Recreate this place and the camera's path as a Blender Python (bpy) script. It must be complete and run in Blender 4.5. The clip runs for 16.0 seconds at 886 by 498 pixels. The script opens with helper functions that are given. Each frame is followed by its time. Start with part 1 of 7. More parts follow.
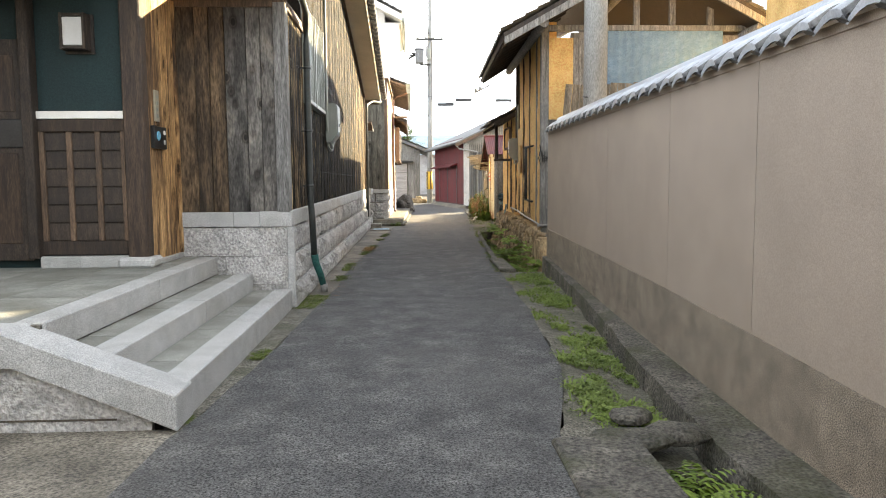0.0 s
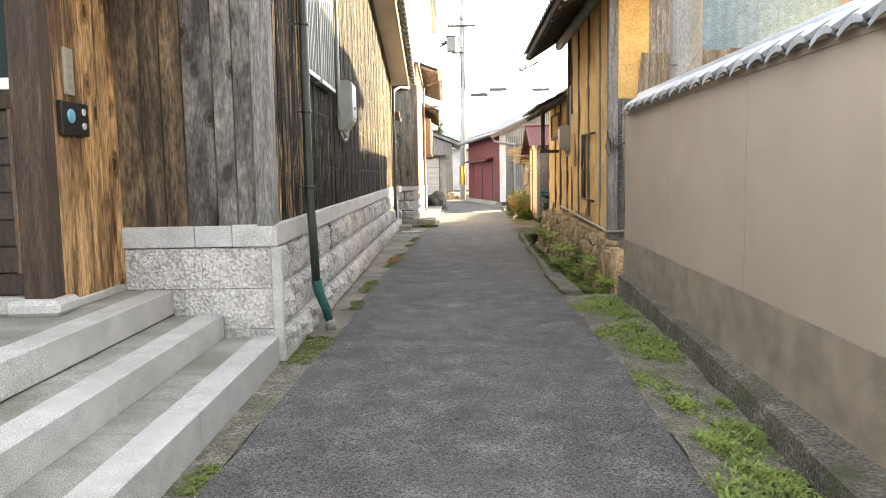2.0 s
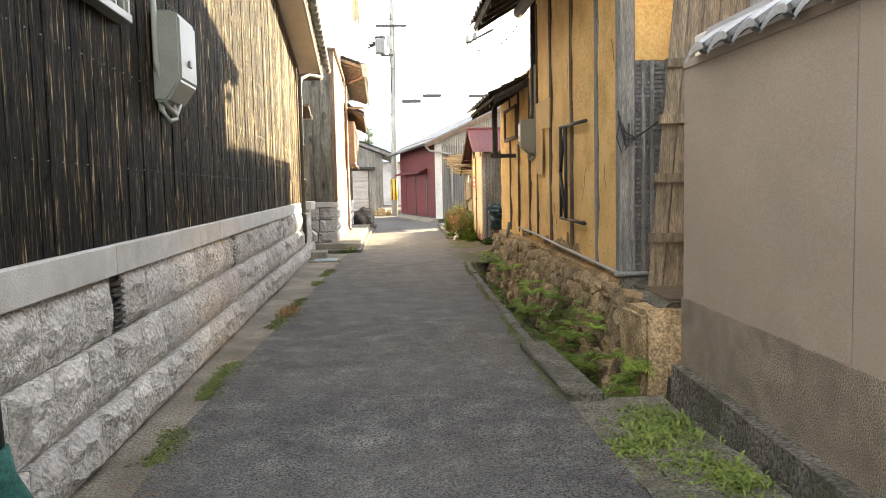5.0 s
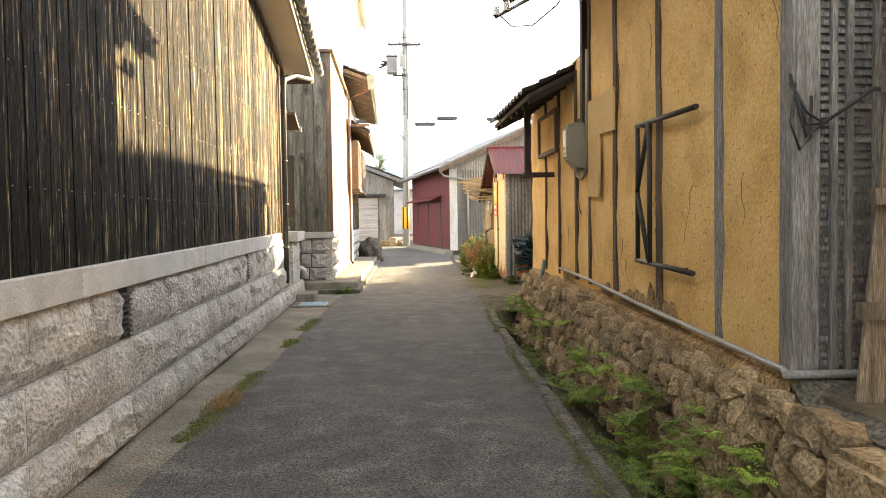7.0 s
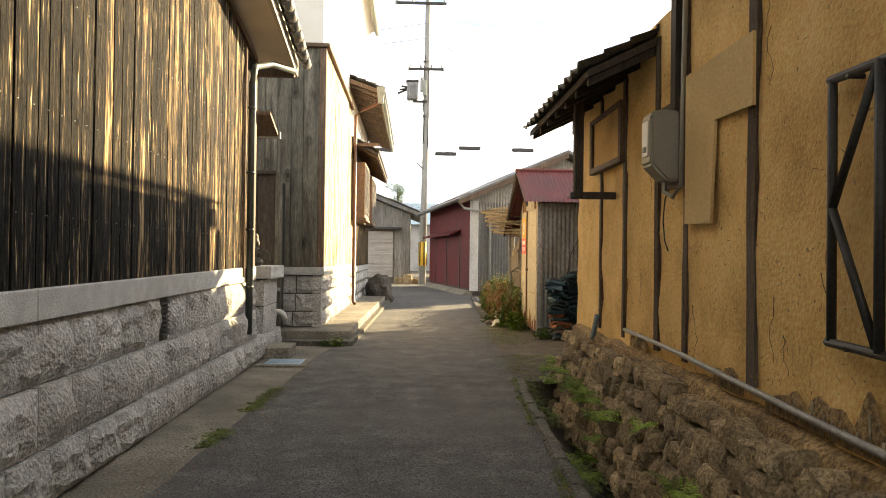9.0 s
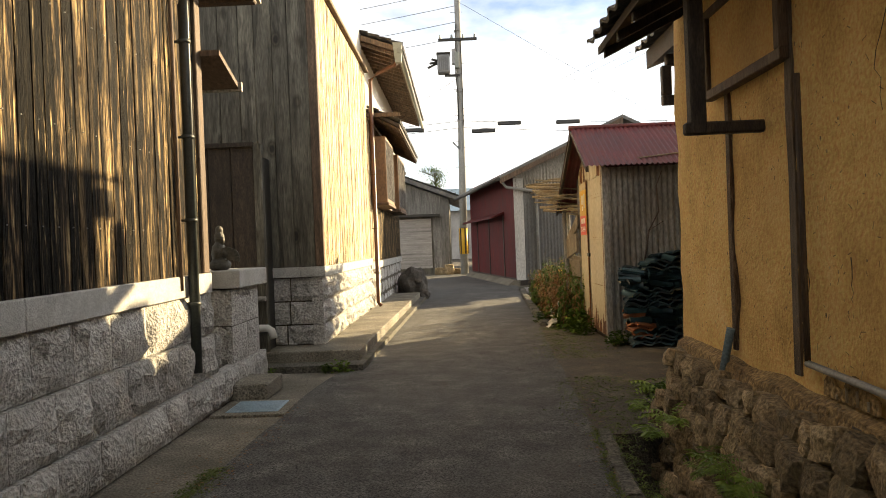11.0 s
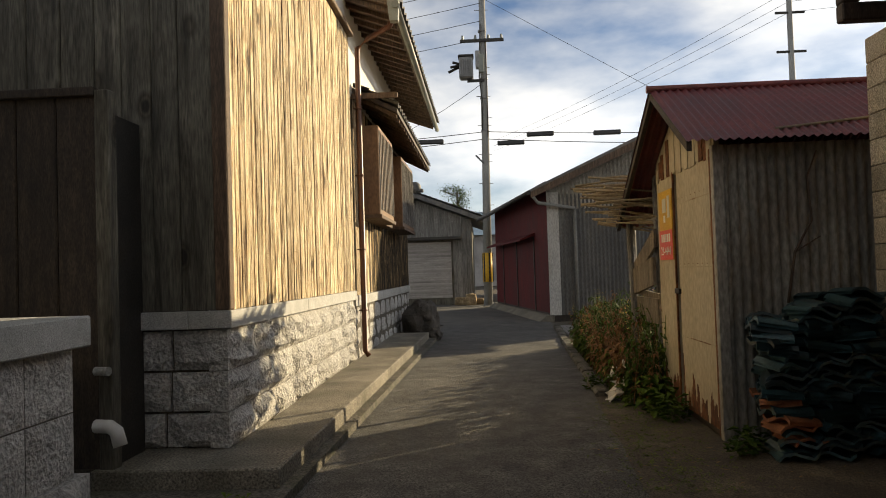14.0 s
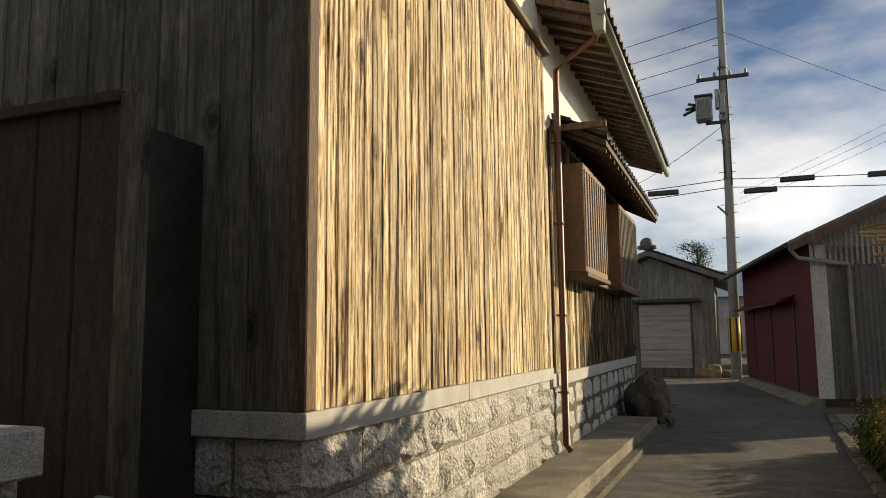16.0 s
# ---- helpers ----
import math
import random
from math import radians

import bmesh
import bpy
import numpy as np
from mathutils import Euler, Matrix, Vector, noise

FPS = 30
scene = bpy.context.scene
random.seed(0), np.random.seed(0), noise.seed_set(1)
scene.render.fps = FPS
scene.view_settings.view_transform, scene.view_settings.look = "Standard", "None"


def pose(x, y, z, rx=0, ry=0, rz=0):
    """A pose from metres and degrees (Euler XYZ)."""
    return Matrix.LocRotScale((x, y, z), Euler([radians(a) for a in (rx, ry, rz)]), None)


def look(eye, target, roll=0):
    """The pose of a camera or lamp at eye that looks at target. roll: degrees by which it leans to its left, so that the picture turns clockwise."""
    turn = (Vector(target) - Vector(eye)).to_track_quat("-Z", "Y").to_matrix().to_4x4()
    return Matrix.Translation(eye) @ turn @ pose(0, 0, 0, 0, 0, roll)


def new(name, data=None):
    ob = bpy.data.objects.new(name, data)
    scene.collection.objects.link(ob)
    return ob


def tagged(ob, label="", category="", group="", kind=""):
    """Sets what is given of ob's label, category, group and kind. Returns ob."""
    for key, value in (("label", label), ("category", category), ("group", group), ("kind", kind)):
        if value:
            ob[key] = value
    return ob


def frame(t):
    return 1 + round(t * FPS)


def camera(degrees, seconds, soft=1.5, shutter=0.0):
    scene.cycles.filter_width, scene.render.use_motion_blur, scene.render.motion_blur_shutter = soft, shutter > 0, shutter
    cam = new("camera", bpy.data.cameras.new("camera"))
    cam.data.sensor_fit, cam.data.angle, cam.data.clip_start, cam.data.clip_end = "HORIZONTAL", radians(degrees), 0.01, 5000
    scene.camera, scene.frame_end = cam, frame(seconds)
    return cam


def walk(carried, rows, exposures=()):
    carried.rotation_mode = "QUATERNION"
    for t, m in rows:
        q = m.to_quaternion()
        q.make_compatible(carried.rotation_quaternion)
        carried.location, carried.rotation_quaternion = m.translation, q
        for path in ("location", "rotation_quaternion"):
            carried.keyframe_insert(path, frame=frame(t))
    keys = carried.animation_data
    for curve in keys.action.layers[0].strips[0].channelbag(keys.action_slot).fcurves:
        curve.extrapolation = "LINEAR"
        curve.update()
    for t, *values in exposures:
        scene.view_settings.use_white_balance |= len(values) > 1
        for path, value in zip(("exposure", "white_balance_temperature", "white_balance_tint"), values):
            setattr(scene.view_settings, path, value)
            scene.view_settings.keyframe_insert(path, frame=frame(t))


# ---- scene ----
cam = camera(61.7, 16.0, soft=1.0)
PATH = [
    (0, (-0.248, -2.112, 1.436), (-0.169, -0.121, 1.256), -0.4),
    (0.5, (-0.245, -2.009, 1.418), (-0.167, -0.018, 1.238), -0.4),
    (0.6, (-0.243, -1.80, 1.424), (-0.19, 0.192, 1.244), -0.35),
    (0.7, (-0.240, -1.565, 1.43), (-0.215, 0.427, 1.252), -0.3),
    (0.8, (-0.236, -1.325, 1.437), (-0.235, 0.667, 1.259), -0.2),
    (0.9, (-0.230, -1.085, 1.443), (-0.255, 0.907, 1.265), -0.15),
    (1, (-0.224, -0.848, 1.448), (-0.271, 1.144, 1.27), -0.1),
    (1.5, (-0.237, -0.181, 1.453), (-0.28, 1.81, 1.269), -0.6),
    (2, (-0.3, 0.55, 1.467), (-0.307, 2.54, 1.274), -1.0),
    (2.5, (-0.307, 1.252, 1.472), (-0.286, 3.242, 1.27), -1.3),
    (3, (-0.297, 1.954, 1.436), (-0.233, 3.945, 1.258), -1.0),
    (3.5, (-0.245, 2.706, 1.428), (-0.141, 4.696, 1.265), -0.9),
    (4, (-0.216, 3.436, 1.431), (-0.073, 5.423, 1.257), -0.8),
    (4.2, (-0.197, 3.693, 1.425), (-0.026, 5.678, 1.252), -0.7),
    (6.3, (0.06, 6.812, 1.413), (0.218, 8.801, 1.285), -1.8),
    (6.5, (0.084, 7.12, 1.4), (0.237, 9.111, 1.275), -1.6),
    (7, (0.123, 7.846, 1.41), (0.259, 9.839, 1.332), -0.8),
    (7.5, (0.187, 8.56, 1.397), (0.327, 10.555, 1.365), -0.4),
    (8, (0.269, 9.292, 1.4), (0.41, 11.288, 1.394), 0.5),
    (8.5, (0.337, 10.05, 1.4), (0.472, 12.046, 1.41), 1.0),
    (9, (0.399, 10.862, 1.393), (0.48, 12.86, 1.415), 0.7),
    (9.5, (0.449, 11.631, 1.415), (0.502, 13.631, 1.427), -0.6),
    (10, (0.518, 12.37, 1.418), (0.531, 14.37, 1.42), -1.4),
    (10.2, (0.541, 12.685, 1.424), (0.539, 14.685, 1.411), -1.8),
    (12.3, (0.716, 15.76, 1.388), (0.642, 17.758, 1.395), -1.8),
    (12.5, (0.675, 16.07, 1.414), (0.609, 18.069, 1.427), -1.8),
    (13, (0.713, 16.717, 1.415), (0.626, 18.715, 1.439), -2.1),
    (13.5, (0.719, 17.338, 1.425), (0.61, 19.335, 1.459), -2.0),
    (14, (0.769, 17.973, 1.432), (0.658, 19.969, 1.493), -1.8),
    (14.5, (0.839, 18.587, 1.462), (0.728, 20.582, 1.549), -1.4),
    (15, (0.875, 19.135, 1.473), (0.736, 21.128, 1.573), -1.2),
    (15.5, (0.934, 19.603, 1.522), (0.543, 21.559, 1.666), -1.2),
    (16, (0.848, 20.13, 1.553), (0.13, 21.981, 1.79), -0.6),
]
walk(cam, [(t, look(eye, target, roll)) for t, eye, target, roll in PATH],
     exposures=[(0, 2.4, 6450, 8), (2, 2.92, 6600, 9), (3.5, 2.82, 6700, 9), (6.5, 2.75, 6850, 9), (8, 2.2, 7150, 9), (9, 1.8, 7250, 9), (10, 1.42, 7300, 9), (12.5, 0.58, 7000, 9), (13.5, 0.2, 6800, 9), (14.5, -0.25, 6700, 9), (16, -0.35, 6600, 9)])

# ---- world, sun, exposure ----
SUN_AZ, SUN_EL = 50.0, 16.0
world = bpy.data.worlds.new("sky")
scene.world = world
world.use_nodes = True
wn, wl = world.node_tree.nodes, world.node_tree.links
wn.clear()
w_out, w_bg = wn.new("ShaderNodeOutputWorld"), wn.new("ShaderNodeBackground")
w_sky = wn.new("ShaderNodeTexSky")
w_sky.sky_type, w_sky.sun_disc = "NISHITA", False
w_sky.sun_elevation, w_sky.sun_rotation = radians(SUN_EL), radians(SUN_AZ)
w_sky.dust_density, w_sky.ozone_density = 0.7, 2.0
w_tc, w_map, w_noise = wn.new("ShaderNodeTexCoord"), wn.new("ShaderNodeMapping"), wn.new("ShaderNodeTexNoise")
w_map.inputs["Scale"].default_value = (1.0, 1.0, 2.5)
w_noise.inputs["Scale"].default_value, w_noise.inputs["Detail"].default_value, w_noise.inputs["Roughness"].default_value = 2.9, 9.0, 0.52
w_ramp = wn.new("ShaderNodeValToRGB")
w_ramp.color_ramp.elements[0].position, w_ramp.color_ramp.elements[1].position = 0.32, 0.58
w_mix = wn.new("ShaderNodeMix")
w_mix.data_type = "RGBA"
# clouds take their brightness from the sky behind them, whitened
w_lum, w_gain = wn.new("ShaderNodeRGBToBW"), wn.new("ShaderNodeMath")
w_gain.operation = "MULTIPLY_ADD"
w_gain.inputs[1].default_value, w_gain.inputs[2].default_value = 2.5, 11.0
wl.new(w_sky.outputs["Color"], w_lum.inputs["Color"])
wl.new(w_lum.outputs["Val"], w_gain.inputs[0])
wl.new(w_gain.outputs["Value"], w_mix.inputs["B"])
wl.new(w_tc.outputs["Generated"], w_map.inputs["Vector"])
wl.new(w_map.outputs["Vector"], w_noise.inputs["Vector"])
wl.new(w_noise.outputs["Fac"], w_ramp.inputs["Fac"])
wl.new(w_ramp.outputs["Color"], w_mix.inputs["Factor"])
w_clear = wn.new("ShaderNodeVectorMath")
w_clear.operation = "MULTIPLY"
w_clear.inputs[1].default_value = (1.3, 1.5, 1.85)
wl.new(w_sky.outputs["Color"], w_clear.inputs[0])
wl.new(w_clear.outputs["Vector"], w_mix.inputs["A"])
# haze thickens smoothly towards the horizon
w_sep, w_haze, w_mul = wn.new("ShaderNodeSeparateXYZ"), wn.new("ShaderNodeMapRange"), wn.new("ShaderNodeVectorMath")
w_haze.interpolation_type = "SMOOTHSTEP"
w_haze.inputs["From Min"].default_value, w_haze.inputs["From Max"].default_value = 0.1, 0.95
w_haze.inputs["To Min"].default_value, w_haze.inputs["To Max"].default_value = 1.1, 0.6
w_mul.operation = "SCALE"
wl.new(w_tc.outputs["Generated"], w_sep.inputs["Vector"])
wl.new(w_sep.outputs["Z"], w_haze.inputs["Value"])
wl.new(w_mix.outputs["Result"], w_mul.inputs[0])
wl.new(w_haze.outputs["Result"], w_mul.inputs["Scale"])
wl.new(w_mul.outputs["Vector"], w_bg.inputs["Color"])
w_bg.inputs["Strength"].default_value = 0.05
wl.new(w_bg.outputs["Background"], w_out.inputs["Surface"])

sun_dir = Vector((math.sin(radians(SUN_AZ)) * math.cos(radians(SUN_EL)), math.cos(radians(SUN_AZ)) * math.cos(radians(SUN_EL)), math.sin(radians(SUN_EL))))
sun = new("sun", bpy.data.lights.new("sun", "SUN"))
sun.data.energy, sun.data.angle, sun.data.color = 7.0, radians(0.6), (1.0, 0.80, 0.50)
sun.matrix_world = look(sun_dir * 40, (0, 0, 0))


# ---- materials ----
def material(name, stops, scale=4.0, stretch=(1, 1, 1), detail=6.0, rough=0.8, metal=0.0, bump=0.3, bump_dist=0.01, fine=60.0,
             fine_amount=0.25, blotch=0.35, blotch_scale=0.8, blotch_color=(0.02, 0.02, 0.02), piece=0.15, rough_var=0.15, distort=0.0, knots=0.0, spec=0.5):
    """Two scales of noise over a colour ramp, a large blotch layer, fine relief, and a shift of tone from piece to piece."""
    m = bpy.data.materials.new(name)
    m.use_nodes = True
    n, l = m.node_tree.nodes, m.node_tree.links
    bsdf = n["Principled BSDF"]
    geo, info = n.new("ShaderNodeNewGeometry"), n.new("ShaderNodeObjectInfo")
    off = n.new("ShaderNodeVectorMath")
    off.operation = "MULTIPLY_ADD"
    l.new(info.outputs["Random"], off.inputs[0])
    off.inputs[1].default_value = (37.0, 53.0, 71.0)
    l.new(geo.outputs["Position"], off.inputs[2])
    mp = n.new("ShaderNodeMapping")
    mp.inputs["Scale"].default_value = stretch
    l.new(off.outputs["Vector"], mp.inputs["Vector"])
    big, small, stain = n.new("ShaderNodeTexNoise"), n.new("ShaderNodeTexNoise"), n.new("ShaderNodeTexNoise")
    big.inputs["Scale"].default_value, big.inputs["Detail"].default_value, big.inputs["Roughness"].default_value = scale, detail, 0.62
    big.inputs["Distortion"].default_value = distort
    small.inputs["Scale"].default_value, small.inputs["Detail"].default_value = fine, 3.0
    stain.inputs["Scale"].default_value, stain.inputs["Detail"].default_value = blotch_scale, 5.0
    l.new(mp.outputs["Vector"], big.inputs["Vector"])
    l.new(mp.outputs["Vector"], small.inputs["Vector"])
    l.new(off.outputs["Vector"], stain.inputs["Vector"])
    ramp = n.new("ShaderNodeValToRGB")
    el = ramp.color_ramp.elements
    while len(el) < len(stops):
        el.new(0.5)
    for e, (p, c) in zip(el, stops):
        e.position, e.color = p, (*c, 1)
    l.new(big.outputs["Fac"], ramp.inputs["Fac"])
    grain = n.new("ShaderNodeMix")
    grain.data_type, grain.blend_type = "RGBA", "OVERLAY"
    grain.inputs["Factor"].default_value = fine_amount
    l.new(ramp.outputs["Color"], grain.inputs["A"])
    sharp = n.new("ShaderNodeMapRange")
    sharp.inputs["From Min"].default_value, sharp.inputs["From Max"].default_value = 0.32, 0.68
    l.new(small.outputs["Fac"], sharp.inputs["Value"])
    l.new(sharp.outputs["Result"], grain.inputs["B"])
    sr = n.new("ShaderNodeMapRange")
    sr.inputs["From Min"].default_value, sr.inputs["From Max"].default_value = 0.48, 0.72
    sr.inputs["To Max"].default_value = blotch
    l.new(stain.outputs["Fac"], sr.inputs["Value"])
    st = n.new("ShaderNodeMix")
    st.data_type = "RGBA"
    st.inputs["B"].default_value = (*blotch_color, 1)
    l.new(sr.outputs["Result"], st.inputs["Factor"])
    l.new(grain.outputs["Result"], st.inputs["A"])
    last = st.outputs["Result"]
    if knots:
        kmap, vor = n.new("ShaderNodeMapping"), n.new("ShaderNodeTexVoronoi")
        kmap.inputs["Scale"].default_value = (1.0, 1.0, 0.62)
        l.new(off.outputs["Vector"], kmap.inputs["Vector"])
        l.new(kmap.outputs["Vector"], vor.inputs["Vector"])
        vor.inputs["Scale"].default_value = knots
        kr_ = n.new("ShaderNodeValToRGB")
        ke = kr_.color_ramp.elements
        ke[0].position, ke[0].color = 0.0, (0.10, 0.08, 0.06, 1)
        ke[1].position, ke[1].color = 0.26, (1, 1, 1, 1)
        for p, c in ((0.10, 0.10), (0.14, 0.7), (0.175, 0.4)):
            e = ke.new(p)
            e.color = (c, c * 0.92, c * 0.85, 1)
        l.new(vor.outputs["Distance"], kr_.inputs["Fac"])
        kmix = n.new("ShaderNodeMix")
        kmix.data_type, kmix.blend_type = "RGBA", "MULTIPLY"
        kmix.inputs["Factor"].default_value = 0.9
        l.new(last, kmix.inputs["A"])
        l.new(kr_.outputs["Color"], kmix.inputs["B"])
        last = kmix.outputs["Result"]
    hsv = n.new("ShaderNodeHueSaturation")
    pr = n.new("ShaderNodeMapRange")
    pr.inputs["To Min"].default_value, pr.inputs["To Max"].default_value = 1 - piece, 1 + piece
    l.new(info.outputs["Random"], pr.inputs["Value"])
    l.new(pr.outputs["Result"], hsv.inputs["Value"])
    l.new(last, hsv.inputs["Color"])
    l.new(hsv.outputs["Color"], bsdf.inputs["Base Color"])
    rr = n.new("ShaderNodeMapRange")
    rr.inputs["To Min"].default_value, rr.inputs["To Max"].default_value = max(0.05, rough - rough_var), min(1.0, rough + rough_var)
    l.new(big.outputs["Fac"], rr.inputs["Value"])
    l.new(rr.outputs["Result"], bsdf.inputs["Roughness"])
    bsdf.inputs["Metallic"].default_value = metal
    bsdf.inputs["Specular IOR Level"].default_value = spec
    if bump:
        add = n.new("ShaderNodeMath")
        add.operation = "ADD"
        l.new(big.outputs["Fac"], add.inputs[0])
        l.new(small.outputs["Fac"], add.inputs[1])
        bp = n.new("ShaderNodeBump")
        bp.inputs["Strength"].default_value, bp.inputs["Distance"].default_value = bump, bump_dist
        l.new(add.outputs["Value"], bp.inputs["Height"])
        l.new(bp.outputs["Normal"], bsdf.inputs["Normal"])
    return m


ASPHALT = material("asphalt", [(0.35, (0.066, 0.066, 0.065)), (0.55, (0.115, 0.114, 0.111)), (0.75, (0.20, 0.197, 0.188))], 3.5, fine=95, fine_amount=1.0, rough=0.85, bump=1.0, bump_dist=0.012, blotch=0.4, blotch_scale=0.45, blotch_color=(0.17, 0.164, 0.15))
CONCRETE = material("concrete", [(0.3, (0.105, 0.095, 0.075)), (0.55, (0.20, 0.182, 0.148)), (0.75, (0.30, 0.275, 0.23))], 2.2, fine=60, fine_amount=0.65, bump=0.7, bump_dist=0.015, blotch=0.7, blotch_scale=1.5, blotch_color=(0.075, 0.068, 0.046), piece=0.06)
KERB = material("mossy_concrete", [(0.3, (0.05, 0.046, 0.038)), (0.55, (0.115, 0.106, 0.088)), (0.75, (0.20, 0.185, 0.155))], 4.0, fine=46, fine_amount=0.7, bump=1.0, bump_dist=0.02, blotch=0.85, blotch_scale=2.6, blotch_color=(0.05, 0.056, 0.022), piece=0.1)
GRANITE = material("sawn_granite", [(0.3, (0.36, 0.362, 0.354)), (0.6, (0.475, 0.477, 0.467)), (0.8, (0.55, 0.55, 0.54))], 6.0, fine=150, fine_amount=0.5, rough=0.65, bump=0.15, bump_dist=0.003, blotch=0.45, blotch_scale=1.2, blotch_color=(0.24, 0.23, 0.195), piece=0.05)
ROCKFACE = material("split_granite", [(0.26, (0.30, 0.293, 0.28)), (0.45, (0.455, 0.447, 0.432)), (0.75, (0.575, 0.565, 0.545))], 6.0, fine=40, fine_amount=0.35, rough=0.85, bump=0.9, bump_dist=0.04, blotch=0.35, blotch_scale=1.6, blotch_color=(0.30, 0.275, 0.235), piece=0.16, distort=0.4)
RUBBLE = material("field_stone", [(0.28, (0.12, 0.084, 0.046)), (0.5, (0.275, 0.20, 0.112)), (0.72, (0.43, 0.33, 0.205))], 5.0, fine=50, fine_amount=0.5, rough=0.9, bump=0.8, bump_dist=0.02, blotch=0.45, blotch_scale=4.0, blotch_color=(0.12, 0.10, 0.045), piece=0.35)
MORTAR = material("dark_mortar", [(0.3, (0.05, 0.045, 0.035)), (0.7, (0.14, 0.115, 0.085))], 8.0, bump=0.8, bump_dist=0.02)
CHARRED = material("charred_board", [(0.43, (0.007, 0.0067, 0.0063)), (0.53, (0.016, 0.014, 0.0115)), (0.60, (0.055, 0.042, 0.026)), (0.675, (0.48, 0.37, 0.20))], 5.0, stretch=(8.0, 8.0, 0.45), detail=11, fine=26, fine_amount=0.8, rough=0.75, bump=1.0, bump_dist=0.012, blotch=0.0, piece=0.3, distort=0.5, knots=5.5, spec=0.07)
WORN_CHAR = material("worn_charred_board", [(0.43, (0.010, 0.009, 0.008)), (0.50, (0.040, 0.030, 0.020)), (0.57, (0.20, 0.14, 0.075)), (0.69, (0.56, 0.42, 0.22))], 3.4, stretch=(5.0, 5.0, 0.4), detail=10, fine=26, fine_amount=0.8, rough=0.7, bump=0.9, bump_dist=0.012, blotch=0.75, blotch_scale=0.9, blotch_color=(0.02, 0.016, 0.012), piece=0.3, distort=0.9, knots=4.0, spec=0.06)
PORCH_BOARD = material("weathered_cedar_board", [(0.30, (0.03, 0.02, 0.014)), (0.40, (0.15, 0.085, 0.04)), (0.52, (0.42, 0.255, 0.115)), (0.72, (0.58, 0.39, 0.19))], 2.0, stretch=(3.0, 3.0, 0.4), detail=9, fine=22, fine_amount=0.5, rough=0.8, bump=0.6, bump_dist=0.01, blotch=0.5, blotch_scale=1.4, blotch_color=(0.05, 0.036, 0.025), piece=0.2, distort=0.7, knots=3.6, spec=0.3)
PORCH_MID = material("browned_cedar_board", [(0.30, (0.018, 0.014, 0.011)), (0.42, (0.055, 0.040, 0.027)), (0.55, (0.125, 0.088, 0.054)), (0.74, (0.24, 0.17, 0.10))], 2.2, stretch=(2.4, 2.4, 0.5), detail=9, fine=24, fine_amount=0.5, rough=0.85, bump=0.5, bump_dist=0.008, blotch=0.6, blotch_scale=1.6, blotch_color=(0.04, 0.035, 0.03), piece=0.2, distort=0.7, knots=3.6, spec=0.3)
PORCH_GREY = material("silvered_cedar_board", [(0.30, (0.026, 0.025, 0.024)), (0.45, (0.088, 0.083, 0.076)), (0.58, (0.165, 0.155, 0.14)), (0.75, (0.26, 0.228, 0.188))], 2.2, stretch=(2.2, 2.2, 0.6), detail=9, fine=26, fine_amount=0.4, rough=0.85, bump=0.4, bump_dist=0.008, blotch=0.65, blotch_scale=1.8, blotch_color=(0.05, 0.047, 0.045), piece=0.25, distort=0.6, knots=4.4, spec=0.3)
# bleached wood, its tone raised further to stand for the sunlit side
PALE_BOARD = material("sunlit_bleached_board", [(0.345, (0.020, 0.014, 0.009)), (0.41, (0.11, 0.068, 0.036)), (0.465, (0.52, 0.395, 0.24)), (0.56, (0.78, 0.645, 0.44)), (0.75, (0.86, 0.75, 0.55))], 3.2, stretch=(10, 10, 0.5), detail=12, fine=24, fine_amount=0.65, rough=0.75, bump=1.0, bump_dist=0.012, blotch=0.4, blotch_scale=2.2, blotch_color=(0.20, 0.11, 0.05), piece=0.3, distort=0.35, knots=3.4, spec=0.2)
# grey knotty wood with shade put into its tone
SHADE_BOARD = material("shaded_grey_knotty_board", [(0.32, (0.042, 0.038, 0.030)), (0.5, (0.112, 0.104, 0.083)), (0.72, (0.205, 0.193, 0.158))], 2.4, stretch=(4, 4, 0.4), detail=8, fine=24, fine_amount=0.4, bump=0.5, bump_dist=0.01, blotch=0.5, blotch_scale=1.6, blotch_color=(0.05, 0.046, 0.036), piece=0.2, distort=0.8, knots=3.0)
BROWN_WOOD = material("brown_timber", [(0.3, (0.05, 0.032, 0.02)), (0.55, (0.13, 0.085, 0.055)), (0.75, (0.21, 0.145, 0.095))], 4.0, stretch=(6, 6, 0.6), fine=30, fine_amount=0.4, bump=0.4, rough=0.75, piece=0.15)
ENTRY_WOOD = material("dark_stained_timber", [(0.3, (0.020, 0.013, 0.009)), (0.55, (0.055, 0.036, 0.024)), (0.75, (0.10, 0.068, 0.046))], 4.0, stretch=(6, 6, 0.6), fine=30, fine_amount=0.4, bump=0.4, rough=0.75, piece=0.15)
DARK_WOOD = material("dark_timber", [(0.3, (0.02, 0.015, 0.012)), (0.55, (0.05, 0.037, 0.028)), (0.75, (0.09, 0.067, 0.05))], 4.0, stretch=(5, 5, 1.2), fine=30, fine_amount=0.4, bump=0.4, rough=0.75)
GREY_WOOD = material("silvered_timber", [(0.3, (0.10, 0.097, 0.09)), (0.55, (0.235, 0.23, 0.218)), (0.75, (0.35, 0.34, 0.325))], 4.0, stretch=(7, 7, 0.5), fine=30, fine_amount=0.5, bump=0.8, rough=0.85, distort=0.4)
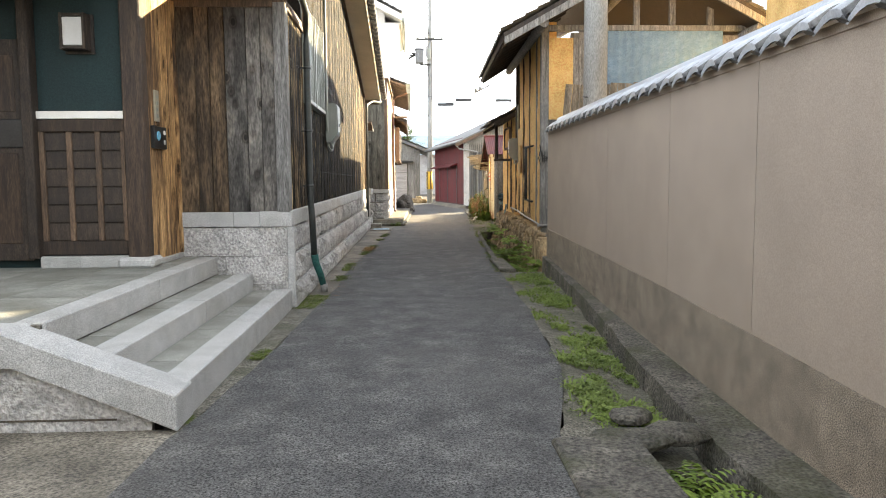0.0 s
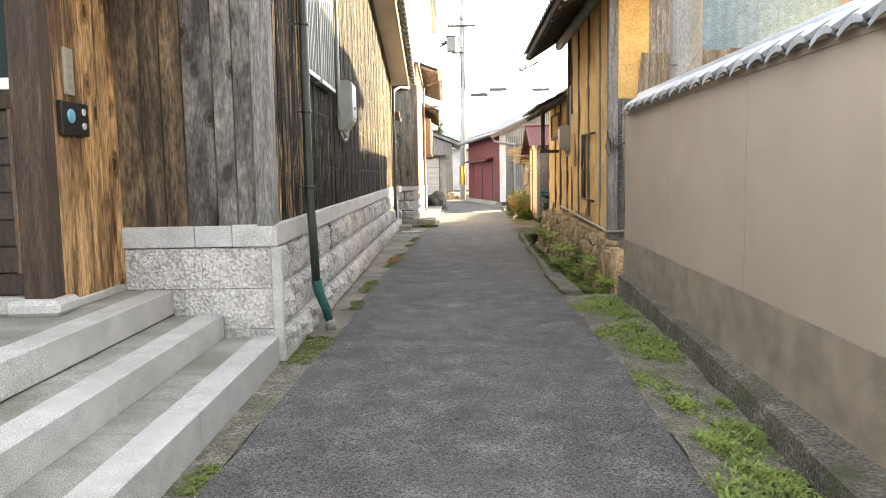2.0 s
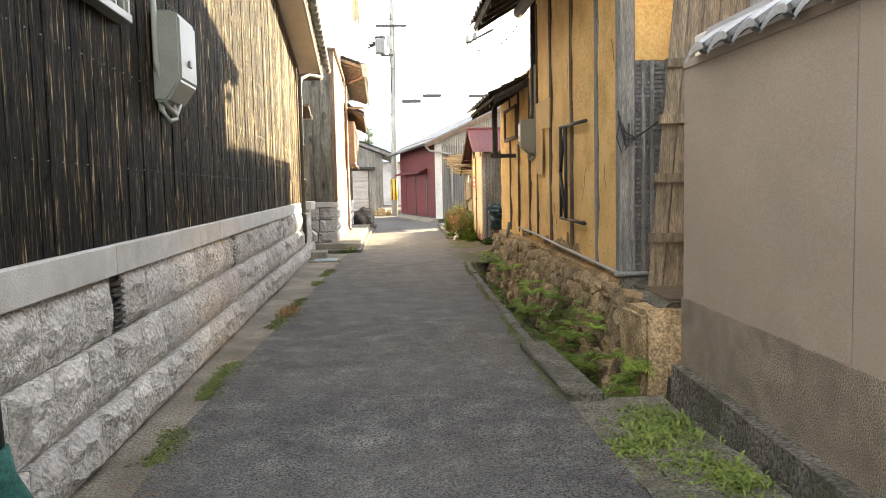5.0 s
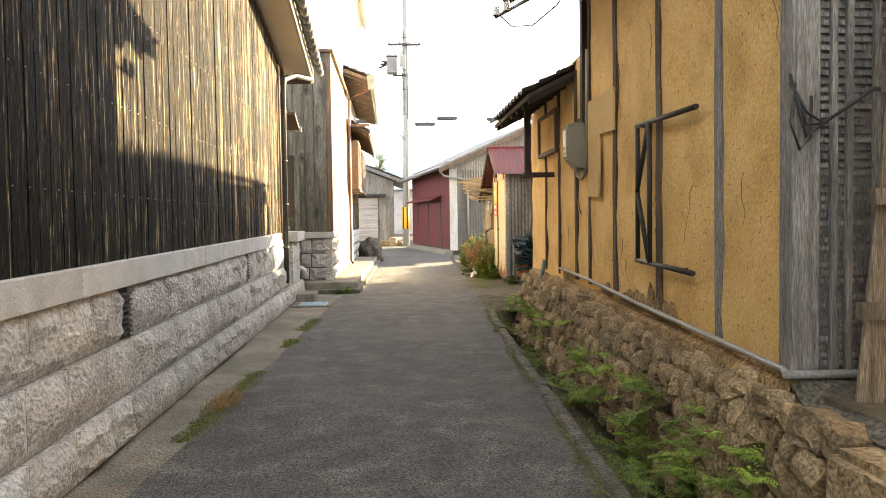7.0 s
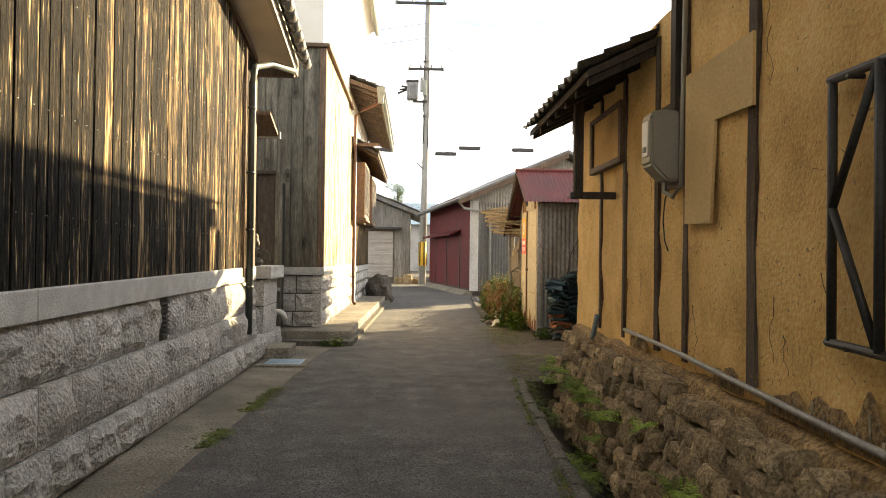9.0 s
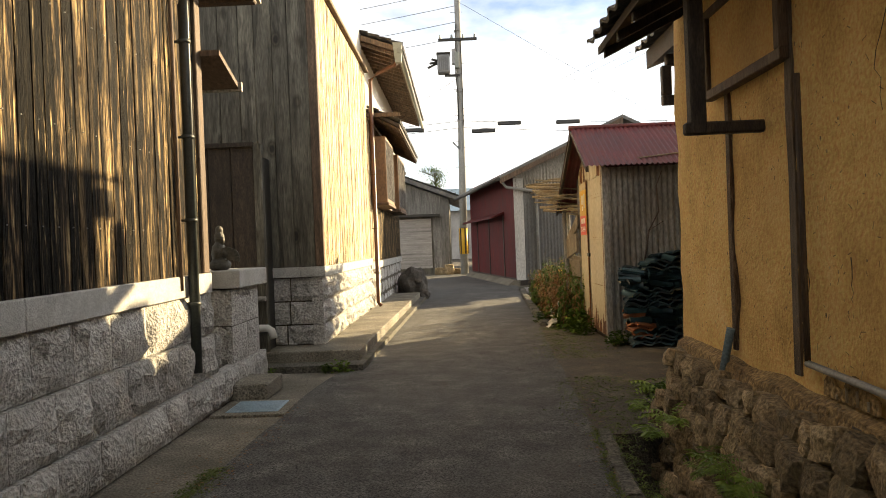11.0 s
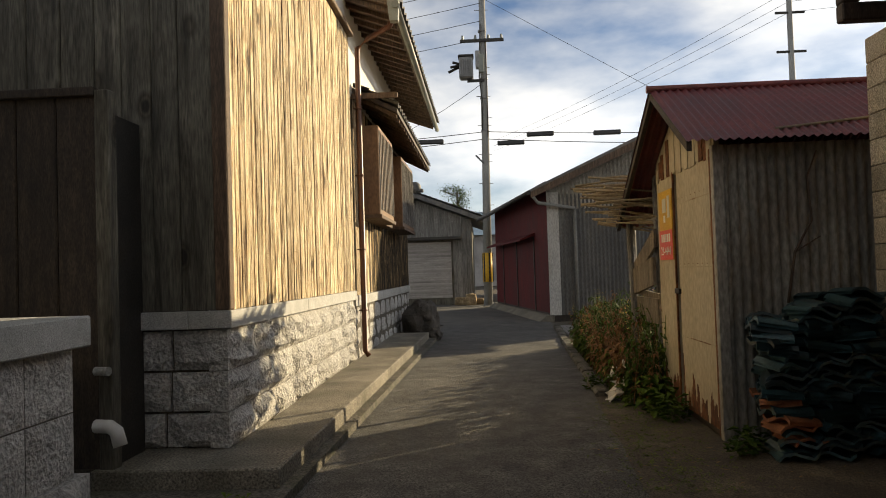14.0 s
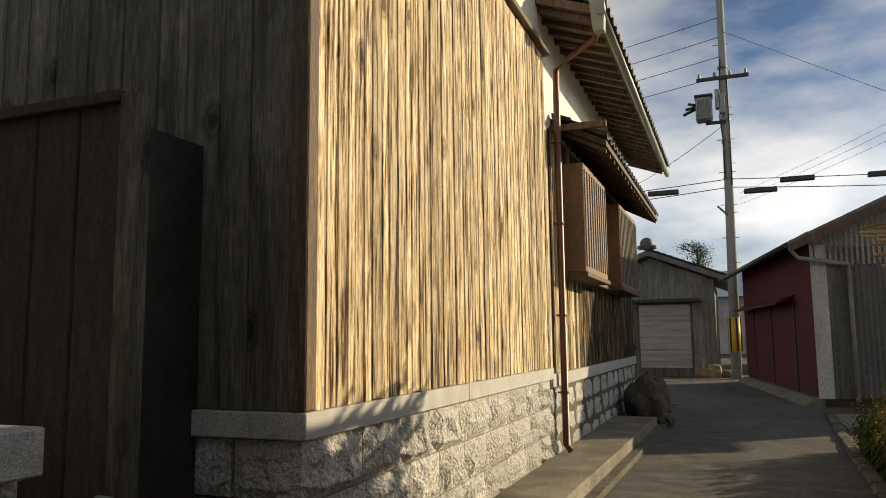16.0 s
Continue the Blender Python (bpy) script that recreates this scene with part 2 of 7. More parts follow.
PLANK = material("old_fence_plank", [(0.3, (0.09, 0.075, 0.055)), (0.55, (0.22, 0.187, 0.14)), (0.75, (0.35, 0.305, 0.235))], 3.0, stretch=(6, 6, 0.5), fine=30, fine_amount=0.5, bump=0.6, blotch=0.6, blotch_scale=2.0, blotch_color=(0.05, 0.042, 0.033), piece=0.25)
MUD = material("ochre_mud_plaster", [(0.3, (0.58, 0.355, 0.115)), (0.52, (0.80, 0.53, 0.20)), (0.75, (0.86, 0.60, 0.27))], 2.0, fine=44, fine_amount=0.25, rough=0.95, bump=0.55, bump_dist=0.016, blotch=0.5, blotch_scale=0.8, blotch_color=(0.56, 0.345, 0.125))
MUD_LEDGE = material("crumbled_mud_ledge", [(0.3, (0.16, 0.10, 0.045)), (0.55, (0.30, 0.20, 0.09)), (0.75, (0.44, 0.31, 0.15))], 5.0, fine=40, fine_amount=0.5, rough=0.95, bump=1.0, bump_dist=0.02, blotch=0.4, blotch_scale=2.0, blotch_color=(0.10, 0.075, 0.04))
BEIGE = material("beige_wall_render", [(0.3, (0.33, 0.272, 0.222)), (0.6, (0.378, 0.313, 0.256)), (0.8, (0.40, 0.333, 0.272))], 1.6, fine=140, fine_amount=0.15, rough=0.92, bump=0.1, bump_dist=0.003, blotch=0.25, blotch_scale=0.6, blotch_color=(0.31, 0.252, 0.20), piece=0.015)
DADO = material("washed_aggregate_render", [(0.3, (0.17, 0.142, 0.11)), (0.55, (0.275, 0.23, 0.178)), (0.75, (0.36, 0.30, 0.235))], 5.0, fine=150, fine_amount=1.0, rough=0.95, bump=0.35, bump_dist=0.006, blotch=0.25, blotch_scale=1.5, blotch_color=(0.15, 0.125, 0.095))
WHITE = material("white_lime_plaster", [(0.3, (0.70, 0.68, 0.63)), (0.7, (0.80, 0.78, 0.73))], 1.5, fine=60, fine_amount=0.1, bump=0.1, blotch=0.2, blotch_color=(0.5, 0.47, 0.4))
SOFFIT = material("cream_soffit_plaster", [(0.3, (0.60, 0.55, 0.46)), (0.7, (0.72, 0.66, 0.56))], 2.0, fine=60, fine_amount=0.1, bump=0.1, blotch=0.2, blotch_color=(0.45, 0.38, 0.3))
GREEN_PLASTER = material("dark_green_plaster", [(0.3, (0.012, 0.028, 0.03)), (0.7, (0.02, 0.042, 0.043))], 2.5, fine=70, fine_amount=0.2, bump=0.2, blotch=0.2, rough=0.85)
SILVER_TILE = material("silver_glazed_tile", [(0.3, (0.34, 0.36, 0.39)), (0.7, (0.50, 0.52, 0.55))], 4.0, fine=60, fine_amount=0.15, rough=0.34, bump=0.05, blotch=0.35, blotch_scale=3.0, blotch_color=(0.16, 0.17, 0.18), piece=0.12)
DARK_TILE = material("smoked_roof_tile", [(0.3, (0.06, 0.063, 0.066)), (0.6, (0.13, 0.13, 0.13)), (0.8, (0.20, 0.195, 0.18))], 4.0, fine=60, fine_amount=0.3, rough=0.6, bump=0.2, blotch=0.4, blotch_scale=2.0, blotch_color=(0.19, 0.17, 0.12), piece=0.2)
OLD_TILE = material("lichened_roof_tile", [(0.3, (0.10, 0.09, 0.075)), (0.6, (0.22, 0.20, 0.165)), (0.8, (0.34, 0.31, 0.25))], 6.0, fine=60, fine_amount=0.4, rough=0.85, bump=0.4, blotch=0.4, blotch_scale=3.0, blotch_color=(0.08, 0.075, 0.06), piece=0.2)
TEAL_TILE = material("dark_teal_tile", [(0.3, (0.015, 0.035, 0.04)), (0.6, (0.035, 0.075, 0.085)), (0.8, (0.06, 0.11, 0.12))], 4.0, fine=50, fine_amount=0.3, rough=0.35, bump=0.1, piece=0.45)
CLAY_TILE = material("orange_clay_tile", [(0.3, (0.20, 0.07, 0.03)), (0.7, (0.36, 0.14, 0.06))], 5.0, fine=60, bump=0.3)
TIN = material("galvanised_sheet", [(0.3, (0.18, 0.172, 0.15)), (0.55, (0.34, 0.325, 0.285)), (0.75, (0.46, 0.445, 0.40))], 2.0, stretch=(1, 1, 0.35), fine=40, fine_amount=0.35, rough=0.62, metal=0.15, bump=0.1, blotch=0.5, blotch_scale=1.4, blotch_color=(0.14, 0.10, 0.06))
DARK_TIN = material("dark_corrugated_sheet", [(0.3, (0.075, 0.075, 0.075)), (0.55, (0.13, 0.128, 0.122)), (0.78, (0.22, 0.215, 0.20))], 1.5, stretch=(1, 1, 0.3), fine=40, fine_amount=0.3, rough=0.65, metal=0.2, bump=0.1, blotch=0.4, blotch_scale=0.6, blotch_color=(0.05, 0.05, 0.05))
RUST_TIN = material("rusting_cream_sheet", [(0.30, (0.14, 0.055, 0.02)), (0.35, (0.30, 0.21, 0.12)), (0.40, (0.42, 0.365, 0.255)), (0.75, (0.50, 0.445, 0.325))], 1.5, stretch=(1, 1, 0.6), fine=24, fine_amount=0.15, rough=0.75, bump=0.08, blotch=0.4, blotch_scale=1.3, blotch_color=(0.30, 0.20, 0.11), distort=0.3, piece=0.08)
RUST = material("brown_rust", [(0.3, (0.07, 0.022, 0.008)), (0.6, (0.17, 0.065, 0.022)), (0.8, (0.26, 0.12, 0.045))], 6.0, stretch=(1, 1, 0.5), fine=50, fine_amount=0.5, rough=0.95, bump=0.5, piece=0.2)
PALE_TIN = material("pale_grey_sheet", [(0.3, (0.40, 0.40, 0.38)), (0.7, (0.56, 0.555, 0.53))], 2.0, stretch=(1, 1, 0.4), fine=40, rough=0.55, bump=0.05, blotch=0.4, blotch_color=(0.26, 0.23, 0.19))
POST_WOOD = material("weathered_post_timber", [(0.3, (0.035, 0.021, 0.013)), (0.55, (0.10, 0.064, 0.04)), (0.75, (0.21, 0.15, 0.105))], 4.0, stretch=(6, 6, 0.5), fine=30, fine_amount=0.6, bump=0.9, rough=0.85, distort=0.6, blotch=0.5, blotch_scale=0.9, blotch_color=(0.24, 0.215, 0.18))
DRY_STALK = material("withered_stalk", [(0.3, (0.12, 0.055, 0.018)), (0.7, (0.27, 0.145, 0.055))], 4.0, fine=30, rough=0.9, bump=0, piece=0.25)
RED_TIN = material("red_painted_sheet", [(0.3, (0.06, 0.010, 0.012)), (0.6, (0.10, 0.016, 0.018)), (0.8, (0.15, 0.03, 0.028))], 2.0, stretch=(1, 1, 0.5), fine=40, fine_amount=0.25, rough=0.7, bump=0.1, blotch=0.35, blotch_scale=0.9, blotch_color=(0.05, 0.012, 0.013), spec=0.2)
RED_ROOF = material("red_roof_sheet", [(0.3, (0.09, 0.018, 0.022)), (0.6, (0.155, 0.032, 0.036)), (0.8, (0.22, 0.075, 0.065))], 2.0, fine=40, fine_amount=0.3, rough=0.5, bump=0.1, blotch=0.35, blotch_scale=1.5, blotch_color=(0.13, 0.045, 0.03))
BLUE_SHEET = material("blue_grey_sheet", [(0.3, (0.12, 0.225, 0.34)), (0.6, (0.18, 0.30, 0.43)), (0.8, (0.25, 0.37, 0.50))], 8.0, stretch=(1, 1, 1.6), fine=60, fine_amount=0.4, rough=0.5, bump=0.5, bump_dist=0.01)
SHUTTER = material("brown_shutter_slat", [(0.3, (0.15, 0.075, 0.032)), (0.55, (0.22, 0.12, 0.055)), (0.75, (0.28, 0.175, 0.09))], 2.5, fine=40, rough=0.6, bump=0.1, blotch=0.5, blotch_color=(0.24, 0.10, 0.05))
PALE_SHUTTER = material("pale_shutter_slat", [(0.3, (0.33, 0.31, 0.30)), (0.7, (0.42, 0.40, 0.38))], 3.0, fine=40, rough=0.55, bump=0.05)
PLY = material("tan_sheet_board", [(0.3, (0.52, 0.36, 0.155)), (0.7, (0.64, 0.46, 0.21))], 2.0, fine=50, fine_amount=0.15, bump=0.1, blotch=0.35, blotch_scale=1.5, blotch_color=(0.42, 0.28, 0.11))
BLOCK = material("concrete_block", [(0.3, (0.36, 0.31, 0.225)), (0.7, (0.54, 0.475, 0.36))], 5.0, fine=80, fine_amount=0.5, bump=0.6, blotch=0.4, blotch_color=(0.22, 0.18, 0.11))
POLE = material("utility_pole_concrete", [(0.3, (0.25, 0.25, 0.24)), (0.7, (0.36, 0.36, 0.345))], 2.0, stretch=(1, 1, 0.4), fine=60, fine_amount=0.25, bump=0.2, blotch=0.3, blotch_color=(0.16, 0.155, 0.14))
STEEL = material("grey_steel", [(0.3, (0.20, 0.20, 0.20)), (0.7, (0.33, 0.33, 0.33))], 4.0, fine=60, rough=0.5, metal=0.5, bump=0.05)
DARK_STEEL = material("dark_weathered_steel", [(0.3, (0.025, 0.024, 0.023)), (0.7, (0.06, 0.055, 0.05))], 6.0, fine=60, rough=0.6, metal=0.3, bump=0.15)
BRONZE_PIPE = material("dark_green_pipe", [(0.3, (0.028, 0.034, 0.032)), (0.7, (0.055, 0.063, 0.058))], 4.0, fine=60, rough=0.45, bump=0.05)
TEAL_NET = material("teal_sleeve", [(0.3, (0.01, 0.06, 0.055)), (0.7, (0.03, 0.14, 0.12))], 20.0, fine=90, rough=0.8, bump=0.6)
COPPER_PIPE = material("reddish_brown_pipe", [(0.3, (0.085, 0.032, 0.016)), (0.7, (0.15, 0.06, 0.03))], 4.0, fine=60, rough=0.4, bump=0.05)
GREY_PLASTIC = material("grey_plastic", [(0.3, (0.20, 0.215, 0.19)), (0.7, (0.27, 0.285, 0.255))], 3.0, fine=60, rough=0.45, bump=0.03, fine_amount=0.08)
CREAM_PLASTIC = material("cream_plastic", [(0.3, (0.27, 0.245, 0.185)), (0.7, (0.34, 0.31, 0.24))], 3.0, fine=60, rough=0.5, bump=0.03, fine_amount=0.08)
PVC = material("pale_grey_pvc", [(0.3, (0.21, 0.21, 0.20)), (0.7, (0.30, 0.30, 0.285))], 5.0, fine=60, rough=0.5, bump=0.05)
HOSE = material("faded_blue_hose", [(0.3, (0.10, 0.15, 0.17)), (0.7, (0.16, 0.22, 0.24))], 4.0, fine=60, rough=0.5, bump=0.05)
WHITE_PLASTIC = material("white_plastic", [(0.3, (0.68, 0.67, 0.64)), (0.7, (0.78, 0.77, 0.74))], 3.0, fine=60, rough=0.4, bump=0.02, fine_amount=0.06)
BLACK = material("black_plastic", [(0.3, (0.012, 0.012, 0.013)), (0.7, (0.025, 0.025, 0.026))], 3.0, fine=60, rough=0.4, bump=0.02)
GLASS_BLUE = material("blue_button", [(0.3, (0.10, 0.30, 0.45)), (0.7, (0.18, 0.42, 0.58))], 3.0, rough=0.3, bump=0)
YELLOW = material("yellow_paint", [(0.3, (0.62, 0.36, 0.025)), (0.7, (0.72, 0.44, 0.04))], 4.0, fine=60, rough=0.5, bump=0.05)
RED_SIGN = material("faded_red_print", [(0.3, (0.55, 0.06, 0.045)), (0.7, (0.68, 0.10, 0.07))], 4.0, rough=0.5, bump=0)
INK = material("white_print", [(0.3, (0.75, 0.72, 0.62)), (0.7, (0.82, 0.80, 0.70))], 4.0, rough=0.5, bump=0)
DIRT = material("trodden_earth", [(0.3, (0.045, 0.037, 0.028)), (0.55, (0.085, 0.07, 0.05)), (0.75, (0.15, 0.125, 0.09))], 3.0, fine=70, fine_amount=0.6, bump=1.0, bump_dist=0.02, blotch=0.4)
GRAVEL = material("gravelly_verge", [(0.3, (0.09, 0.085, 0.065)), (0.5, (0.17, 0.16, 0.125)), (0.75, (0.28, 0.265, 0.22))], 9.0, fine=60, fine_amount=0.7, bump=1.0, bump_dist=0.02, blotch=0.5, blotch_scale=2.0, blotch_color=(0.07, 0.08, 0.025))
FERN = material("fern_green", [(0.3, (0.12, 0.20, 0.02)), (0.7, (0.26, 0.36, 0.05))], 3.0, fine=30, rough=0.6, bump=0, piece=0.3)
LEAF = material("weed_green", [(0.3, (0.04, 0.085, 0.012)), (0.7, (0.115, 0.17, 0.026))], 3.0, fine=30, rough=0.75, bump=0, piece=0.25, spec=0.15)
MOSS = material("moss_green", [(0.3, (0.06, 0.085, 0.015)), (0.7, (0.15, 0.19, 0.04))], 4.0, fine=30, rough=0.9, bump=0)
GRASS = material("verge_grass_green", [(0.3, (0.11, 0.16, 0.028)), (0.7, (0.22, 0.29, 0.065))], 4.0, fine=30, rough=0.8, bump=0, piece=0.1)
PAVER = material("pale_tread_paver", [(0.3, (0.165, 0.165, 0.145)), (0.55, (0.27, 0.272, 0.245)), (0.75, (0.36, 0.36, 0.33))], 3.0, fine=110, fine_amount=0.5, rough=0.8, bump=0.3, blotch=0.6, blotch_scale=2.2, blotch_color=(0.13, 0.128, 0.098), piece=0.12)
DRY = material("dry_grass", [(0.3, (0.17, 0.095, 0.035)), (0.7, (0.34, 0.22, 0.09))], 4.0, fine=30, rough=0.9, bump=0, piece=0.25)
BAMBOO = material("dry_bamboo", [(0.3, (0.19, 0.145, 0.085)), (0.7, (0.37, 0.30, 0.19))], 3.0, fine=30, rough=0.6, bump=0.1, piece=0.25)
YELLOW_FLOWER = material("yellow_flower", [(0.3, (0.55, 0.42, 0.02)), (0.7, (0.65, 0.52, 0.05))], 3.0, rough=0.7, bump=0)
STATUE = material("weathered_bronze_figure", [(0.3, (0.03, 0.032, 0.028)), (0.7, (0.12, 0.11, 0.085))], 6.0, fine=60, rough=0.6, bump=0.4)
BOULDER = material("dark_boulder", [(0.3, (0.03, 0.026, 0.022)), (0.7, (0.10, 0.085, 0.07))], 5.0, fine=50, fine_amount=0.5, bump=1.0, bump_dist=0.02)
ORANGE_BOX = material("warm_brown_sheet", [(0.3, (0.16, 0.085, 0.04)), (0.7, (0.24, 0.135, 0.065))], 1.5, stretch=(1, 1, 0.5), fine=40, rough=0.5, bump=0.05)
FAR_BLUE = material("pale_blue_sheet", [(0.3, (0.30, 0.42, 0.52)), (0.7, (0.36, 0.48, 0.58))], 1.0, rough=0.6, bump=0)
DUSTY_PANE = material("dusky_pane", [(0.3, (0.045, 0.05, 0.05)), (0.7, (0.08, 0.085, 0.085))], 1.0, rough=0.12, bump=0)


# ---- mesh helpers ----
def box(bm, x0, y0, z0, x1, y1, z1, bevel=0.0):
    vs = [bm.verts.new((x, y, z)) for x in (x0, x1) for y in (y0, y1) for z in (z0, z1)]
    fs = [bm.faces.new([vs[i] for i in q]) for q in ((0, 1, 3, 2), (4, 6, 7, 5), (0, 4, 5, 1), (2, 3, 7, 6), (0, 2, 6, 4), (1, 5, 7, 3))]
    if bevel:
        es = list({e for f in fs for e in f.edges})
        bmesh.ops.bevel(bm, geom=es, offset=bevel, segments=1, affect="EDGES")
    return vs


def boxed(*a, bevel=0.0):
    bm = bmesh.new()
    box(bm, *a, bevel=bevel)
    return bm


def prism(bm, pts, vec):
    """A solid from a flat outline pushed along vec."""
    a = [bm.verts.new(p) for p in pts]
    b = [bm.verts.new(Vector(p) + Vector(vec)) for p in pts]
    bm.faces.new(a)
    bm.faces.new(b[::-1])
    for i in range(len(a)):
        j = (i + 1) % len(a)
        bm.faces.new((a[j], a[i], b[i], b[j]))


def tube(bm, pts, r, seg=8, r2=None, caps=True):
    """A round bar through the points, tapering from r to r2."""
    pts = [Vector(p) for p in pts]
    rings = []
    for i, p in enumerate(pts):
        d = (pts[min(i + 1, len(pts) - 1)] - pts[max(i - 1, 0)]).normalized()
        side = d.cross(Vector((0, 0, 1)) if abs(d.z) < 0.9 else Vector((1, 0, 0))).normalized()
        up = side.cross(d)
        k = r if r2 is None else r + (r2 - r) * i / (len(pts) - 1)
        rings.append([bm.verts.new(p + k * (math.cos(a) * side + math.sin(a) * up)) for a in (2 * math.pi * s / seg for s in range(seg))])
    for a, b in zip(rings, rings[1:]):
        for s in range(seg):
            f = bm.faces.new((a[s], a[(s + 1) % seg], b[(s + 1) % seg], b[s]))
            f.smooth = True
    if caps:
        bm.faces.new(rings[0][::-1])
        bm.faces.new(rings[-1])


def tubed(pts, r, seg=8, r2=None):
    bm = bmesh.new()
    tube(bm, pts, r, seg, r2)
    return bm


def finish(name, bm, mat):
    bmesh.ops.recalc_face_normals(bm, faces=bm.faces)
    me = bpy.data.meshes.new(name)
    bm.to_mesh(me)
    bm.free()
    me.materials.append(mat)
    return me


def part(name, bm, mat, parent=None, label=""):
    ob = new(name, finish(name, bm, mat))
    ob.parent = parent
    return tagged(ob, label)


def piece(name, me, parent, m):
    """One more object on a shared mesh."""
    ob = new(name, me)
    ob.parent = parent
    ob.matrix_basis = m
    return ob


def thing(name, label, category, group="", at=(0, 0, 0)):
    ob = new(name)
    ob.empty_display_size = 0.2
    return tagged(ob, label, category, group)


def solid(name, bm, mat, label, category="", group="", kind=""):
    return tagged(part(name, bm, mat), label, category, group, kind)


def scaled(x, y, z, sx, sy, sz, rz=0.0, rx=0.0, ry=0.0):
    return Matrix.LocRotScale((x, y, z), Euler((radians(rx), radians(ry), radians(rz))), (sx, sy, sz))


def rock_mesh(name, seed, mat, nu=5, nv=4, amp=0.5):
    """A split-faced block, 1 x 1 on the face that looks along +x, with a rough front; depth 1 behind x = 0."""
    rnd = random.Random(seed)
    bm = bmesh.new()
    g = []
    for j in range(nv + 1):
        row = []
        for i in range(nu + 1):
            edge = i in (0, nu) or j in (0, nv)
            h = 0.0 if edge else rnd.uniform(0.25, 1.0) * amp
            jx = 0 if i in (0, nu) else rnd.uniform(-0.3, 0.3) / nu
            jz = 0 if j in (0, nv) else rnd.uniform(-0.3, 0.3) / nv
            row.append(bm.verts.new((h, -0.5 + i / nu + jx, -0.5 + j / nv + jz)))
        g.append(row)
    for j in range(nv):
        for i in range(nu):
            a, b, c, d = g[j][i], g[j][i + 1], g[j + 1][i + 1], g[j + 1][i]
            if rnd.random() < 0.5:
                bm.faces.new((a, b, c)), bm.faces.new((a, c, d))
            else:
                bm.faces.new((a, b, d)), bm.faces.new((b, c, d))
    back = [bm.verts.new((-1, y, z)) for y, z in ((-0.5, -0.5), (0.5, -0.5), (0.5, 0.5), (-0.5, 0.5))]
    bm.faces.new([g[0][i] for i in range(nu, -1, -1)] + [back[0], back[1]])
    bm.faces.new([g[nv][i] for i in range(nu + 1)] + [back[2], back[3]])
    bm.faces.new([g[j][0] for j in range(nv + 1)] + [back[3], back[0]])
    bm.faces.new([g[j][nu] for j in range(nv, -1, -1)] + [back[1], back[2]])
    return finish(name, bm, mat)


def stone_mesh(name, seed, mat):
    """A rounded field stone about 1 m across."""
    rnd = random.Random(seed)
    bm = bmesh.new()
    bmesh.ops.create_cube(bm, size=1.0)
    bmesh.ops.subdivide_edges(bm, edges=bm.edges, cuts=2, use_grid_fill=True)
    for v in bm.verts:
        v.co = v.co.lerp(v.co.normalized() * 0.56, 0.40) + Vector([rnd.uniform(-0.06, 0.06) for _ in range(3)])
    return finish(name, bm, mat)


def board_mesh(name, mat):
    """A unit board: 1 wide along y, 1 high from z = 0, 1 deep behind x = 0, with eased edges."""
    bm = bmesh.new()
    e, b = 0.035, 0.3
    pts = [(-1, -0.5), (-1, 0.5), (-b, 0.5), (0, 0.5 - e), (0, -0.5 + e), (-b, -0.5)]
    prism(bm, [(x, y, 0) for x, y in pts], (0, 0, 1))
    return finish(name, bm, mat)


def corrugated(bm, p0, along, up, length, height, pitch=0.076, depth=0.018, thick=0.004):
    """A corrugated sheet from p0: waves run across `along`, ridges along `up`."""
    p0, along, up = Vector(p0), Vector(along).normalized(), Vector(up).normalized()
    nrm = along.cross(up)
    n = max(4, int(length / pitch * 4))
    lo, hi = [], []
    for i in range(n + 1):
        s = length * i / n
        q = p0 + along * s + nrm * (depth * math.sin(2 * math.pi * s / pitch))
        lo.append(bm.verts.new(q)), hi.append(bm.verts.new(q + up * height))
    for i in range(n):
        f = bm.faces.new((lo[i], lo[i + 1], hi[i + 1], hi[i]))
        f.smooth = True


def tile_roof(bm, p0, along, down, length, run, pitch=0.27, course=0.24, depth=0.045):
    """Courses of S tiles from the top line p0; each course steps over the one below, with a thick lower edge."""
    p0, along, down = Vector(p0), Vector(along).normalized(), Vector(down).normalized()
    nrm = along.cross(down).normalized()
    nrm = nrm if nrm.z > 0 else -nrm
    n = int(length / pitch * 6)
    wave = [depth * (0.5 + 0.5 * math.cos(2 * math.pi * (length * i / n) / pitch)) ** 1.6 for i in range(n + 1)]
    for c in range(int(round(run / course))):
        rows = []
        for d, lift in ((c * course, 0.0), ((c + 1) * course + 0.02, 0.03), ((c + 1) * course + 0.02, 0.005)):
            rows.append([bm.verts.new(p0 + along * (length * i / n) + down * d + nrm * (wave[i] + lift)) for i in range(n + 1)])
        for a, b in zip(rows, rows[1:]):
            for i in range(n):
                bm.faces.new((a[i], a[i + 1], b[i + 1], b[i]))


LANE_Y = [-9.0, 1.8, 3.4, 5.4, 7.3, 8.6, 10.8, 12.9, 15.5, 18.6, 20.8, 22.3, 24.0, 26.0, 31.5, 36.0]
LANE_L = [-1.95, -1.66, -1.50, -1.43, -1.33, -1.30, -1.34, -1.20, -1.10, -0.97, -0.93, -0.80, -0.52, -0.48, -0.42, -0.40]
EDGE_Y = [-9.0, 1.9, 2.2, 3.6, 6.0, 8.3, 10.4, 13.9, 15.5, 18.4, 19.5, 23.0, 27.0, 33.0, 38.0]
EDGE_R = [0.50, 0.55, 0.66, 0.90, 1.04, 1.11, 1.14, 1.30, 1.36, 1.50, 1.60, 1.76, 1.97, 2.22, 2.50]


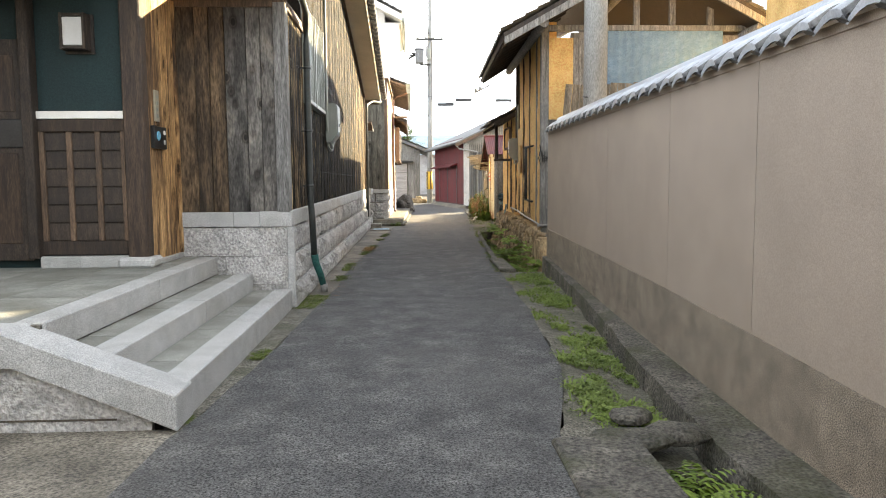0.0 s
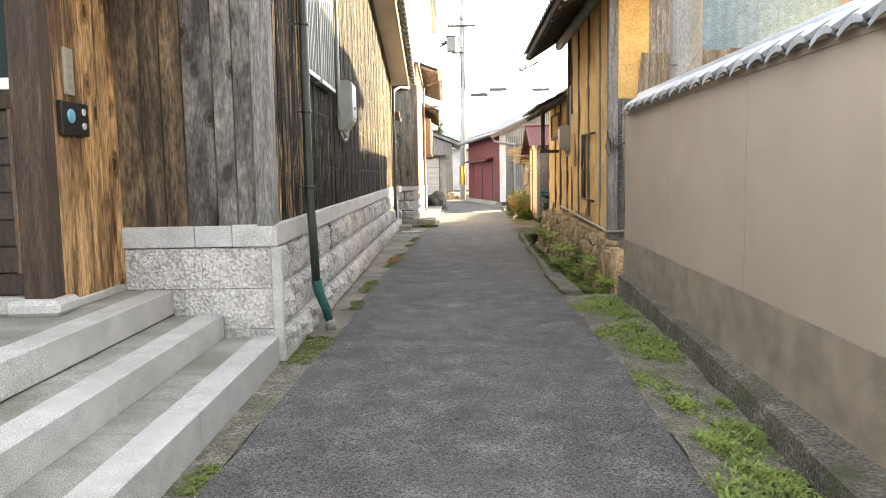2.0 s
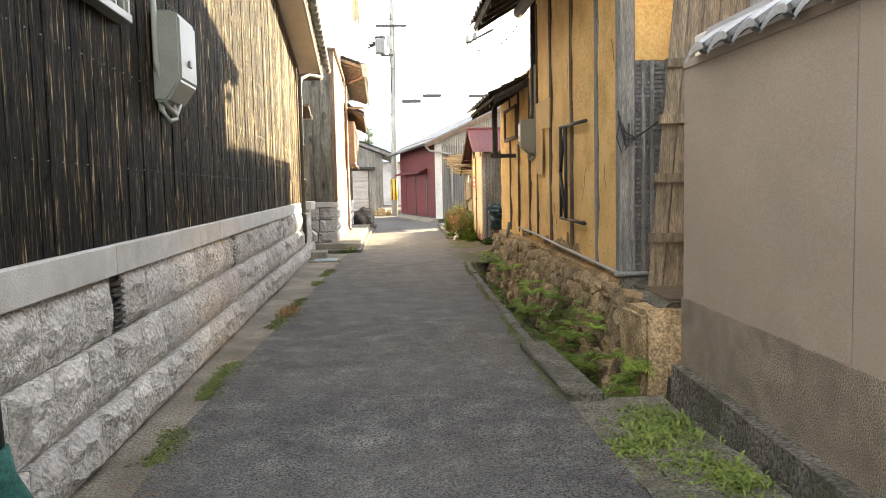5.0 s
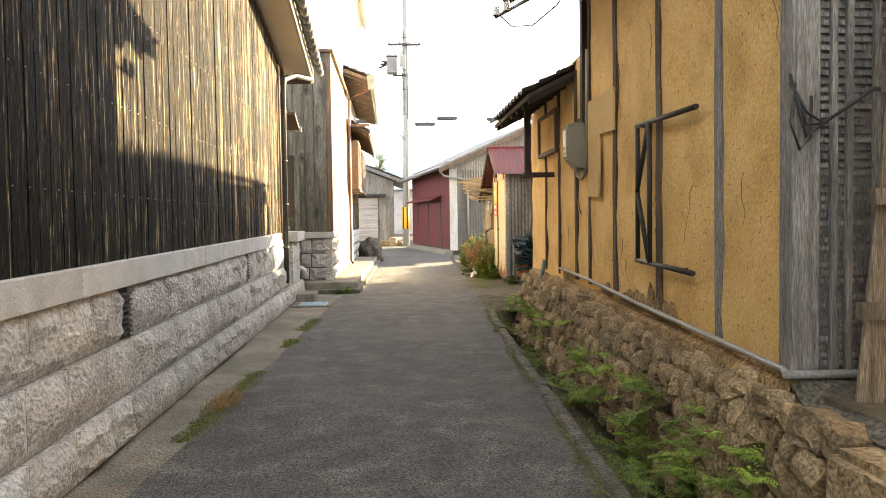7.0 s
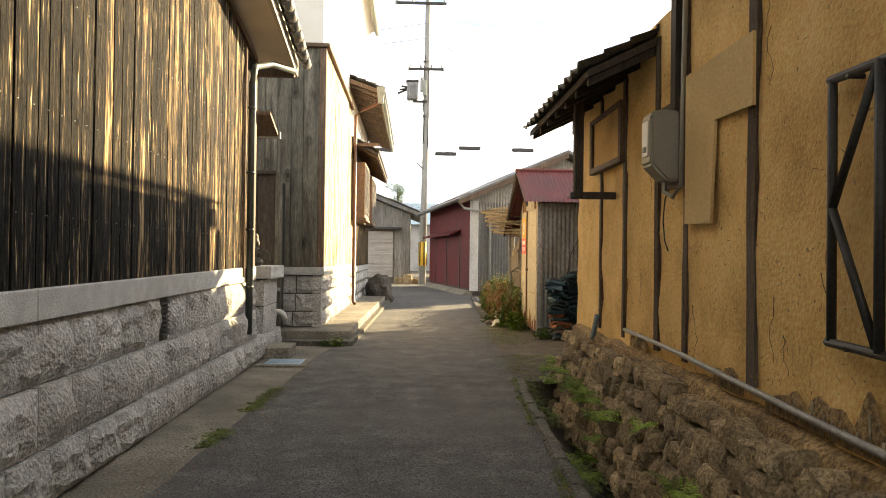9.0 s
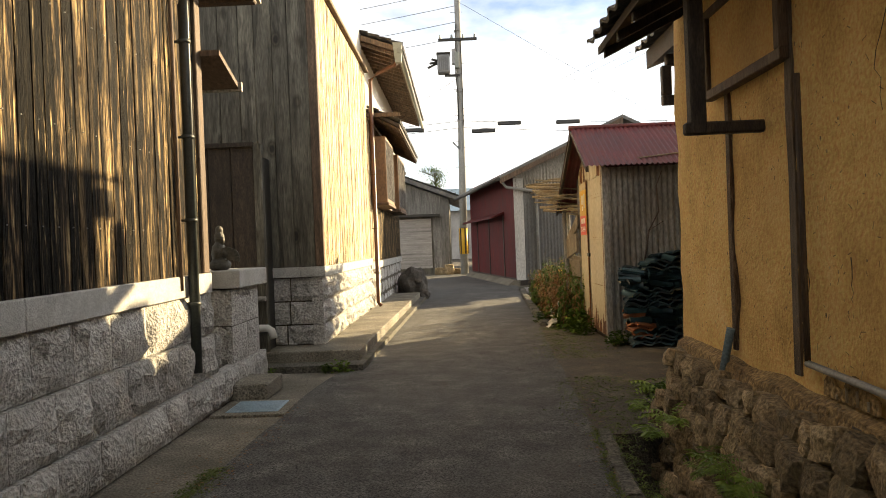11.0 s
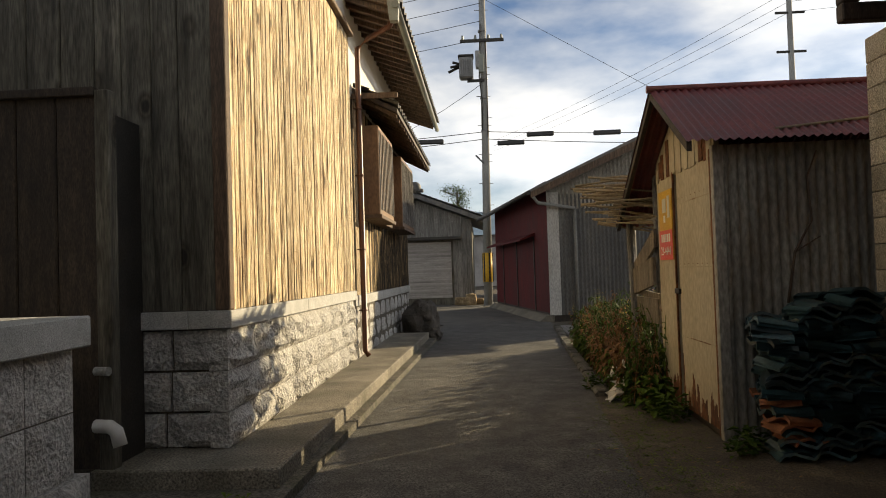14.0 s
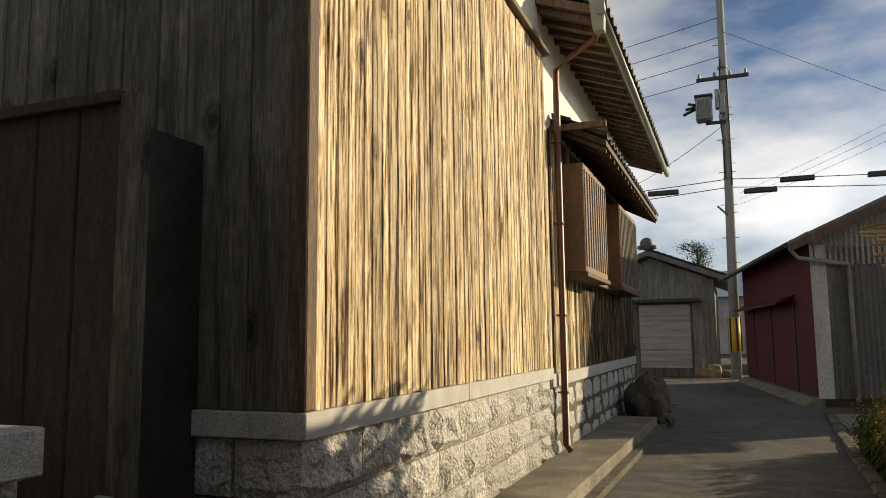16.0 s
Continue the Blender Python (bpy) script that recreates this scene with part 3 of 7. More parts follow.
def lane_left(y):
    return float(np.interp(y, LANE_Y, LANE_L))


def lane_right(y):
    return float(np.interp(y, EDGE_Y, EDGE_R))


PLINTH_Y, PLINTH_X, PLINTH_Z = [-9.0, 2.0, 3.7, 5.6, 9.42], [1.47, 1.47, 1.53, 1.66, 1.76], [-0.10, -0.08, -0.02, 0.06, 0.26]


# ---- ground ----
def strip(name, left, right, ys, z, mat, label, kind="structure", rag=0.0, thick=0.05):
    bm = bmesh.new()
    rnd = random.Random(len(name))
    rows = []
    for y in ys:
        a, b = left(y) + rnd.uniform(-rag, rag), right(y) + rnd.uniform(-rag, rag)
        k = 6
        rows.append([bm.verts.new((a + (b - a) * i / k, y, z)) for i in range(k + 1)])
    for a, b in zip(rows, rows[1:]):
        for i in range(len(a) - 1):
            bm.faces.new((a[i], a[i + 1], b[i + 1], b[i]))
    edge = [e for e in bm.edges if e.is_boundary]
    r = bmesh.ops.extrude_edge_only(bm, edges=edge)
    for v in [g for g in r["geom"] if isinstance(g, bmesh.types.BMVert)]:
        v.co.z -= thick
    return solid(name, bm, mat, label, kind=kind)


def ground_sheet():
    """One sheet to the horizon, with the open ditch sunk into it."""
    bm = bmesh.new()
    xs = [-600, -60, -8, 0.2, 0.45, 1.33, 1.37, 2.02, 2.06, 8, 60, 600]
    ys = [-600, -60, -9, -5, 0, 4, 8, 9.9, 10.05, 19.2, 19.25, 26.5, 26.55, 30.8, 30.85, 60, 200, 800]
    grid = []
    for y in ys:
        row = []
        for x in xs:
            z = -0.03
            if x in (1.37, 2.02) and 10.05 <= y <= 19.2:
                z = -0.5
            if x in (0.45, 1.33, 1.37, 2.02) and -9 <= y <= 9.9:
                z = -0.4
            row.append(bm.verts.new((x, y, z)))
        grid.append(row)
    for a, b in zip(grid, grid[1:]):
        for i in range(len(xs) - 1):
            bm.faces.new((a[i], a[i + 1], b[i + 1], b[i]))
    return solid("ground", bm, DIRT, "dark trodden earth beneath lane and yards", kind="structure")


ground_sheet()
steps_y = [-9 + 0.5 * i for i in range(95)]
strip("road", lane_left, lane_right, [y for y in steps_y if y <= 38], 0.0, ASPHALT, "worn grey asphalt of a narrow lane", rag=0.02)
bm = bmesh.new()
prism(bm, [(-30, 38.0, -0.05), (2.48, 38.0, -0.05), (1.25, 47.5, -0.05), (20, 49, -0.05), (20, 52.5, -0.05), (-30, 50.2, -0.05)], (0, 0, 0.046))
solid("road_2", bm, ASPHALT, "asphalt of the crossing road", kind="structure")
strip("pavement", lambda y: -1.78, lambda y: lane_left(y) + 0.01, [6.4 + 0.4 * i for i in range(42)], -0.008, CONCRETE, "stained concrete strip at the house wall", rag=0.02)
strip("pavement_2", lambda y: -6.0, lambda y: lane_left(y) + 0.01, [-9, -6, -3, 0, 1, 2.2], -0.006, CONCRETE, "pale concrete apron before the entrance steps", rag=0.01)
strip("verge", lambda y: -1.72, lambda y: lane_left(y) + 0.015, [0.8 + 0.35 * i for i in range(17)], -0.012, GRAVEL, "gravelly joint beside the steps", rag=0.04)
vs_ = strip("verge_2", lambda y: lane_right(y) - 0.02, lambda y: float(np.interp(y, PLINTH_Y, PLINTH_X)) + 0.03, [1.9 + 0.25 * i for i in range(32)], -0.01, GRAVEL, "gravelly grass verge beside the wall", rag=0.05)
for v_ in vs_.data.vertices:
    f_ = (v_.co.x - lane_right(v_.co.y)) / max(0.2, float(np.interp(v_.co.y, PLINTH_Y, PLINTH_X)) - lane_right(v_.co.y))
    v_.co.z += max(0.0, min(1.0, f_)) * (float(np.interp(v_.co.y, PLINTH_Y, PLINTH_Z)) - 0.17 if v_.co.y < 8.5 else 0.0) + 0.02 * noise.noise(Vector((v_.co.x * 4, v_.co.y * 3, 1)))
strip("verge_3", lambda y: lane_right(y) - 0.02, lambda y: 6.0, [19.25, 20, 21, 22, 23, 24, 25, 26, 26.5], -0.004, DIRT, "trodden earth yard", rag=0.03)
strip("verge_4", lambda y: lane_right(y) - 0.02, lambda y: 8.0, [30.85, 33, 36, 38.2], -0.02, DIRT, "rough ground before the barn", rag=0.03)


def kerb_run(name, y0, y1, width, top, label, inset=0.0):
    bm = bmesh.new()
    rnd = random.Random(int(y0 * 10))
    y = y0
    while y < y1 - 0.05:
        e = min(y + rnd.uniform(0.16, 0.34), y1)
        j = rnd.uniform(-0.012, 0.012)
        a0, a1 = lane_right(y) + inset + j, lane_right(e) + inset + j
        t = top + rnd.uniform(-0.012, 0.008)
        prism(bm, [(a0, y + 0.004, -0.45), (a0 + width, y + 0.004, -0.45), (a0 + width, y + 0.004, t - 0.03), (a0 + width - 0.03, y + 0.004, t), (a0 + 0.03, y + 0.004, t + rnd.uniform(-0.006, 0.006)), (a0, y + 0.004, t - 0.03)], (a1 - a0, e - y - 0.003, 0))
        y = e
    return solid(name, bm, KERB, label, kind="structure")


kerb_run("kerb", 9.6, 19.4, 0.13, 0.018, "mossy concrete kerb of an open ditch")
kerb_run("kerb_2", 26.3, 36.5, 0.17, 0.05, "concrete kerb beside the weeds")
slab = thing("ditch_cover", "worn concrete slab bridging the roadside ditch", "cover")
part("slab", boxed(0.5, 0.2, -0.03, 0.98, 1.85, 0.03, bevel=0.015), KERB, slab)
slab2 = thing("ditch_cover", "thin concrete slab lying at the ditch edge", "cover")
part("slab", boxed(1.13, 9.6, -0.03, 1.38, 11.3, 0.05, bevel=0.015), KERB, slab2)
slab3 = thing("ditch_cover", "ribbed metal plate covering the ditch", "cover")
plate = part("plate", boxed(2.5, 33.8, -0.02, 3.4, 36.3, 0.03, bevel=0.01), STEEL, slab3)
bm = bmesh.new()
for i in range(8):
    box(bm, 2.56 + i * 0.1, 33.9, 0.031, 2.60 + i * 0.1, 36.2, 0.042)
part("rib", bm, STEEL, slab3)
part("cheek", boxed(0.52, 0.25, -0.42, 0.62, 1.8, -0.03), KERB, slab)
slab4 = thing("ditch_cover", "broad concrete slab over the near ditch", "cover")
part("slab", boxed(0.5, -9.0, -0.06, 1.46, 0.18, 0.02, bevel=0.01), KERB, slab4)
for x_, y_, s_ in ((1.0, 2.02, 0.5), (1.3, 2.12, 0.42), (1.12, 2.45, 0.3)):
    stn = thing("loose_stone", "grey flat stone lodged at the ditch mouth", "stone", "loose stones at the ditch")
    bm = bmesh.new()
    bmesh.ops.create_icosphere(bm, subdivisions=2, radius=1, matrix=Matrix.Translation((x_, y_, -0.06)) @ Matrix.Diagonal((s_ * 0.5, s_ * 0.36, 0.06, 1)))
    for v_ in bm.verts:
        v_.co += noise.noise_vector(v_.co * 7) * 0.03
    part("stone", bm, KERB, stn)

# ---- plaster boundary wall ----
bw = thing("boundary_wall", "beige rendered wall with silver tile coping", "wall")
DADO_Y = [-9.0, 1.04, 2.36, 5.26, 6.64, 9.42]


def dado(y):
    return float(np.interp(y, DADO_Y, [0.16, 0.41, 0.48, 0.59, 0.62, 0.70]))


JOINTS = [-9.0, -6.4, -4.6, -2.8, -1.0, 0.72, 2.37, 3.92, 5.87, 7.7, 9.42]
for y0, y1 in zip(JOINTS, JOINTS[1:]):
    bm = bmesh.new()
    ya, yb = y0 + 0.004, y1 - 0.004
    prism(bm, [(1.85, ya, dado(ya)), (1.85, yb, dado(yb)), (1.85, yb, 2.17), (1.85, ya, 2.17)], (0.14, 0, 0))
    part("panel", bm, BEIGE, bw)
bm = bmesh.new()
for y0, y1 in zip(JOINTS, JOINTS[1:]):
    prism(bm, [(1.838, y0, -0.25), (1.838, y1, -0.25), (1.838, y1, dado(y1) - 0.002), (1.838, y0, dado(y0) - 0.002)], (0.15, 0, 0))
part("dado", bm, DADO, bw, "grey-brown aggregate render at the foot")
part("core", boxed(1.87, -9, -0.3, 1.98, 9.40, 2.16), DADO, bw)
bm = bmesh.new()
rnd = random.Random(5)
y = -9.0
while y < 9.4:
    e = min(9.42, y + 0.5)
    dz = rnd.uniform(-0.01, 0.01)
    fa, fb = (float(np.interp(q, PLINTH_Y, PLINTH_X)) + dz for q in (y, e))
    za, zb = (float(np.interp(q, PLINTH_Y, PLINTH_Z)) for q in (y, e))
    vs = [bm.verts.new(p) for p in ((fa, y, -0.6), (1.99, y, -0.6), (1.99, y, za + 0.01), (fa + 0.02, y, za), (fb, e, -0.6), (1.99, e, -0.6), (1.99, e, zb + 0.01), (fb + 0.02, e, zb))]
    for q in ((0, 1, 2, 3), (7, 6, 5, 4), (0, 4, 5, 1), (1, 5, 6, 2), (2, 6, 7, 3), (3, 7, 4, 0)):
        bm.faces.new([vs[k] for k in q])
    y = e
part("plinth", bm, KERB, bw, "dark mossy concrete plinth")


def coping_tile():
    """An arched eave tile sloping down towards the lane (-x), with a thick rolled rim on one side."""
    bm = bmesh.new()
    rows = []
    prof = [(0.0, 0.0), (0.03, 0.045), (0.08, 0.075), (0.14, 0.08), (0.2, 0.062), (0.25, 0.03), (0.29, 0.0)]
    for x, z in ((-0.17, 0.0), (-0.06, 0.075), (0.10, 0.15)):
        rows.append([bm.verts.new((x, a, z + b)) for a, b in prof])
    for a, b in zip(rows, rows[1:]):
        for i in range(len(prof) - 1):
            f = bm.faces.new((a[i], a[i + 1], b[i + 1], b[i]))
            f.smooth = True
    low = [bm.verts.new((-0.165, a, b * 0.72 - 0.02)) for a, b in prof]
    for i in range(len(prof) - 1):
        bm.faces.new((low[i], low[i + 1], rows[0][i + 1], rows[0][i]))
    return finish("tile", bm, SILVER_TILE)


def coping_roll():
    bm = bmesh.new()
    pts = [(-0.185, 0, -0.005), (-0.17, 0, 0.03), (-0.06, 0, 0.105), (0.10, 0, 0.175)]
    tube(bm, pts, 0.03, 6)
    return finish("tile_roll", bm, DARK_TILE)


ct, cr = coping_tile(), coping_roll()
y = -8.9
while y < 9.15:
    piece("tile", ct, bw, scaled(1.93, y, 2.165, 1, 1, 1))
    piece("tile_roll", cr, bw, scaled(1.93, y, 2.17, 1, 1, 1))
    y += 0.292
part("ridge_roll", tubed([(2.05, -9, 2.35), (2.05, 9.4, 2.35)], 0.08, 8), SILVER_TILE, bw)
part("bed", boxed(1.84, -9, 2.15, 2.1, 9.41, 2.20), BEIGE, bw)

# ---- first house ----
house = thing("house", "traditional house clad in charred boards on a granite base", "house")
H1X, H1Y0, H1Y1 = -1.69, 6.46, 20.60


def h1_rise(y):
    """The granite band climbs gently along the lane."""
    return 0.0088 * (y - 6.45)


def h1_top(y):
    return 5.38 - 0.2 * abs(y - 13.3) if y > 8.3 else 3.45


bm = bmesh.new()
for y0, y1, z0a, z1a in ((6.5, 8.3, 3.45, 3.45), (8.3, 13.3, 4.38, 5.38), (13.3, 20.58, 5.38, 3.92)):
    prism(bm, [(H1X - 0.03, y0, 1.0), (H1X - 0.03, y1, 1.0), (H1X - 0.03, y1, z1a), (H1X - 0.03, y0, z0a)], (-0.25, 0, 0))
side = part("wall", bm, DARK_WOOD, house)
bcm, bwm = board_mesh("board", CHARRED), board_mesh("board", WORN_CHAR)
rnd = random.Random(3)
y = 6.60
while y < 20.55:
    w = min(rnd.choice((0.115, 0.13, 0.15, 0.17)), 20.59 - y)
    worn = float(np.interp(y, [6.6, 8.0, 8.6, 14.5, 16.5, 18.5, 20.5], [0.7, 0.6, 0.0, 0.0, 0.2, 0.55, 0.95]))
    piece("board", bwm if rnd.random() < worn else bcm, side, scaled(H1X + rnd.uniform(-0.004, 0.004), y + w / 2, 1.108 + h1_rise(y + w / 2), 0.026, w - 0.004, h1_top(y + w) - 1.118 - h1_rise(y + w / 2)))
    y += w
part("corner_board", boxed(-1.80, 6.435, 1.105, -1.655, 6.60, 3.45, bevel=0.008), GREY_WOOD, house)
# granite base: three courses set back one above the other, with a sawn band on top
base = part("stone_base", boxed(-2.2, 6.50, -0.1, -1.72, 20.7, 0.935), MORTAR, house)
rocks = [rock_mesh("stone", 10 + i, ROCKFACE) for i in range(7)]
VENTS = [(9.28, 9.47), (12.84, 13.06), (17.08, 17.29)]
courses = ((0.0, 0.27, -1.585), (0.27, 0.60, -1.625), (0.60, 0.935, -1.665))
for c, (z0, z1, fx) in enumerate(courses):
    y = H1Y0
    end = 22.28 if c == 0 else 20.72
    while y < end - 0.02:
        w = min(rnd.uniform(0.34, 0.56), end - y)
        cuts = [v for v in VENTS if c == 2 and y < v[1] and y + w > v[0]]
        if cuts:
            w = cuts[0][0] - y
            if w < 0.05:
                y = cuts[0][1]
                continue
        k = 1 + h1_rise(y + w / 2) / 0.935
        piece("stone", rnd.choice(rocks), base, scaled(fx - 0.02, y + w / 2, k * (z0 + z1) / 2, 0.12, w - 0.006, k * (z1 - z0) - 0.008))
        y += w
x = -2.92
for c, (z0, z1, fx) in enumerate(courses):
    x = -2.92
    while x < -1.70:
        w = min(rnd.uniform(0.5, 0.75), -1.67 - x)
        piece("stone", rnd.choice(rocks), base, scaled(x + w / 2, 6.47, (z0 + z1) / 2, 0.03, w - 0.005, z1 - z0 - 0.007, rz=-90))
        x += w
part("corner_batten", boxed(-2.96, 6.41, 0.66, -2.875, 6.475, 3.45, bevel=0.006), PORCH_BOARD, house)
part("front_base", boxed(-2.92, 6.50, 0.0, -1.75, 6.75, 0.935), MORTAR, base)
part("corner_stone", boxed(-1.70, 6.44, 0.0, -1.612, 6.50, 0.935, bevel=0.01), GRANITE, base)
for y0, y1 in VENTS:
    bm = bmesh.new()
    zv = h1_rise(y0)
    box(bm, -1.75, y0, 0.61 + zv, -1.70, y1, 0.93 + zv)
    part("vent_back", bm, BLACK, base)
    bm = bmesh.new()
    for i in range(8):
        zl = zv + 0.63 + i * 0.037
        prism(bm, [(-1.69, y0 + 0.01, zl), (-1.66, y0 + 0.01, zl - 0.01), (-1.66, y0 + 0.01, zl - 0.004), (-1.69, y0 + 0.01, zl + 0.006)], (0, y1 - y0 - 0.02, 0))
    part("vent_louvre", bm, DARK_STEEL, base)
y = H1Y0 - 0.02
for e in (9.3, 12.2, 15.0, 17.7, 20.64):
    bm = bmesh.new()
    za, zb = h1_rise(y), h1_rise(e)
    prism(bm, [(-2.0, y + 0.002, 0.938 + za), (-2.0, y + 0.002, 1.116 + za), (-2.0, e - 0.002, 1.116 + zb), (-2.0, e - 0.002, 0.938 + zb)], (0.358, 0, 0))
    bmesh.ops.bevel(bm, geom=list(bm.edges), offset=0.006, segments=1, affect="EDGES")
    part("granite_band", bm, GRANITE, house)
    y = e
for x0, x1 in ((-2.92, -2.3), (-2.3, -2.002)):
    part("granite_band", boxed(x0 + 0.002, 6.44, 0.94, x1 - 0.002, 6.62, 1.11, bevel=0.006), GRANITE, house)
# front panel of wide boards
front = part("front_wall", boxed(-2.92, 6.50, 1.0, -1.76, 6.70, 3.5), DARK_WOOD, house)
pbm, pmm, pgm = board_mesh("board", PORCH_BOARD), board_mesh("board", PORCH_MID), board_mesh("board", PORCH_GREY)
xs = [-2.90, -2.68, -2.52, -2.35, -2.11, -1.95, -1.80]
for a, b in zip(xs, xs[1:]):
    piece("board", pmm if a < -2.4 else pgm, front, scaled((a + b) / 2, 6.462 + rnd.uniform(-0.003, 0.003), 1.105, 0.035, b - a - 0.004, 2.29, rz=-90))
part("lintel", boxed(-2.92, 6.44, 3.395, -1.66, 6.5, 3.50, bevel=0.008), BROWN_WOOD, house)
part("lintel", boxed(-1.715, 6.5, 3.40, -1.655, 8.25, 3.50, bevel=0.008), BROWN_WOOD, house)
# return wall with the entry panel
ret = part("return_wall", boxed(-3.10, 5.45, 0.6, -2.94, 6.50, 3.5), DARK_WOOD, house)
y = 5.52
for w in (0.24, 0.23, 0.22, 0.245):
    piece("board", pbm, ret, scaled(-2.905, y + w / 2, 0.66, 0.03, w - 0.004, 2.84))
    y += w
part("sill", boxed(-3.0, 5.58, 0.6, -2.88, 6.46, 0.66, bevel=0.008), GRANITE, house)
part("gate_post", boxed(-3.10, 5.40, 0.70, -2.90, 5.57, 3.6, bevel=0.012), ENTRY_WOOD, house)
part("post_stone", boxed(-3.18, 5.30, 0.6, -2.82, 5.62, 0.71, bevel=0.03), GRANITE, house)
# entrance front
facade = part("entrance_wall", boxed(-5.2, 5.52, 0.6, -3.10, 5.70, 3.6), GREEN_PLASTER, house, "dark green plaster entrance wall")
part("beam", boxed(-3.97, 5.46, 1.96, -3.10, 5.53, 2.08, bevel=0.006), ENTRY_WOOD, house)
part("white_rail", boxed(-3.97, 5.45, 2.085, -3.10, 5.53, 2.16, bevel=0.004), WHITE, house)
part("beam", boxed(-3.97, 5.46, 0.73, -3.10, 5.53, 0.87, bevel=0.006), ENTRY_WOOD, house)
part("threshold", boxed(-3.97, 5.40, 0.6, -3.10, 5.53, 0.72, bevel=0.01), GRANITE, house)
panel = part("wainscot", boxed(-3.93, 5.505, 0.87, -3.12, 5.52, 1.96), DARK_WOOD, house)
z = 0.875
for i in range(6):
    part("slat", boxed(-3.93, 5.485 - 0.004 * (i % 2), z, -3.12, 5.505, z + 0.172, bevel=0.006), DARK_WOOD, panel)
    z += 0.18
for x in (-3.93, -3.66, -3.38, -3.13):
    part("stile", boxed(x - 0.026, 5.455, 0.87, x + 0.026, 5.507, 1.96, bevel=0.004), BROWN_WOOD, panel)
door = part("door", boxed(-4.90, 5.42, 0.68, -4.05, 5.47, 2.85, bevel=0.006), DARK_WOOD, house, "dark sliding door with recessed panels")
for z0, z1 in ((0.85, 1.75), (2.15, 2.7)):
    part("door_panel", boxed(-4.82, 5.408, z0, -4.13, 5.425, z1, bevel=0.01), ENTRY_WOOD, door)
part("door_rail", boxed(-4.92, 5.39, 1.80, -4.03, 5.42, 2.08, bevel=0.01), BLACK, door)
part("gate_post", boxed(-4.06, 5.36, 0.7, -3.96, 5.52, 3.6, bevel=0.01), DARK_WOOD, house)
part("gate_post", boxed(-5.06, 5.30, 0.7, -4.92, 5.46, 3.6, bevel=0.01), ENTRY_WOOD, house)
part("post_stone", boxed(-5.16, 5.20, 0.6, -4.82, 5.56, 0.71, bevel=0.03), GRANITE, house)
# added wall outside the view, kept dark so little light bounces into the entrance
part("far_wall", boxed(-6.5, -9.0, 0.0, -6.3, 6.0, 3.6), SHADE_BOARD, house)
# porch roof
bm = bmesh.new()
prism(bm, [(-7.0, 5.15, 3.50), (-7.0, 5.15, 3.60), (-7.0, 8.2, 4.37), (-7.0, 8.2, 4.26)], (5.42, 0, 0))
porch = part("porch_roof", bm, DARK_WOOD, house)
# unseen extension of the porch roof, added to darken the entrance
bm = bmesh.new()
prism(bm, [(-7.0, 3.75, 3.27), (-7.0, 3.75, 3.35), (-7.0, 5.16, 3.598), (-7.0, 5.16, 3.502)], (3.85, 0, 0))
part("canopy", bm, BROWN_WOOD, porch)
bm = bmesh.new()
tile_roof(bm, (-7.0, 8.2, 4.40), (1, 0, 0), (0, -1, -0.255), 5.45, 3.15)
part("roof_tiles", bm, DARK_TILE, porch)
part("gutter", tubed([(-7.0, 5.1, 3.56), (-1.5, 5.1, 3.56)], 0.06, 8), BRONZE_PIPE, house)
# lane-side roof verge
bm = bmesh.new()
prism(bm, [(-1.70, 13.3, 5.50), (-1.70, 21.10, 3.94), (-1.70, 21.10, 4.04), (-1.70, 13.3, 5.60), (-1.70, 7.7, 4.48), (-1.70, 7.7, 4.38)], (0.47, 0, 0))
verge = part("roof_verge", bm, SOFFIT, house, "cream plaster soffit of the roof verge")
bm = bmesh.new()
prism(bm, [(-1.26, 13.3, 5.42), (-1.26, 21.15, 3.85), (-1.26, 21.15, 4.07), (-1.26, 13.3, 5.64), (-1.26, 7.65, 4.51), (-1.26, 7.65, 4.29)], (0.045, 0, 0))
part("bargeboard", bm, SOFFIT, verge)
part("purlin", boxed(-1.9, 20.95, 3.82, -1.24, 21.08, 3.94, bevel=0.01), BROWN_WOOD, verge)
bm = bmesh.new()
tile_roof(bm, (-6.0, 13.3, 5.66), (1, 0, 0), (0, 1, -0.2), 4.92, 8.0)
tile_roof(bm, (-6.0, 13.3, 5.66), (1, 0, 0), (0, -1, -0.2), 4.92, 5.8)
part("roof_tiles", bm, DARK_TILE, verge)
vt = bmesh.new()
tube(vt, [(0, -0.02, 0), (0, 0.25, -0.035)], 0.07, 8)
vtm = finish("verge_tile", vt, DARK_TILE)
for i in range(32):
    piece("verge_tile", vtm, verge, scaled(-1.10, 13.35 + i * 0.244, 5.58 - 0.2 * i * 0.244, 1, 1, 1))
for i in range(22):
    piece("verge_tile", vtm, verge, scaled(-1.10, 13.25 - i * 0.244, 5.58 - 0.2 * i * 0.244, 1, 1, 1, rz=180))
bm = bmesh.new()
prism(bm, [(-1.70, 13.3, 5.42), (-1.70, 20.6, 3.96), (-1.70, 20.6, 3.89), (-1.70, 13.3, 5.35), (-1.70, 8.3, 4.35), (-1.70, 8.3, 4.42)], (0.05, 0, 0))
part("cornice", bm, BROWN_WOOD, house)
part("end_wall", boxed(-6.0, 20.45, 0.0, -1.74, 20.58, 3.9), SHADE_BOARD, house)
part("corner_post", boxed(-1.80, 20.50, 1.24, -1.66, 20.64, 3.9, bevel=0.008), BROWN_WOOD, house)
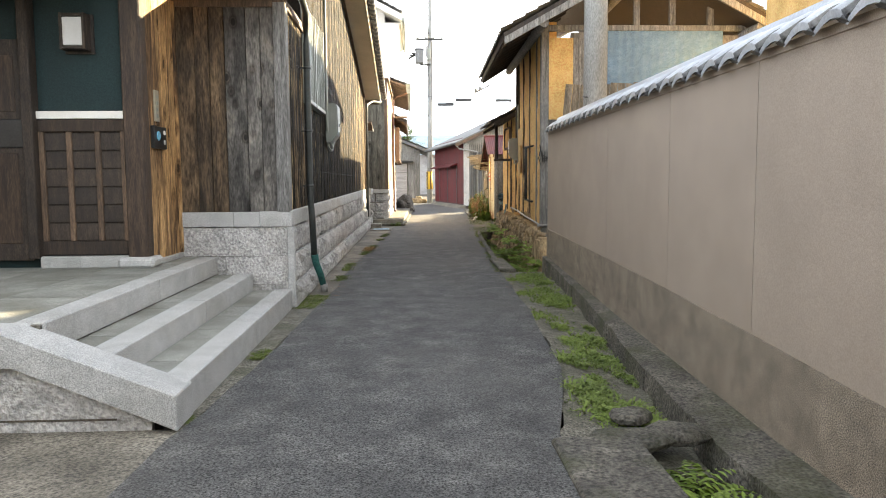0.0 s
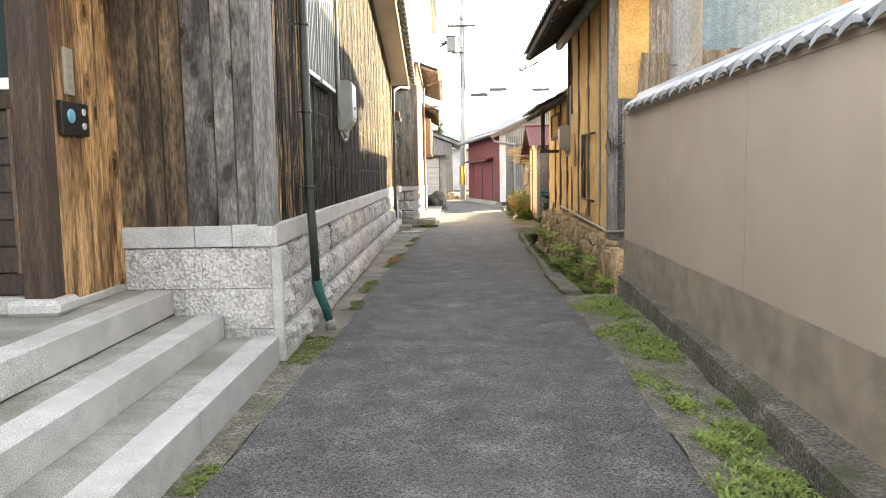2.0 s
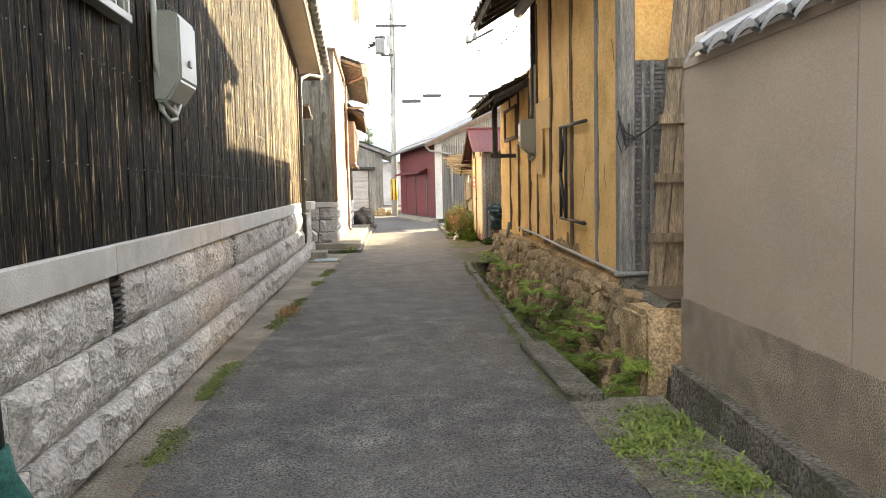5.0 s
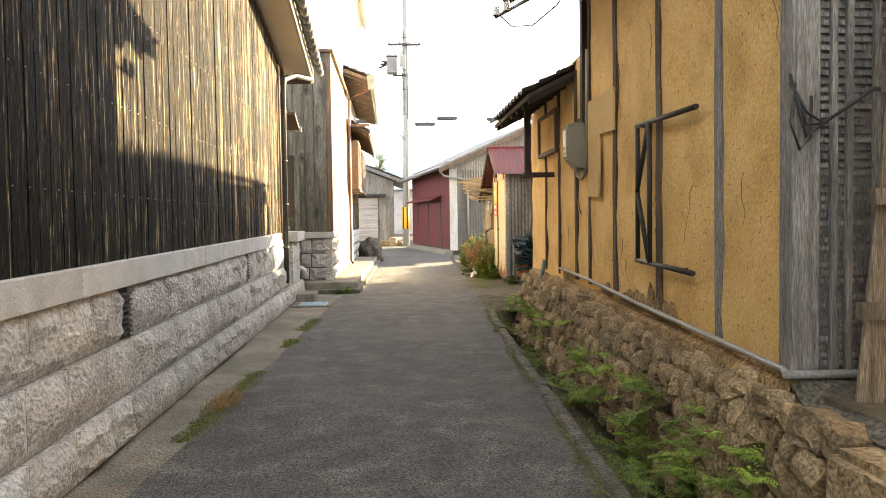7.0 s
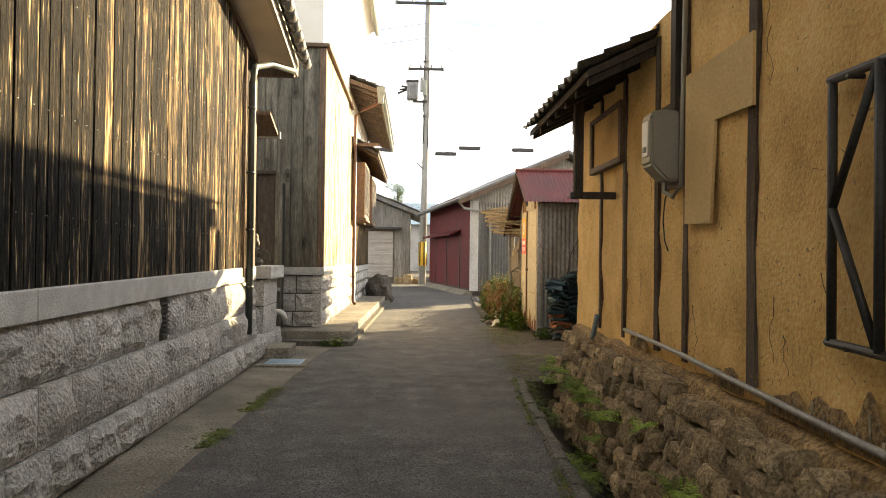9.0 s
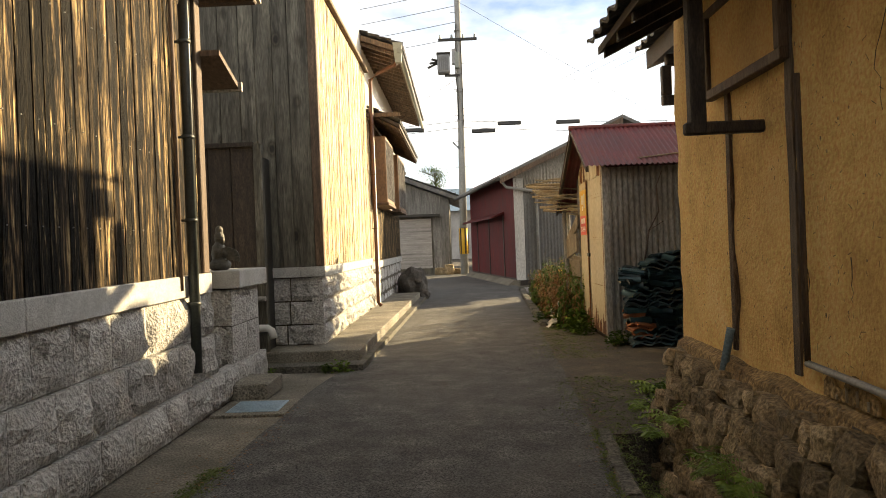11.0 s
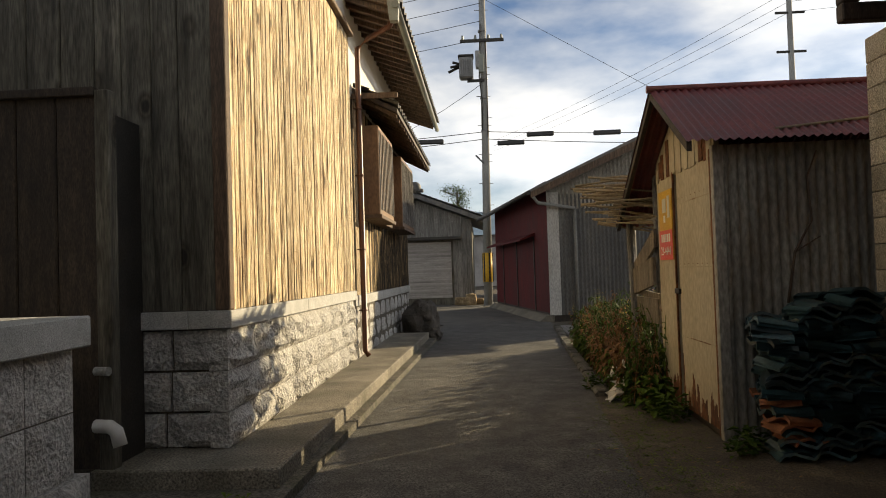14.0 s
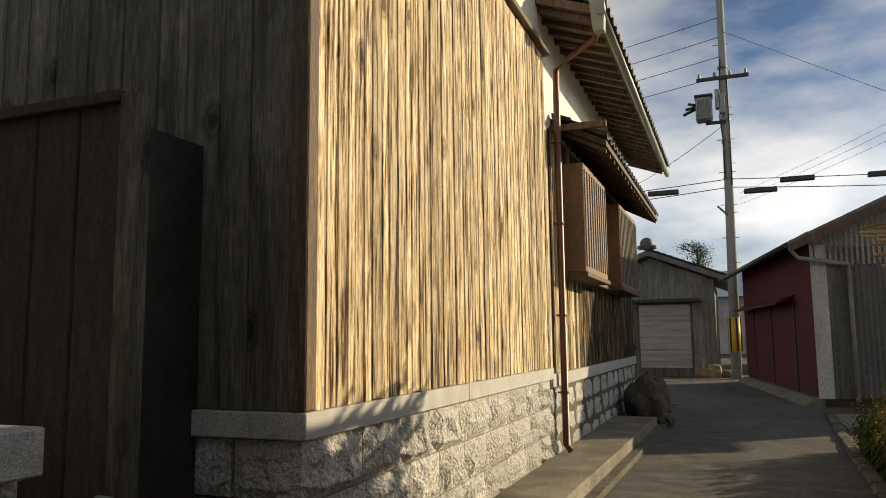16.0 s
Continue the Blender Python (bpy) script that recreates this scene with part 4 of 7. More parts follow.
# two barred windows high on the lane wall
for y0, y1 in ((7.95, 8.56), (8.74, 9.66)):
    win = part("window", boxed(-1.70, y0, 2.55, -1.672, y1, 3.75), DUSTY_PANE, house, "small window behind grey bars")
    part("frame", boxed(-1.70, y0 - 0.03, 2.50, -1.60, y1 + 0.03, 2.55, bevel=0.004), GREY_PLASTIC, win)
    for yy in (y0 - 0.02, y1 - 0.01):
        part("frame", boxed(-1.70, yy, 2.55, -1.61, yy + 0.03, 3.75), GREY_PLASTIC, win)
    for i in range(7):
        yy = y0 + 0.04 + i * (y1 - y0 - 0.08) / 6
        part("bar", boxed(-1.65, yy - 0.012, 2.55, -1.625, yy + 0.012, 3.75), GREY_PLASTIC, win)


def downpipe(parent, pts, r, mat, clips, out):
    p = part("downpipe", tubed(pts, r, 10), mat, parent)
    for x, y, z in clips:
        bm = bmesh.new()
        tube(bm, [(x, y, z - 0.015), (x, y, z + 0.015)], r * 1.22, 10)
        box(bm, min(x, x - out), y - 0.012, z - 0.01, max(x, x - out), y + 0.012, z + 0.01)
        part("clip", bm, mat, p)
    return p


dp = downpipe(house, [(-1.50, 5.25, 3.52), (-1.50, 6.6, 3.55), (-1.52, 7.1, 3.50), (-1.585, 7.52, 3.42), (-1.585, 7.6, 3.2), (-1.585, 7.6, 1.3), (-1.565, 7.61, 1.0), (-1.55, 7.62, 0.50)], 0.042, BRONZE_PIPE, [(-1.585, 7.6, 2.9), (-1.585, 7.6, 2.1), (-1.585, 7.6, 1.4)], 0.09)
sl = bmesh.new()
tube(sl, [(-1.545, 7.62, 0.50), (-1.53, 7.64, 0.38), (-1.48, 7.70, 0.22), (-1.45, 7.74, 0.07)], 0.05, 9, 0.042)
part("sleeve", sl, TEAL_NET, dp, "torn teal net sleeve at the pipe foot")
part("foot", tubed([(-1.45, 7.74, 0.10), (-1.44, 7.75, -0.02)], 0.05, 10), PVC, dp)
dp2 = downpipe(house, [(-1.22, 20.95, 3.88), (-1.45, 20.5, 3.86), (-1.58, 20.12, 3.72), (-1.60, 20.05, 3.5), (-1.60, 20.05, 0.42)], 0.043, BRONZE_PIPE, [(-1.60, 20.05, 3.2), (-1.60, 20.05, 2.4), (-1.60, 20.05, 1.7), (-1.60, 20.05, 1.0)], 0.08)
part("conduit", tubed([(-1.64, 19.88, 3.9), (-1.64, 19.88, 1.12)], 0.018, 6), BROWN_WOOD, house)
part("conduit", tubed([(-1.66, 10.35, 4.7), (-1.655, 10.35, 2.4), (-1.63, 10.40, 2.1), (-1.60, 10.6, 2.02), (-1.60, 10.72, 2.12)], 0.022, 8), GREY_PLASTIC, house)
for zz in (1.6, 2.2, 2.9):
    bm = bmesh.new()
    for i in range(80):
        yy = 6.75 + i * 0.165
        if yy < 20:
            box(bm, -1.69, yy, zz, -1.683, yy + 0.006, zz + 0.006)
    tagged(part("nail_row", bm, STEEL, house), kind="stuff")
# small awning at the house end
bm = bmesh.new()
prism(bm, [(-2.6, 20.6, 3.22), (-2.6, 20.6, 3.27), (-2.6, 21.18, 3.08), (-2.6, 21.18, 3.03)], (1.12, 0, 0))
awn = part("awning", bm, BROWN_WOOD, house)
part("awning_trim", boxed(-2.62, 21.17, 3.01, -1.45, 21.21, 3.10), TIN, awn)

# ---- entrance steps ----
st = thing("entrance_steps", "three grey granite steps up to a paved porch", "steps")
part("platform", boxed(-6.3, 2.42, -0.05, -2.52, 6.47, 0.585), CONCRETE, st)
for i in range(6):
    for j in range(4):
        part("paving_slab", boxed(-2.703 - 0.6 * (i + 1) + 0.003, 2.46 + j * 1.0 + 0.003, 0.57, -2.703 - 0.6 * i - 0.003, 2.46 + (j + 1) * 1.0 - 0.003, 0.600 + 0.001 * ((i + j) % 2), bevel=0.004), PAVER, st)
for x1, z1 in ((-2.50, 0.60), (-2.10, 0.40), (-1.66, 0.215)):
    y = 2.45
    for e in (4.5, 6.455):
        part("nosing", boxed(x1 - 0.20, y + 0.002, z1 - 0.20 if z1 > 0.3 else -0.05, x1, e - 0.002, z1, bevel=0.008), GRANITE, st)
        y = e
for x0, x1, z1 in ((-2.52, -2.302, 0.39), (-2.12, -1.862, 0.205)):
    for j in range(7):
        part("tread_paver", boxed(x0, 2.46 + j * 0.57 + 0.002, 0.0, x1, 2.46 + (j + 1) * 0.57 - 0.002, z1 + 0.002 * (j % 2), bevel=0.003), PAVER, st)
bm = bmesh.new()
prism(bm, [(-1.63, 2.14, 0.0), (-1.63, 2.14, 0.215), (-2.62, 2.14, 0.60), (-6.3, 2.14, 0.60), (-6.3, 2.14, 0.40), (-2.55, 2.14, 0.40)], (0, 0.32, 0))
bmesh.ops.bevel(bm, geom=list(bm.edges), offset=0.008, segments=1, affect="EDGES")
part("coping", bm, GRANITE, st, "sloping granite coping slab")
cheek = part("cheek_wall", boxed(-6.3, 2.26, -0.05, -1.9, 2.44, 0.22), MORTAR, st)
bm = bmesh.new()
prism(bm, [(-6.3, 2.21, -0.03), (-1.80, 2.21, -0.03), (-1.80, 2.21, 0.05), (-2.56, 2.21, 0.40), (-6.3, 2.21, 0.40)], (0, 0.05, 0))
bmesh.ops.subdivide_edges(bm, edges=list(bm.edges), cuts=9, use_grid_fill=True)
for v in bm.verts:
    if v.co.y < 2.22:
        v.co.y += 0.025 * noise.noise(v.co * 9)
part("cheek_fill", bm, ROCKFACE, cheek)
part("cheek_joint", boxed(-6.3, 2.204, 0.055, -2.0, 2.212, 0.066), MORTAR, cheek)
mh = thing("manhole_cover", "round rusty iron manhole cover in concrete", "manhole")
bm = bmesh.new()
bmesh.ops.create_cone(bm, cap_ends=True, segments=28, radius1=0.30, radius2=0.295, depth=0.03, matrix=Matrix.Translation((-2.72, 1.66, 0.0)))
part("lid", bm, DARK_STEEL, mh)
bm = bmesh.new()
for r in (0.08, 0.15, 0.22, 0.275):
    pts = [(-2.72 + r * math.cos(a), 1.66 + r * math.sin(a), 0.016) for a in [2 * math.pi * k / 24 for k in range(25)]]
    tube(bm, pts, 0.008, 4)
part("ring", bm, DARK_STEEL, mh)

# entrance lamp, intercom, meter
lamp = thing("wall_lamp", "square white wall lamp in a dark frame", "lamp")
part("back_plate", boxed(-3.66, 5.49, 2.72, -3.38, 5.52, 3.10), DARK_WOOD, lamp)
part("shade", boxed(-3.62, 5.35, 2.78, -3.43, 5.49, 3.05, bevel=0.006), WHITE_PLASTIC, lamp, "white frosted shade")
for x0, x1, z0, z1 in ((-3.645, -3.62, 2.74, 3.09), (-3.43, -3.405, 2.74, 3.09)):
    part("frame", boxed(x0, 5.34, z0, x1, 5.49, z1, bevel=0.003), DARK_WOOD, lamp)
for z0 in (2.745, 3.055):
    part("frame", boxed(-3.62, 5.34, z0, -3.43, 5.49, z0 + 0.03, bevel=0.003), DARK_WOOD, lamp)
ic = thing("intercom", "black door intercom with round buttons", "intercom")
part("body", boxed(-2.905, 5.60, 1.80, -2.865, 5.98, 2.03, bevel=0.006), BLACK, ic)
for y, z, r, m in ((5.72, 1.93, 0.05, GLASS_BLUE), (5.90, 1.97, 0.025, WHITE_PLASTIC), (5.90, 1.87, 0.025, WHITE_PLASTIC)):
    bm = bmesh.new()
    bmesh.ops.create_cone(bm, cap_ends=True, segments=16, radius1=r, radius2=r * 0.9, depth=0.012, matrix=Matrix.Translation((-2.861, y, z)) @ Euler((0, radians(90), 0)).to_matrix().to_4x4())
    part("button", bm, m, ic)
tag = thing("name_plate", "narrow pale name plate on the boards", "plate")
part("plate", boxed(-2.905, 5.72, 2.08, -2.885, 5.84, 2.40, bevel=0.004), CREAM_PLASTIC, tag)
for i in range(4):
    part("mark", boxed(-2.886, 5.755, 2.12 + i * 0.065, -2.8835, 5.805, 2.155 + i * 0.065), GREY_PLASTIC, tag)


def meter_box(name, x, y0, y1, z0, z1, depth, mat, label, pipe, s=1):
    """A deep meter housing with a sloping lower front, on a wall at x, facing s."""
    t = thing(name, label, "meter box")
    bm = bmesh.new()
    k = (z1 - z0)
    prism(bm, [(x, y0, z0), (x + s * depth * 0.45, y0, z0), (x + s * depth, y0, z0 + k * 0.24), (x + s * depth, y0, z1 - k * 0.06), (x + s * depth * 0.8, y0, z1), (x, y0, z1)], (0, y1 - y0, 0))
    bmesh.ops.bevel(bm, geom=list(bm.edges), offset=0.018, segments=2, affect="EDGES")
    body = part("housing", bm, mat, t)
    part("latch", boxed(min(x + s * depth, x + s * (depth + 0.02)), (y0 + y1) / 2 - 0.03, z0 + k * 0.42, max(x + s * depth, x + s * (depth + 0.02)), (y0 + y1) / 2 + 0.03, z0 + k * 0.50, bevel=0.006), mat, body)
    part("conduit", tubed(pipe, 0.02, 8), mat, t)
    return t


meter_box("electric_meter", -1.685, 10.36, 10.84, 2.10, 2.75, 0.20, GREY_PLASTIC, "grey-green electric meter box on charred boards", [(-1.62, 10.6, 2.14), (-1.60, 10.6, 2.0), (-1.62, 10.5, 1.97), (-1.65, 10.42, 2.05), (-1.655, 10.40, 2.6)])

# ---- gap between the houses: stone offering shelf, figure, panels ----
shelf = thing("stone_shelf", "low granite block shelf with a sawn slab top", "shelf")
core = part("core", boxed(-3.2, 21.25, -0.05, -1.66, 22.2, 1.05), MORTAR, shelf)
for z0, z1 in ((0.27, 0.68), (0.68, 1.05)):
    y = 21.22
    for w in (0.52, 0.46):
        piece("stone", rocks[int(y * 7) % 7], core, scaled(-1.655, y + w / 2, (z0 + z1) / 2, 0.06, w - 0.01, z1 - z0 - 0.01))
        y += w
    x = -3.2
    for w in (0.6, 0.5, 0.44):
        piece("stone", rocks[int(-x * 7) % 7], core, scaled(x + w / 2, 21.25, (z0 + z1) / 2, 0.05, w - 0.01, z1 - z0 - 0.01, rz=-90))
        x += w
part("slab", boxed(-3.2, 21.19, 1.06, -1.86, 22.22, 1.24, bevel=0.01), GRANITE, shelf)
part("slab", boxed(-1.857, 21.19, 1.06, -1.55, 22.22, 1.24, bevel=0.01), GRANITE, shelf)
part("step_stone", boxed(-3.2, 20.2, -0.02, -1.66, 21.2, 0.27, bevel=0.015), CONCRETE, shelf)
part("side_stone", boxed(-2.4, 20.9, 0.27, -1.95, 21.19, 0.62, bevel=0.02), ROCKFACE, shelf)


def figure():
    """A seated figure with a fan, as one plain worn shape."""
    bm = bmesh.new()
    cx, cy, z0 = -1.83, 21.46, 1.235
    for x, y, z, sx, sy, sz in ((0, 0, 0.07, 0.14, 0.17, 0.08), (-0.01, 0.02, 0.22, 0.095, 0.12, 0.15), (0.0, 0.01, 0.42, 0.065, 0.068, 0.08), (0.0, 0.02, 0.51, 0.05, 0.055, 0.06), (0.05, -0.02, 0.38, 0.03, 0.035, 0.05), (0.08, -0.03, 0.21, 0.04, 0.07, 0.05)):
        bmesh.ops.create_icosphere(bm, subdivisions=3, radius=1, matrix=Matrix.Translation((cx + x, cy + y, z0 + z)) @ Matrix.Diagonal((sx, sy, sz, 1)))
    for i in range(9):
        a = radians(-10 + i * 17)
        p = Vector((cx + 0.12, cy - 0.05, z0 + 0.14))
        q = p + Vector((0.16 * math.cos(a), -0.02, 0.16 * math.sin(a)))
        tube(bm, [p, q], 0.008, 5, 0.02)
    for v in bm.verts:
        v.co += noise.noise_vector(v.co * 18) * 0.008
        v.co = Vector((cx, cy, z0)) + (v.co - Vector((cx, cy, z0))) * 0.82
    ob = solid("statue", bm, STATUE, "small dark seated figure holding a fan on the shelf", "statue")
    mod = ob.modifiers.new("remesh", "REMESH")
    mod.mode, mod.voxel_size = "VOXEL", 0.012
    return ob


figure()
fence = thing("panel_fence", "dark weathered board panels with a capping rail", "fence")
pb = board_mesh("board", DARK_WOOD)
x = -3.2
while x < -1.85:
    piece("board", pb, fence, scaled(x + 0.14, 22.78, 0.2, 0.03, 0.275, 2.48, rz=-90))
    x += 0.28
part("rail", boxed(-3.2, 22.74, 2.68, -1.80, 22.84, 2.74, bevel=0.006), DARK_WOOD, fence)
part("post", boxed(-1.80, 22.75, 0.0, -1.70, 22.86, 2.72, bevel=0.008), SHADE_BOARD, fence)
part("side_panel", boxed(-1.78, 22.86, 0.0, -1.74, 23.28, 2.58), DARK_STEEL, fence)
vp = thing("vent_pipe", "white plastic elbow pipe at the wall foot", "pipe")
part("elbow", tubed([(-1.78, 22.68, 0.50), (-1.68, 22.66, 0.50), (-1.63, 22.65, 0.47), (-1.60, 22.64, 0.38)], 0.045, 12), WHITE_PLASTIC, vp)
part("stub", tubed([(-1.80, 22.72, 0.85), (-1.70, 22.70, 0.85)], 0.03, 10), PVC, vp)
ds = thing("step_stone", "low rectangular concrete step block", "step")
part("block", boxed(-1.60, 20.87, 0.0, -1.24, 21.50, 0.155, bevel=0.012), CONCRETE, ds)
dl = thing("drain_lid", "blue-grey ribbed drain lid set in concrete", "drain cover")
part("frame", boxed(-1.56, 20.2, -0.02, -0.92, 20.84, 0.018, bevel=0.004), CONCRETE, dl)
lid = part("lid", boxed(-1.46, 20.3, 0.0, -1.0, 20.74, 0.026, bevel=0.004), FAR_BLUE, dl)
bm = bmesh.new()
for i in range(9):
    box(bm, -1.44, 20.325 + i * 0.045, 0.027, -1.02, 20.345 + i * 0.045, 0.031)
part("rib", bm, FAR_BLUE, lid)

# ---- second house ----
h2 = thing("house", "house with sunlit bleached boards above split granite", "house")
CX, CY = -1.09, 23.27
# ledge along the foot
lg = thing("ledge", "long low concrete ledge along the house foot", "ledge")
bm = bmesh.new()
prism(bm, [(-1.85, 22.72, -0.05), (-0.60, 22.72, -0.05), (-0.42, 33.2, -0.05), (-1.85, 33.2, -0.05)], (0, 0, 0.25))
bmesh.ops.bevel(bm, geom=list(bm.edges), offset=0.012, segments=1, affect="EDGES")
part("ledge_top", bm, CONCRETE, lg)
bm = bmesh.new()
prism(bm, [(-1.85, 22.40, -0.05), (-0.52, 22.40, -0.05), (-0.28, 33.4, -0.05), (-1.85, 33.4, -0.05)], (0, 0, 0.12))
part("ledge_foot", bm, KERB, lg)
base2 = part("stone_base", boxed(-3.6, CY + 0.08, 0.0, CX - 0.05, 36.4, 1.06), MORTAR, h2)
for z0, z1 in ((0.2, 0.46), (0.46, 0.76), (0.76, 1.065)):
    y = CY + 0.02
    while y < 28.5:
        w = min(rnd.uniform(0.45, 0.75), 28.5 - y)
        piece("stone", rnd.choice(rocks), base2, scaled(CX - 0.03, y + w / 2, (z0 + z1) / 2, 0.14, w - 0.008, z1 - z0 - 0.008))
        y += w
    while y < 36.4:
        w = min(rnd.uniform(0.5, 0.8), 36.42 - y)
        piece("stone", rnd.choice(rocks), base2, scaled(CX - 0.06, y + w / 2, (z0 + z1) / 2 - 0.1, 0.07, w - 0.008, z1 - z0 - 0.008))
        y += w
    x = CX - 0.02
    while x > -2.2:
        w = rnd.uniform(0.34, 0.52)
        piece("stone", rnd.choice(rocks), base2, scaled(x - w / 2, CY + 0.05, (z0 + z1) / 2, 0.11, w - 0.02, z1 - z0 - 0.02, rz=-90))
        x -= w
for y0, y1 in ((CY - 0.025, 25.6), (25.6, 28.52)):
    part("granite_band", boxed(CX - 0.3, y0 + 0.002, 1.07, CX + 0.02, y1 - 0.002, 1.20, bevel=0.006), GRANITE, h2)
part("granite_band", boxed(-1.9, CY - 0.025, 1.07, CX - 0.302, CY + 0.2, 1.20, bevel=0.006), GRANITE, h2)
part("granite_band", boxed(CX - 0.3, 28.6, 0.97, CX - 0.01, 36.4, 1.12, bevel=0.006), GRANITE, h2)
wall2 = part("wall", boxed(-7.0, CY + 0.05, 1.1, CX - 0.05, 28.5, 7.3), WHITE, h2, "white lime plaster wall")
part("backing", boxed(-1.25, CY + 0.045, 1.15, CX - 0.032, 28.48, 4.86), DARK_WOOD, h2)
part("backing", boxed(-3.6, CY + 0.045, 1.15, -1.26, CY + 0.12, 4.86), DARK_WOOD, h2)
# lane wall: boards in the lit tone
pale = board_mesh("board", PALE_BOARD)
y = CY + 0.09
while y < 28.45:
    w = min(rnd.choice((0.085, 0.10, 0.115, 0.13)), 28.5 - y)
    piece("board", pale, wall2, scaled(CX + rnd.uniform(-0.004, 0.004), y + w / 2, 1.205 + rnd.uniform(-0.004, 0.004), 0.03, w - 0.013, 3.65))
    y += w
# end wall: boards in the tone darkened for shade
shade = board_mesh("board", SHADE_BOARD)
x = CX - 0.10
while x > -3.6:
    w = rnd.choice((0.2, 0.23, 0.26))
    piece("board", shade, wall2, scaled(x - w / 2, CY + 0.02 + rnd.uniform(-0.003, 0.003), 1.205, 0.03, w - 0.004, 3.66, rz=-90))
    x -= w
part("corner_board", boxed(CX - 0.10, CY - 0.015, 1.205, CX + 0.012, CY + 0.085, 4.86, bevel=0.008), BROWN_WOOD, h2)
part("cap_rail", boxed(CX - 0.12, CY - 0.06, 4.865, CX + 0.07, 28.52, 4.93, bevel=0.008), BROWN_WOOD, h2)
part("cap_rail", boxed(-3.7, CY - 0.06, 4.865, CX - 0.12, CY + 0.03, 4.93, bevel=0.008), BROWN_WOOD, h2)
# storehouse roof
bm = bmesh.new()
prism(bm, [(-7.0, CY - 0.35, 8.6), (-4.2, CY - 0.35, 8.6), (-0.55, CY - 0.35, 6.75), (-0.55, CY - 0.35, 6.95), (-4.2, CY - 0.35, 8.85), (-7.0, CY - 0.35, 8.85)], (0, 5.8, 0))
kr = part("roof", bm, WHITE, h2)
bm = bmesh.new()
tile_roof(bm, (-4.2, CY - 0.4, 8.88), (0, 1, 0), (3.65, 0, -1.9), 5.9, 4.15)
part("roof_tiles", bm, DARK_TILE, kr)
part("gutter", tubed([(-0.52, CY - 0.3, 6.78), (-0.52, 28.7, 6.74)], 0.06, 8), GREY_PLASTIC, kr)
bm = bmesh.new()
prism(bm, [(CX - 0.04, CY + 0.02, 6.2), (CX - 0.04, CY + 0.02, 6.75), (-0.6, CY + 0.02, 6.75)], (0, 5.2, 0))
part("cornice", bm, WHITE, kr)
# lower wing
wing = part("wing_wall", boxed(-7.0, 28.55, 1.1, CX - 0.08, 36.4, 5.5), WHITE, h2)
wood3 = board_mesh("board", WORN_CHAR)
y = 28.62
while y < 36.35:
    w = min(0.15, 36.4 - y)
    piece("board", pale if y < 30.3 and int(y * 7) % 3 else wood3, wing, scaled(CX - 0.045, y + w / 2, 1.125, 0.03, w - 0.005, 2.95))
    y += w
bm = bmesh.new()
prism(bm, [(-0.42, 28.35, 5.22), (-0.42, 28.35, 5.32), (-4.4, 28.35, 6.75), (-4.4, 28.35, 6.62)], (0, 9.0, 0))
wr = part("wing_roof", bm, BROWN_WOOD, h2, "brown boarded eaves with rafters")
for i in range(26):
    bm = bmesh.new()
    yy = 28.45 + i * 0.35
    prism(bm, [(-0.46, yy, 5.16), (-0.46, yy, 5.225), (-1.2, yy, 5.49), (-1.2, yy, 5.425)], (0, 0.06, 0))
    part("rafter", bm, BROWN_WOOD, wr)
bm = bmesh.new()
tile_roof(bm, (-4.4, 28.3, 6.78), (0, 1, 0), (3.98, 0, -1.43), 9.1, 4.3)
part("roof_tiles", bm, DARK_TILE, wr)
part("gutter", tubed([(-0.37, 28.25, 5.22), (-0.37, 37.4, 5.17)], 0.055, 8), GREY_PLASTIC, wr)
bm = bmesh.new()
prism(bm, [(-0.34, 28.28, 5.0), (-0.46, 28.28, 5.0), (-0.5, 28.28, 5.38), (-0.32, 28.28, 5.38)], (0, 0.14, 0))
part("gutter_box", bm, GREY_PLASTIC, wr)
downpipe(h2, [(-0.42, 28.42, 5.1), (-0.5, 28.6, 5.02), (-0.85, 28.8, 4.92), (-1.02, 28.86, 4.8), (-1.03, 28.88, 4.5), (-1.03, 28.88, 0.3), (-0.98, 28.9, 0.23)], 0.042, COPPER_PIPE, [(-1.03, 28.88, 3.9), (-1.03, 28.88, 2.9), (-1.03, 28.88, 1.8), (-1.03, 28.88, 0.9)], 0.08)
# lower lean-to eave over the window boxes
bm = bmesh.new()
prism(bm, [(-0.48, 29.1, 3.86), (-0.48, 29.1, 3.93), (-1.16, 29.1, 4.28), (-1.16, 29.1, 4.20)], (0, 6.6, 0))
le = part("lean_to_eave", bm, DARK_WOOD, h2)
for i in range(19):
    bm = bmesh.new()
    yy = 29.2 + i * 0.35
    prism(bm, [(-0.50, yy, 3.80), (-0.50, yy, 3.855), (-1.14, yy, 4.19), (-1.14, yy, 4.13)], (0, 0.05, 0))
    part("rafter", bm, BROWN_WOOD, le)
bm = bmesh.new()
tile_roof(bm, (-1.16, 29.05, 4.30), (0, 1, 0), (0.68, 0, -0.35), 6.7, 0.75, course=0.25)
part("roof_tiles", bm, DARK_TILE, le)
part("bargeboard", boxed(-1.16, 29.0, 4.08, -0.46, 29.06, 4.16), BROWN_WOOD, le)
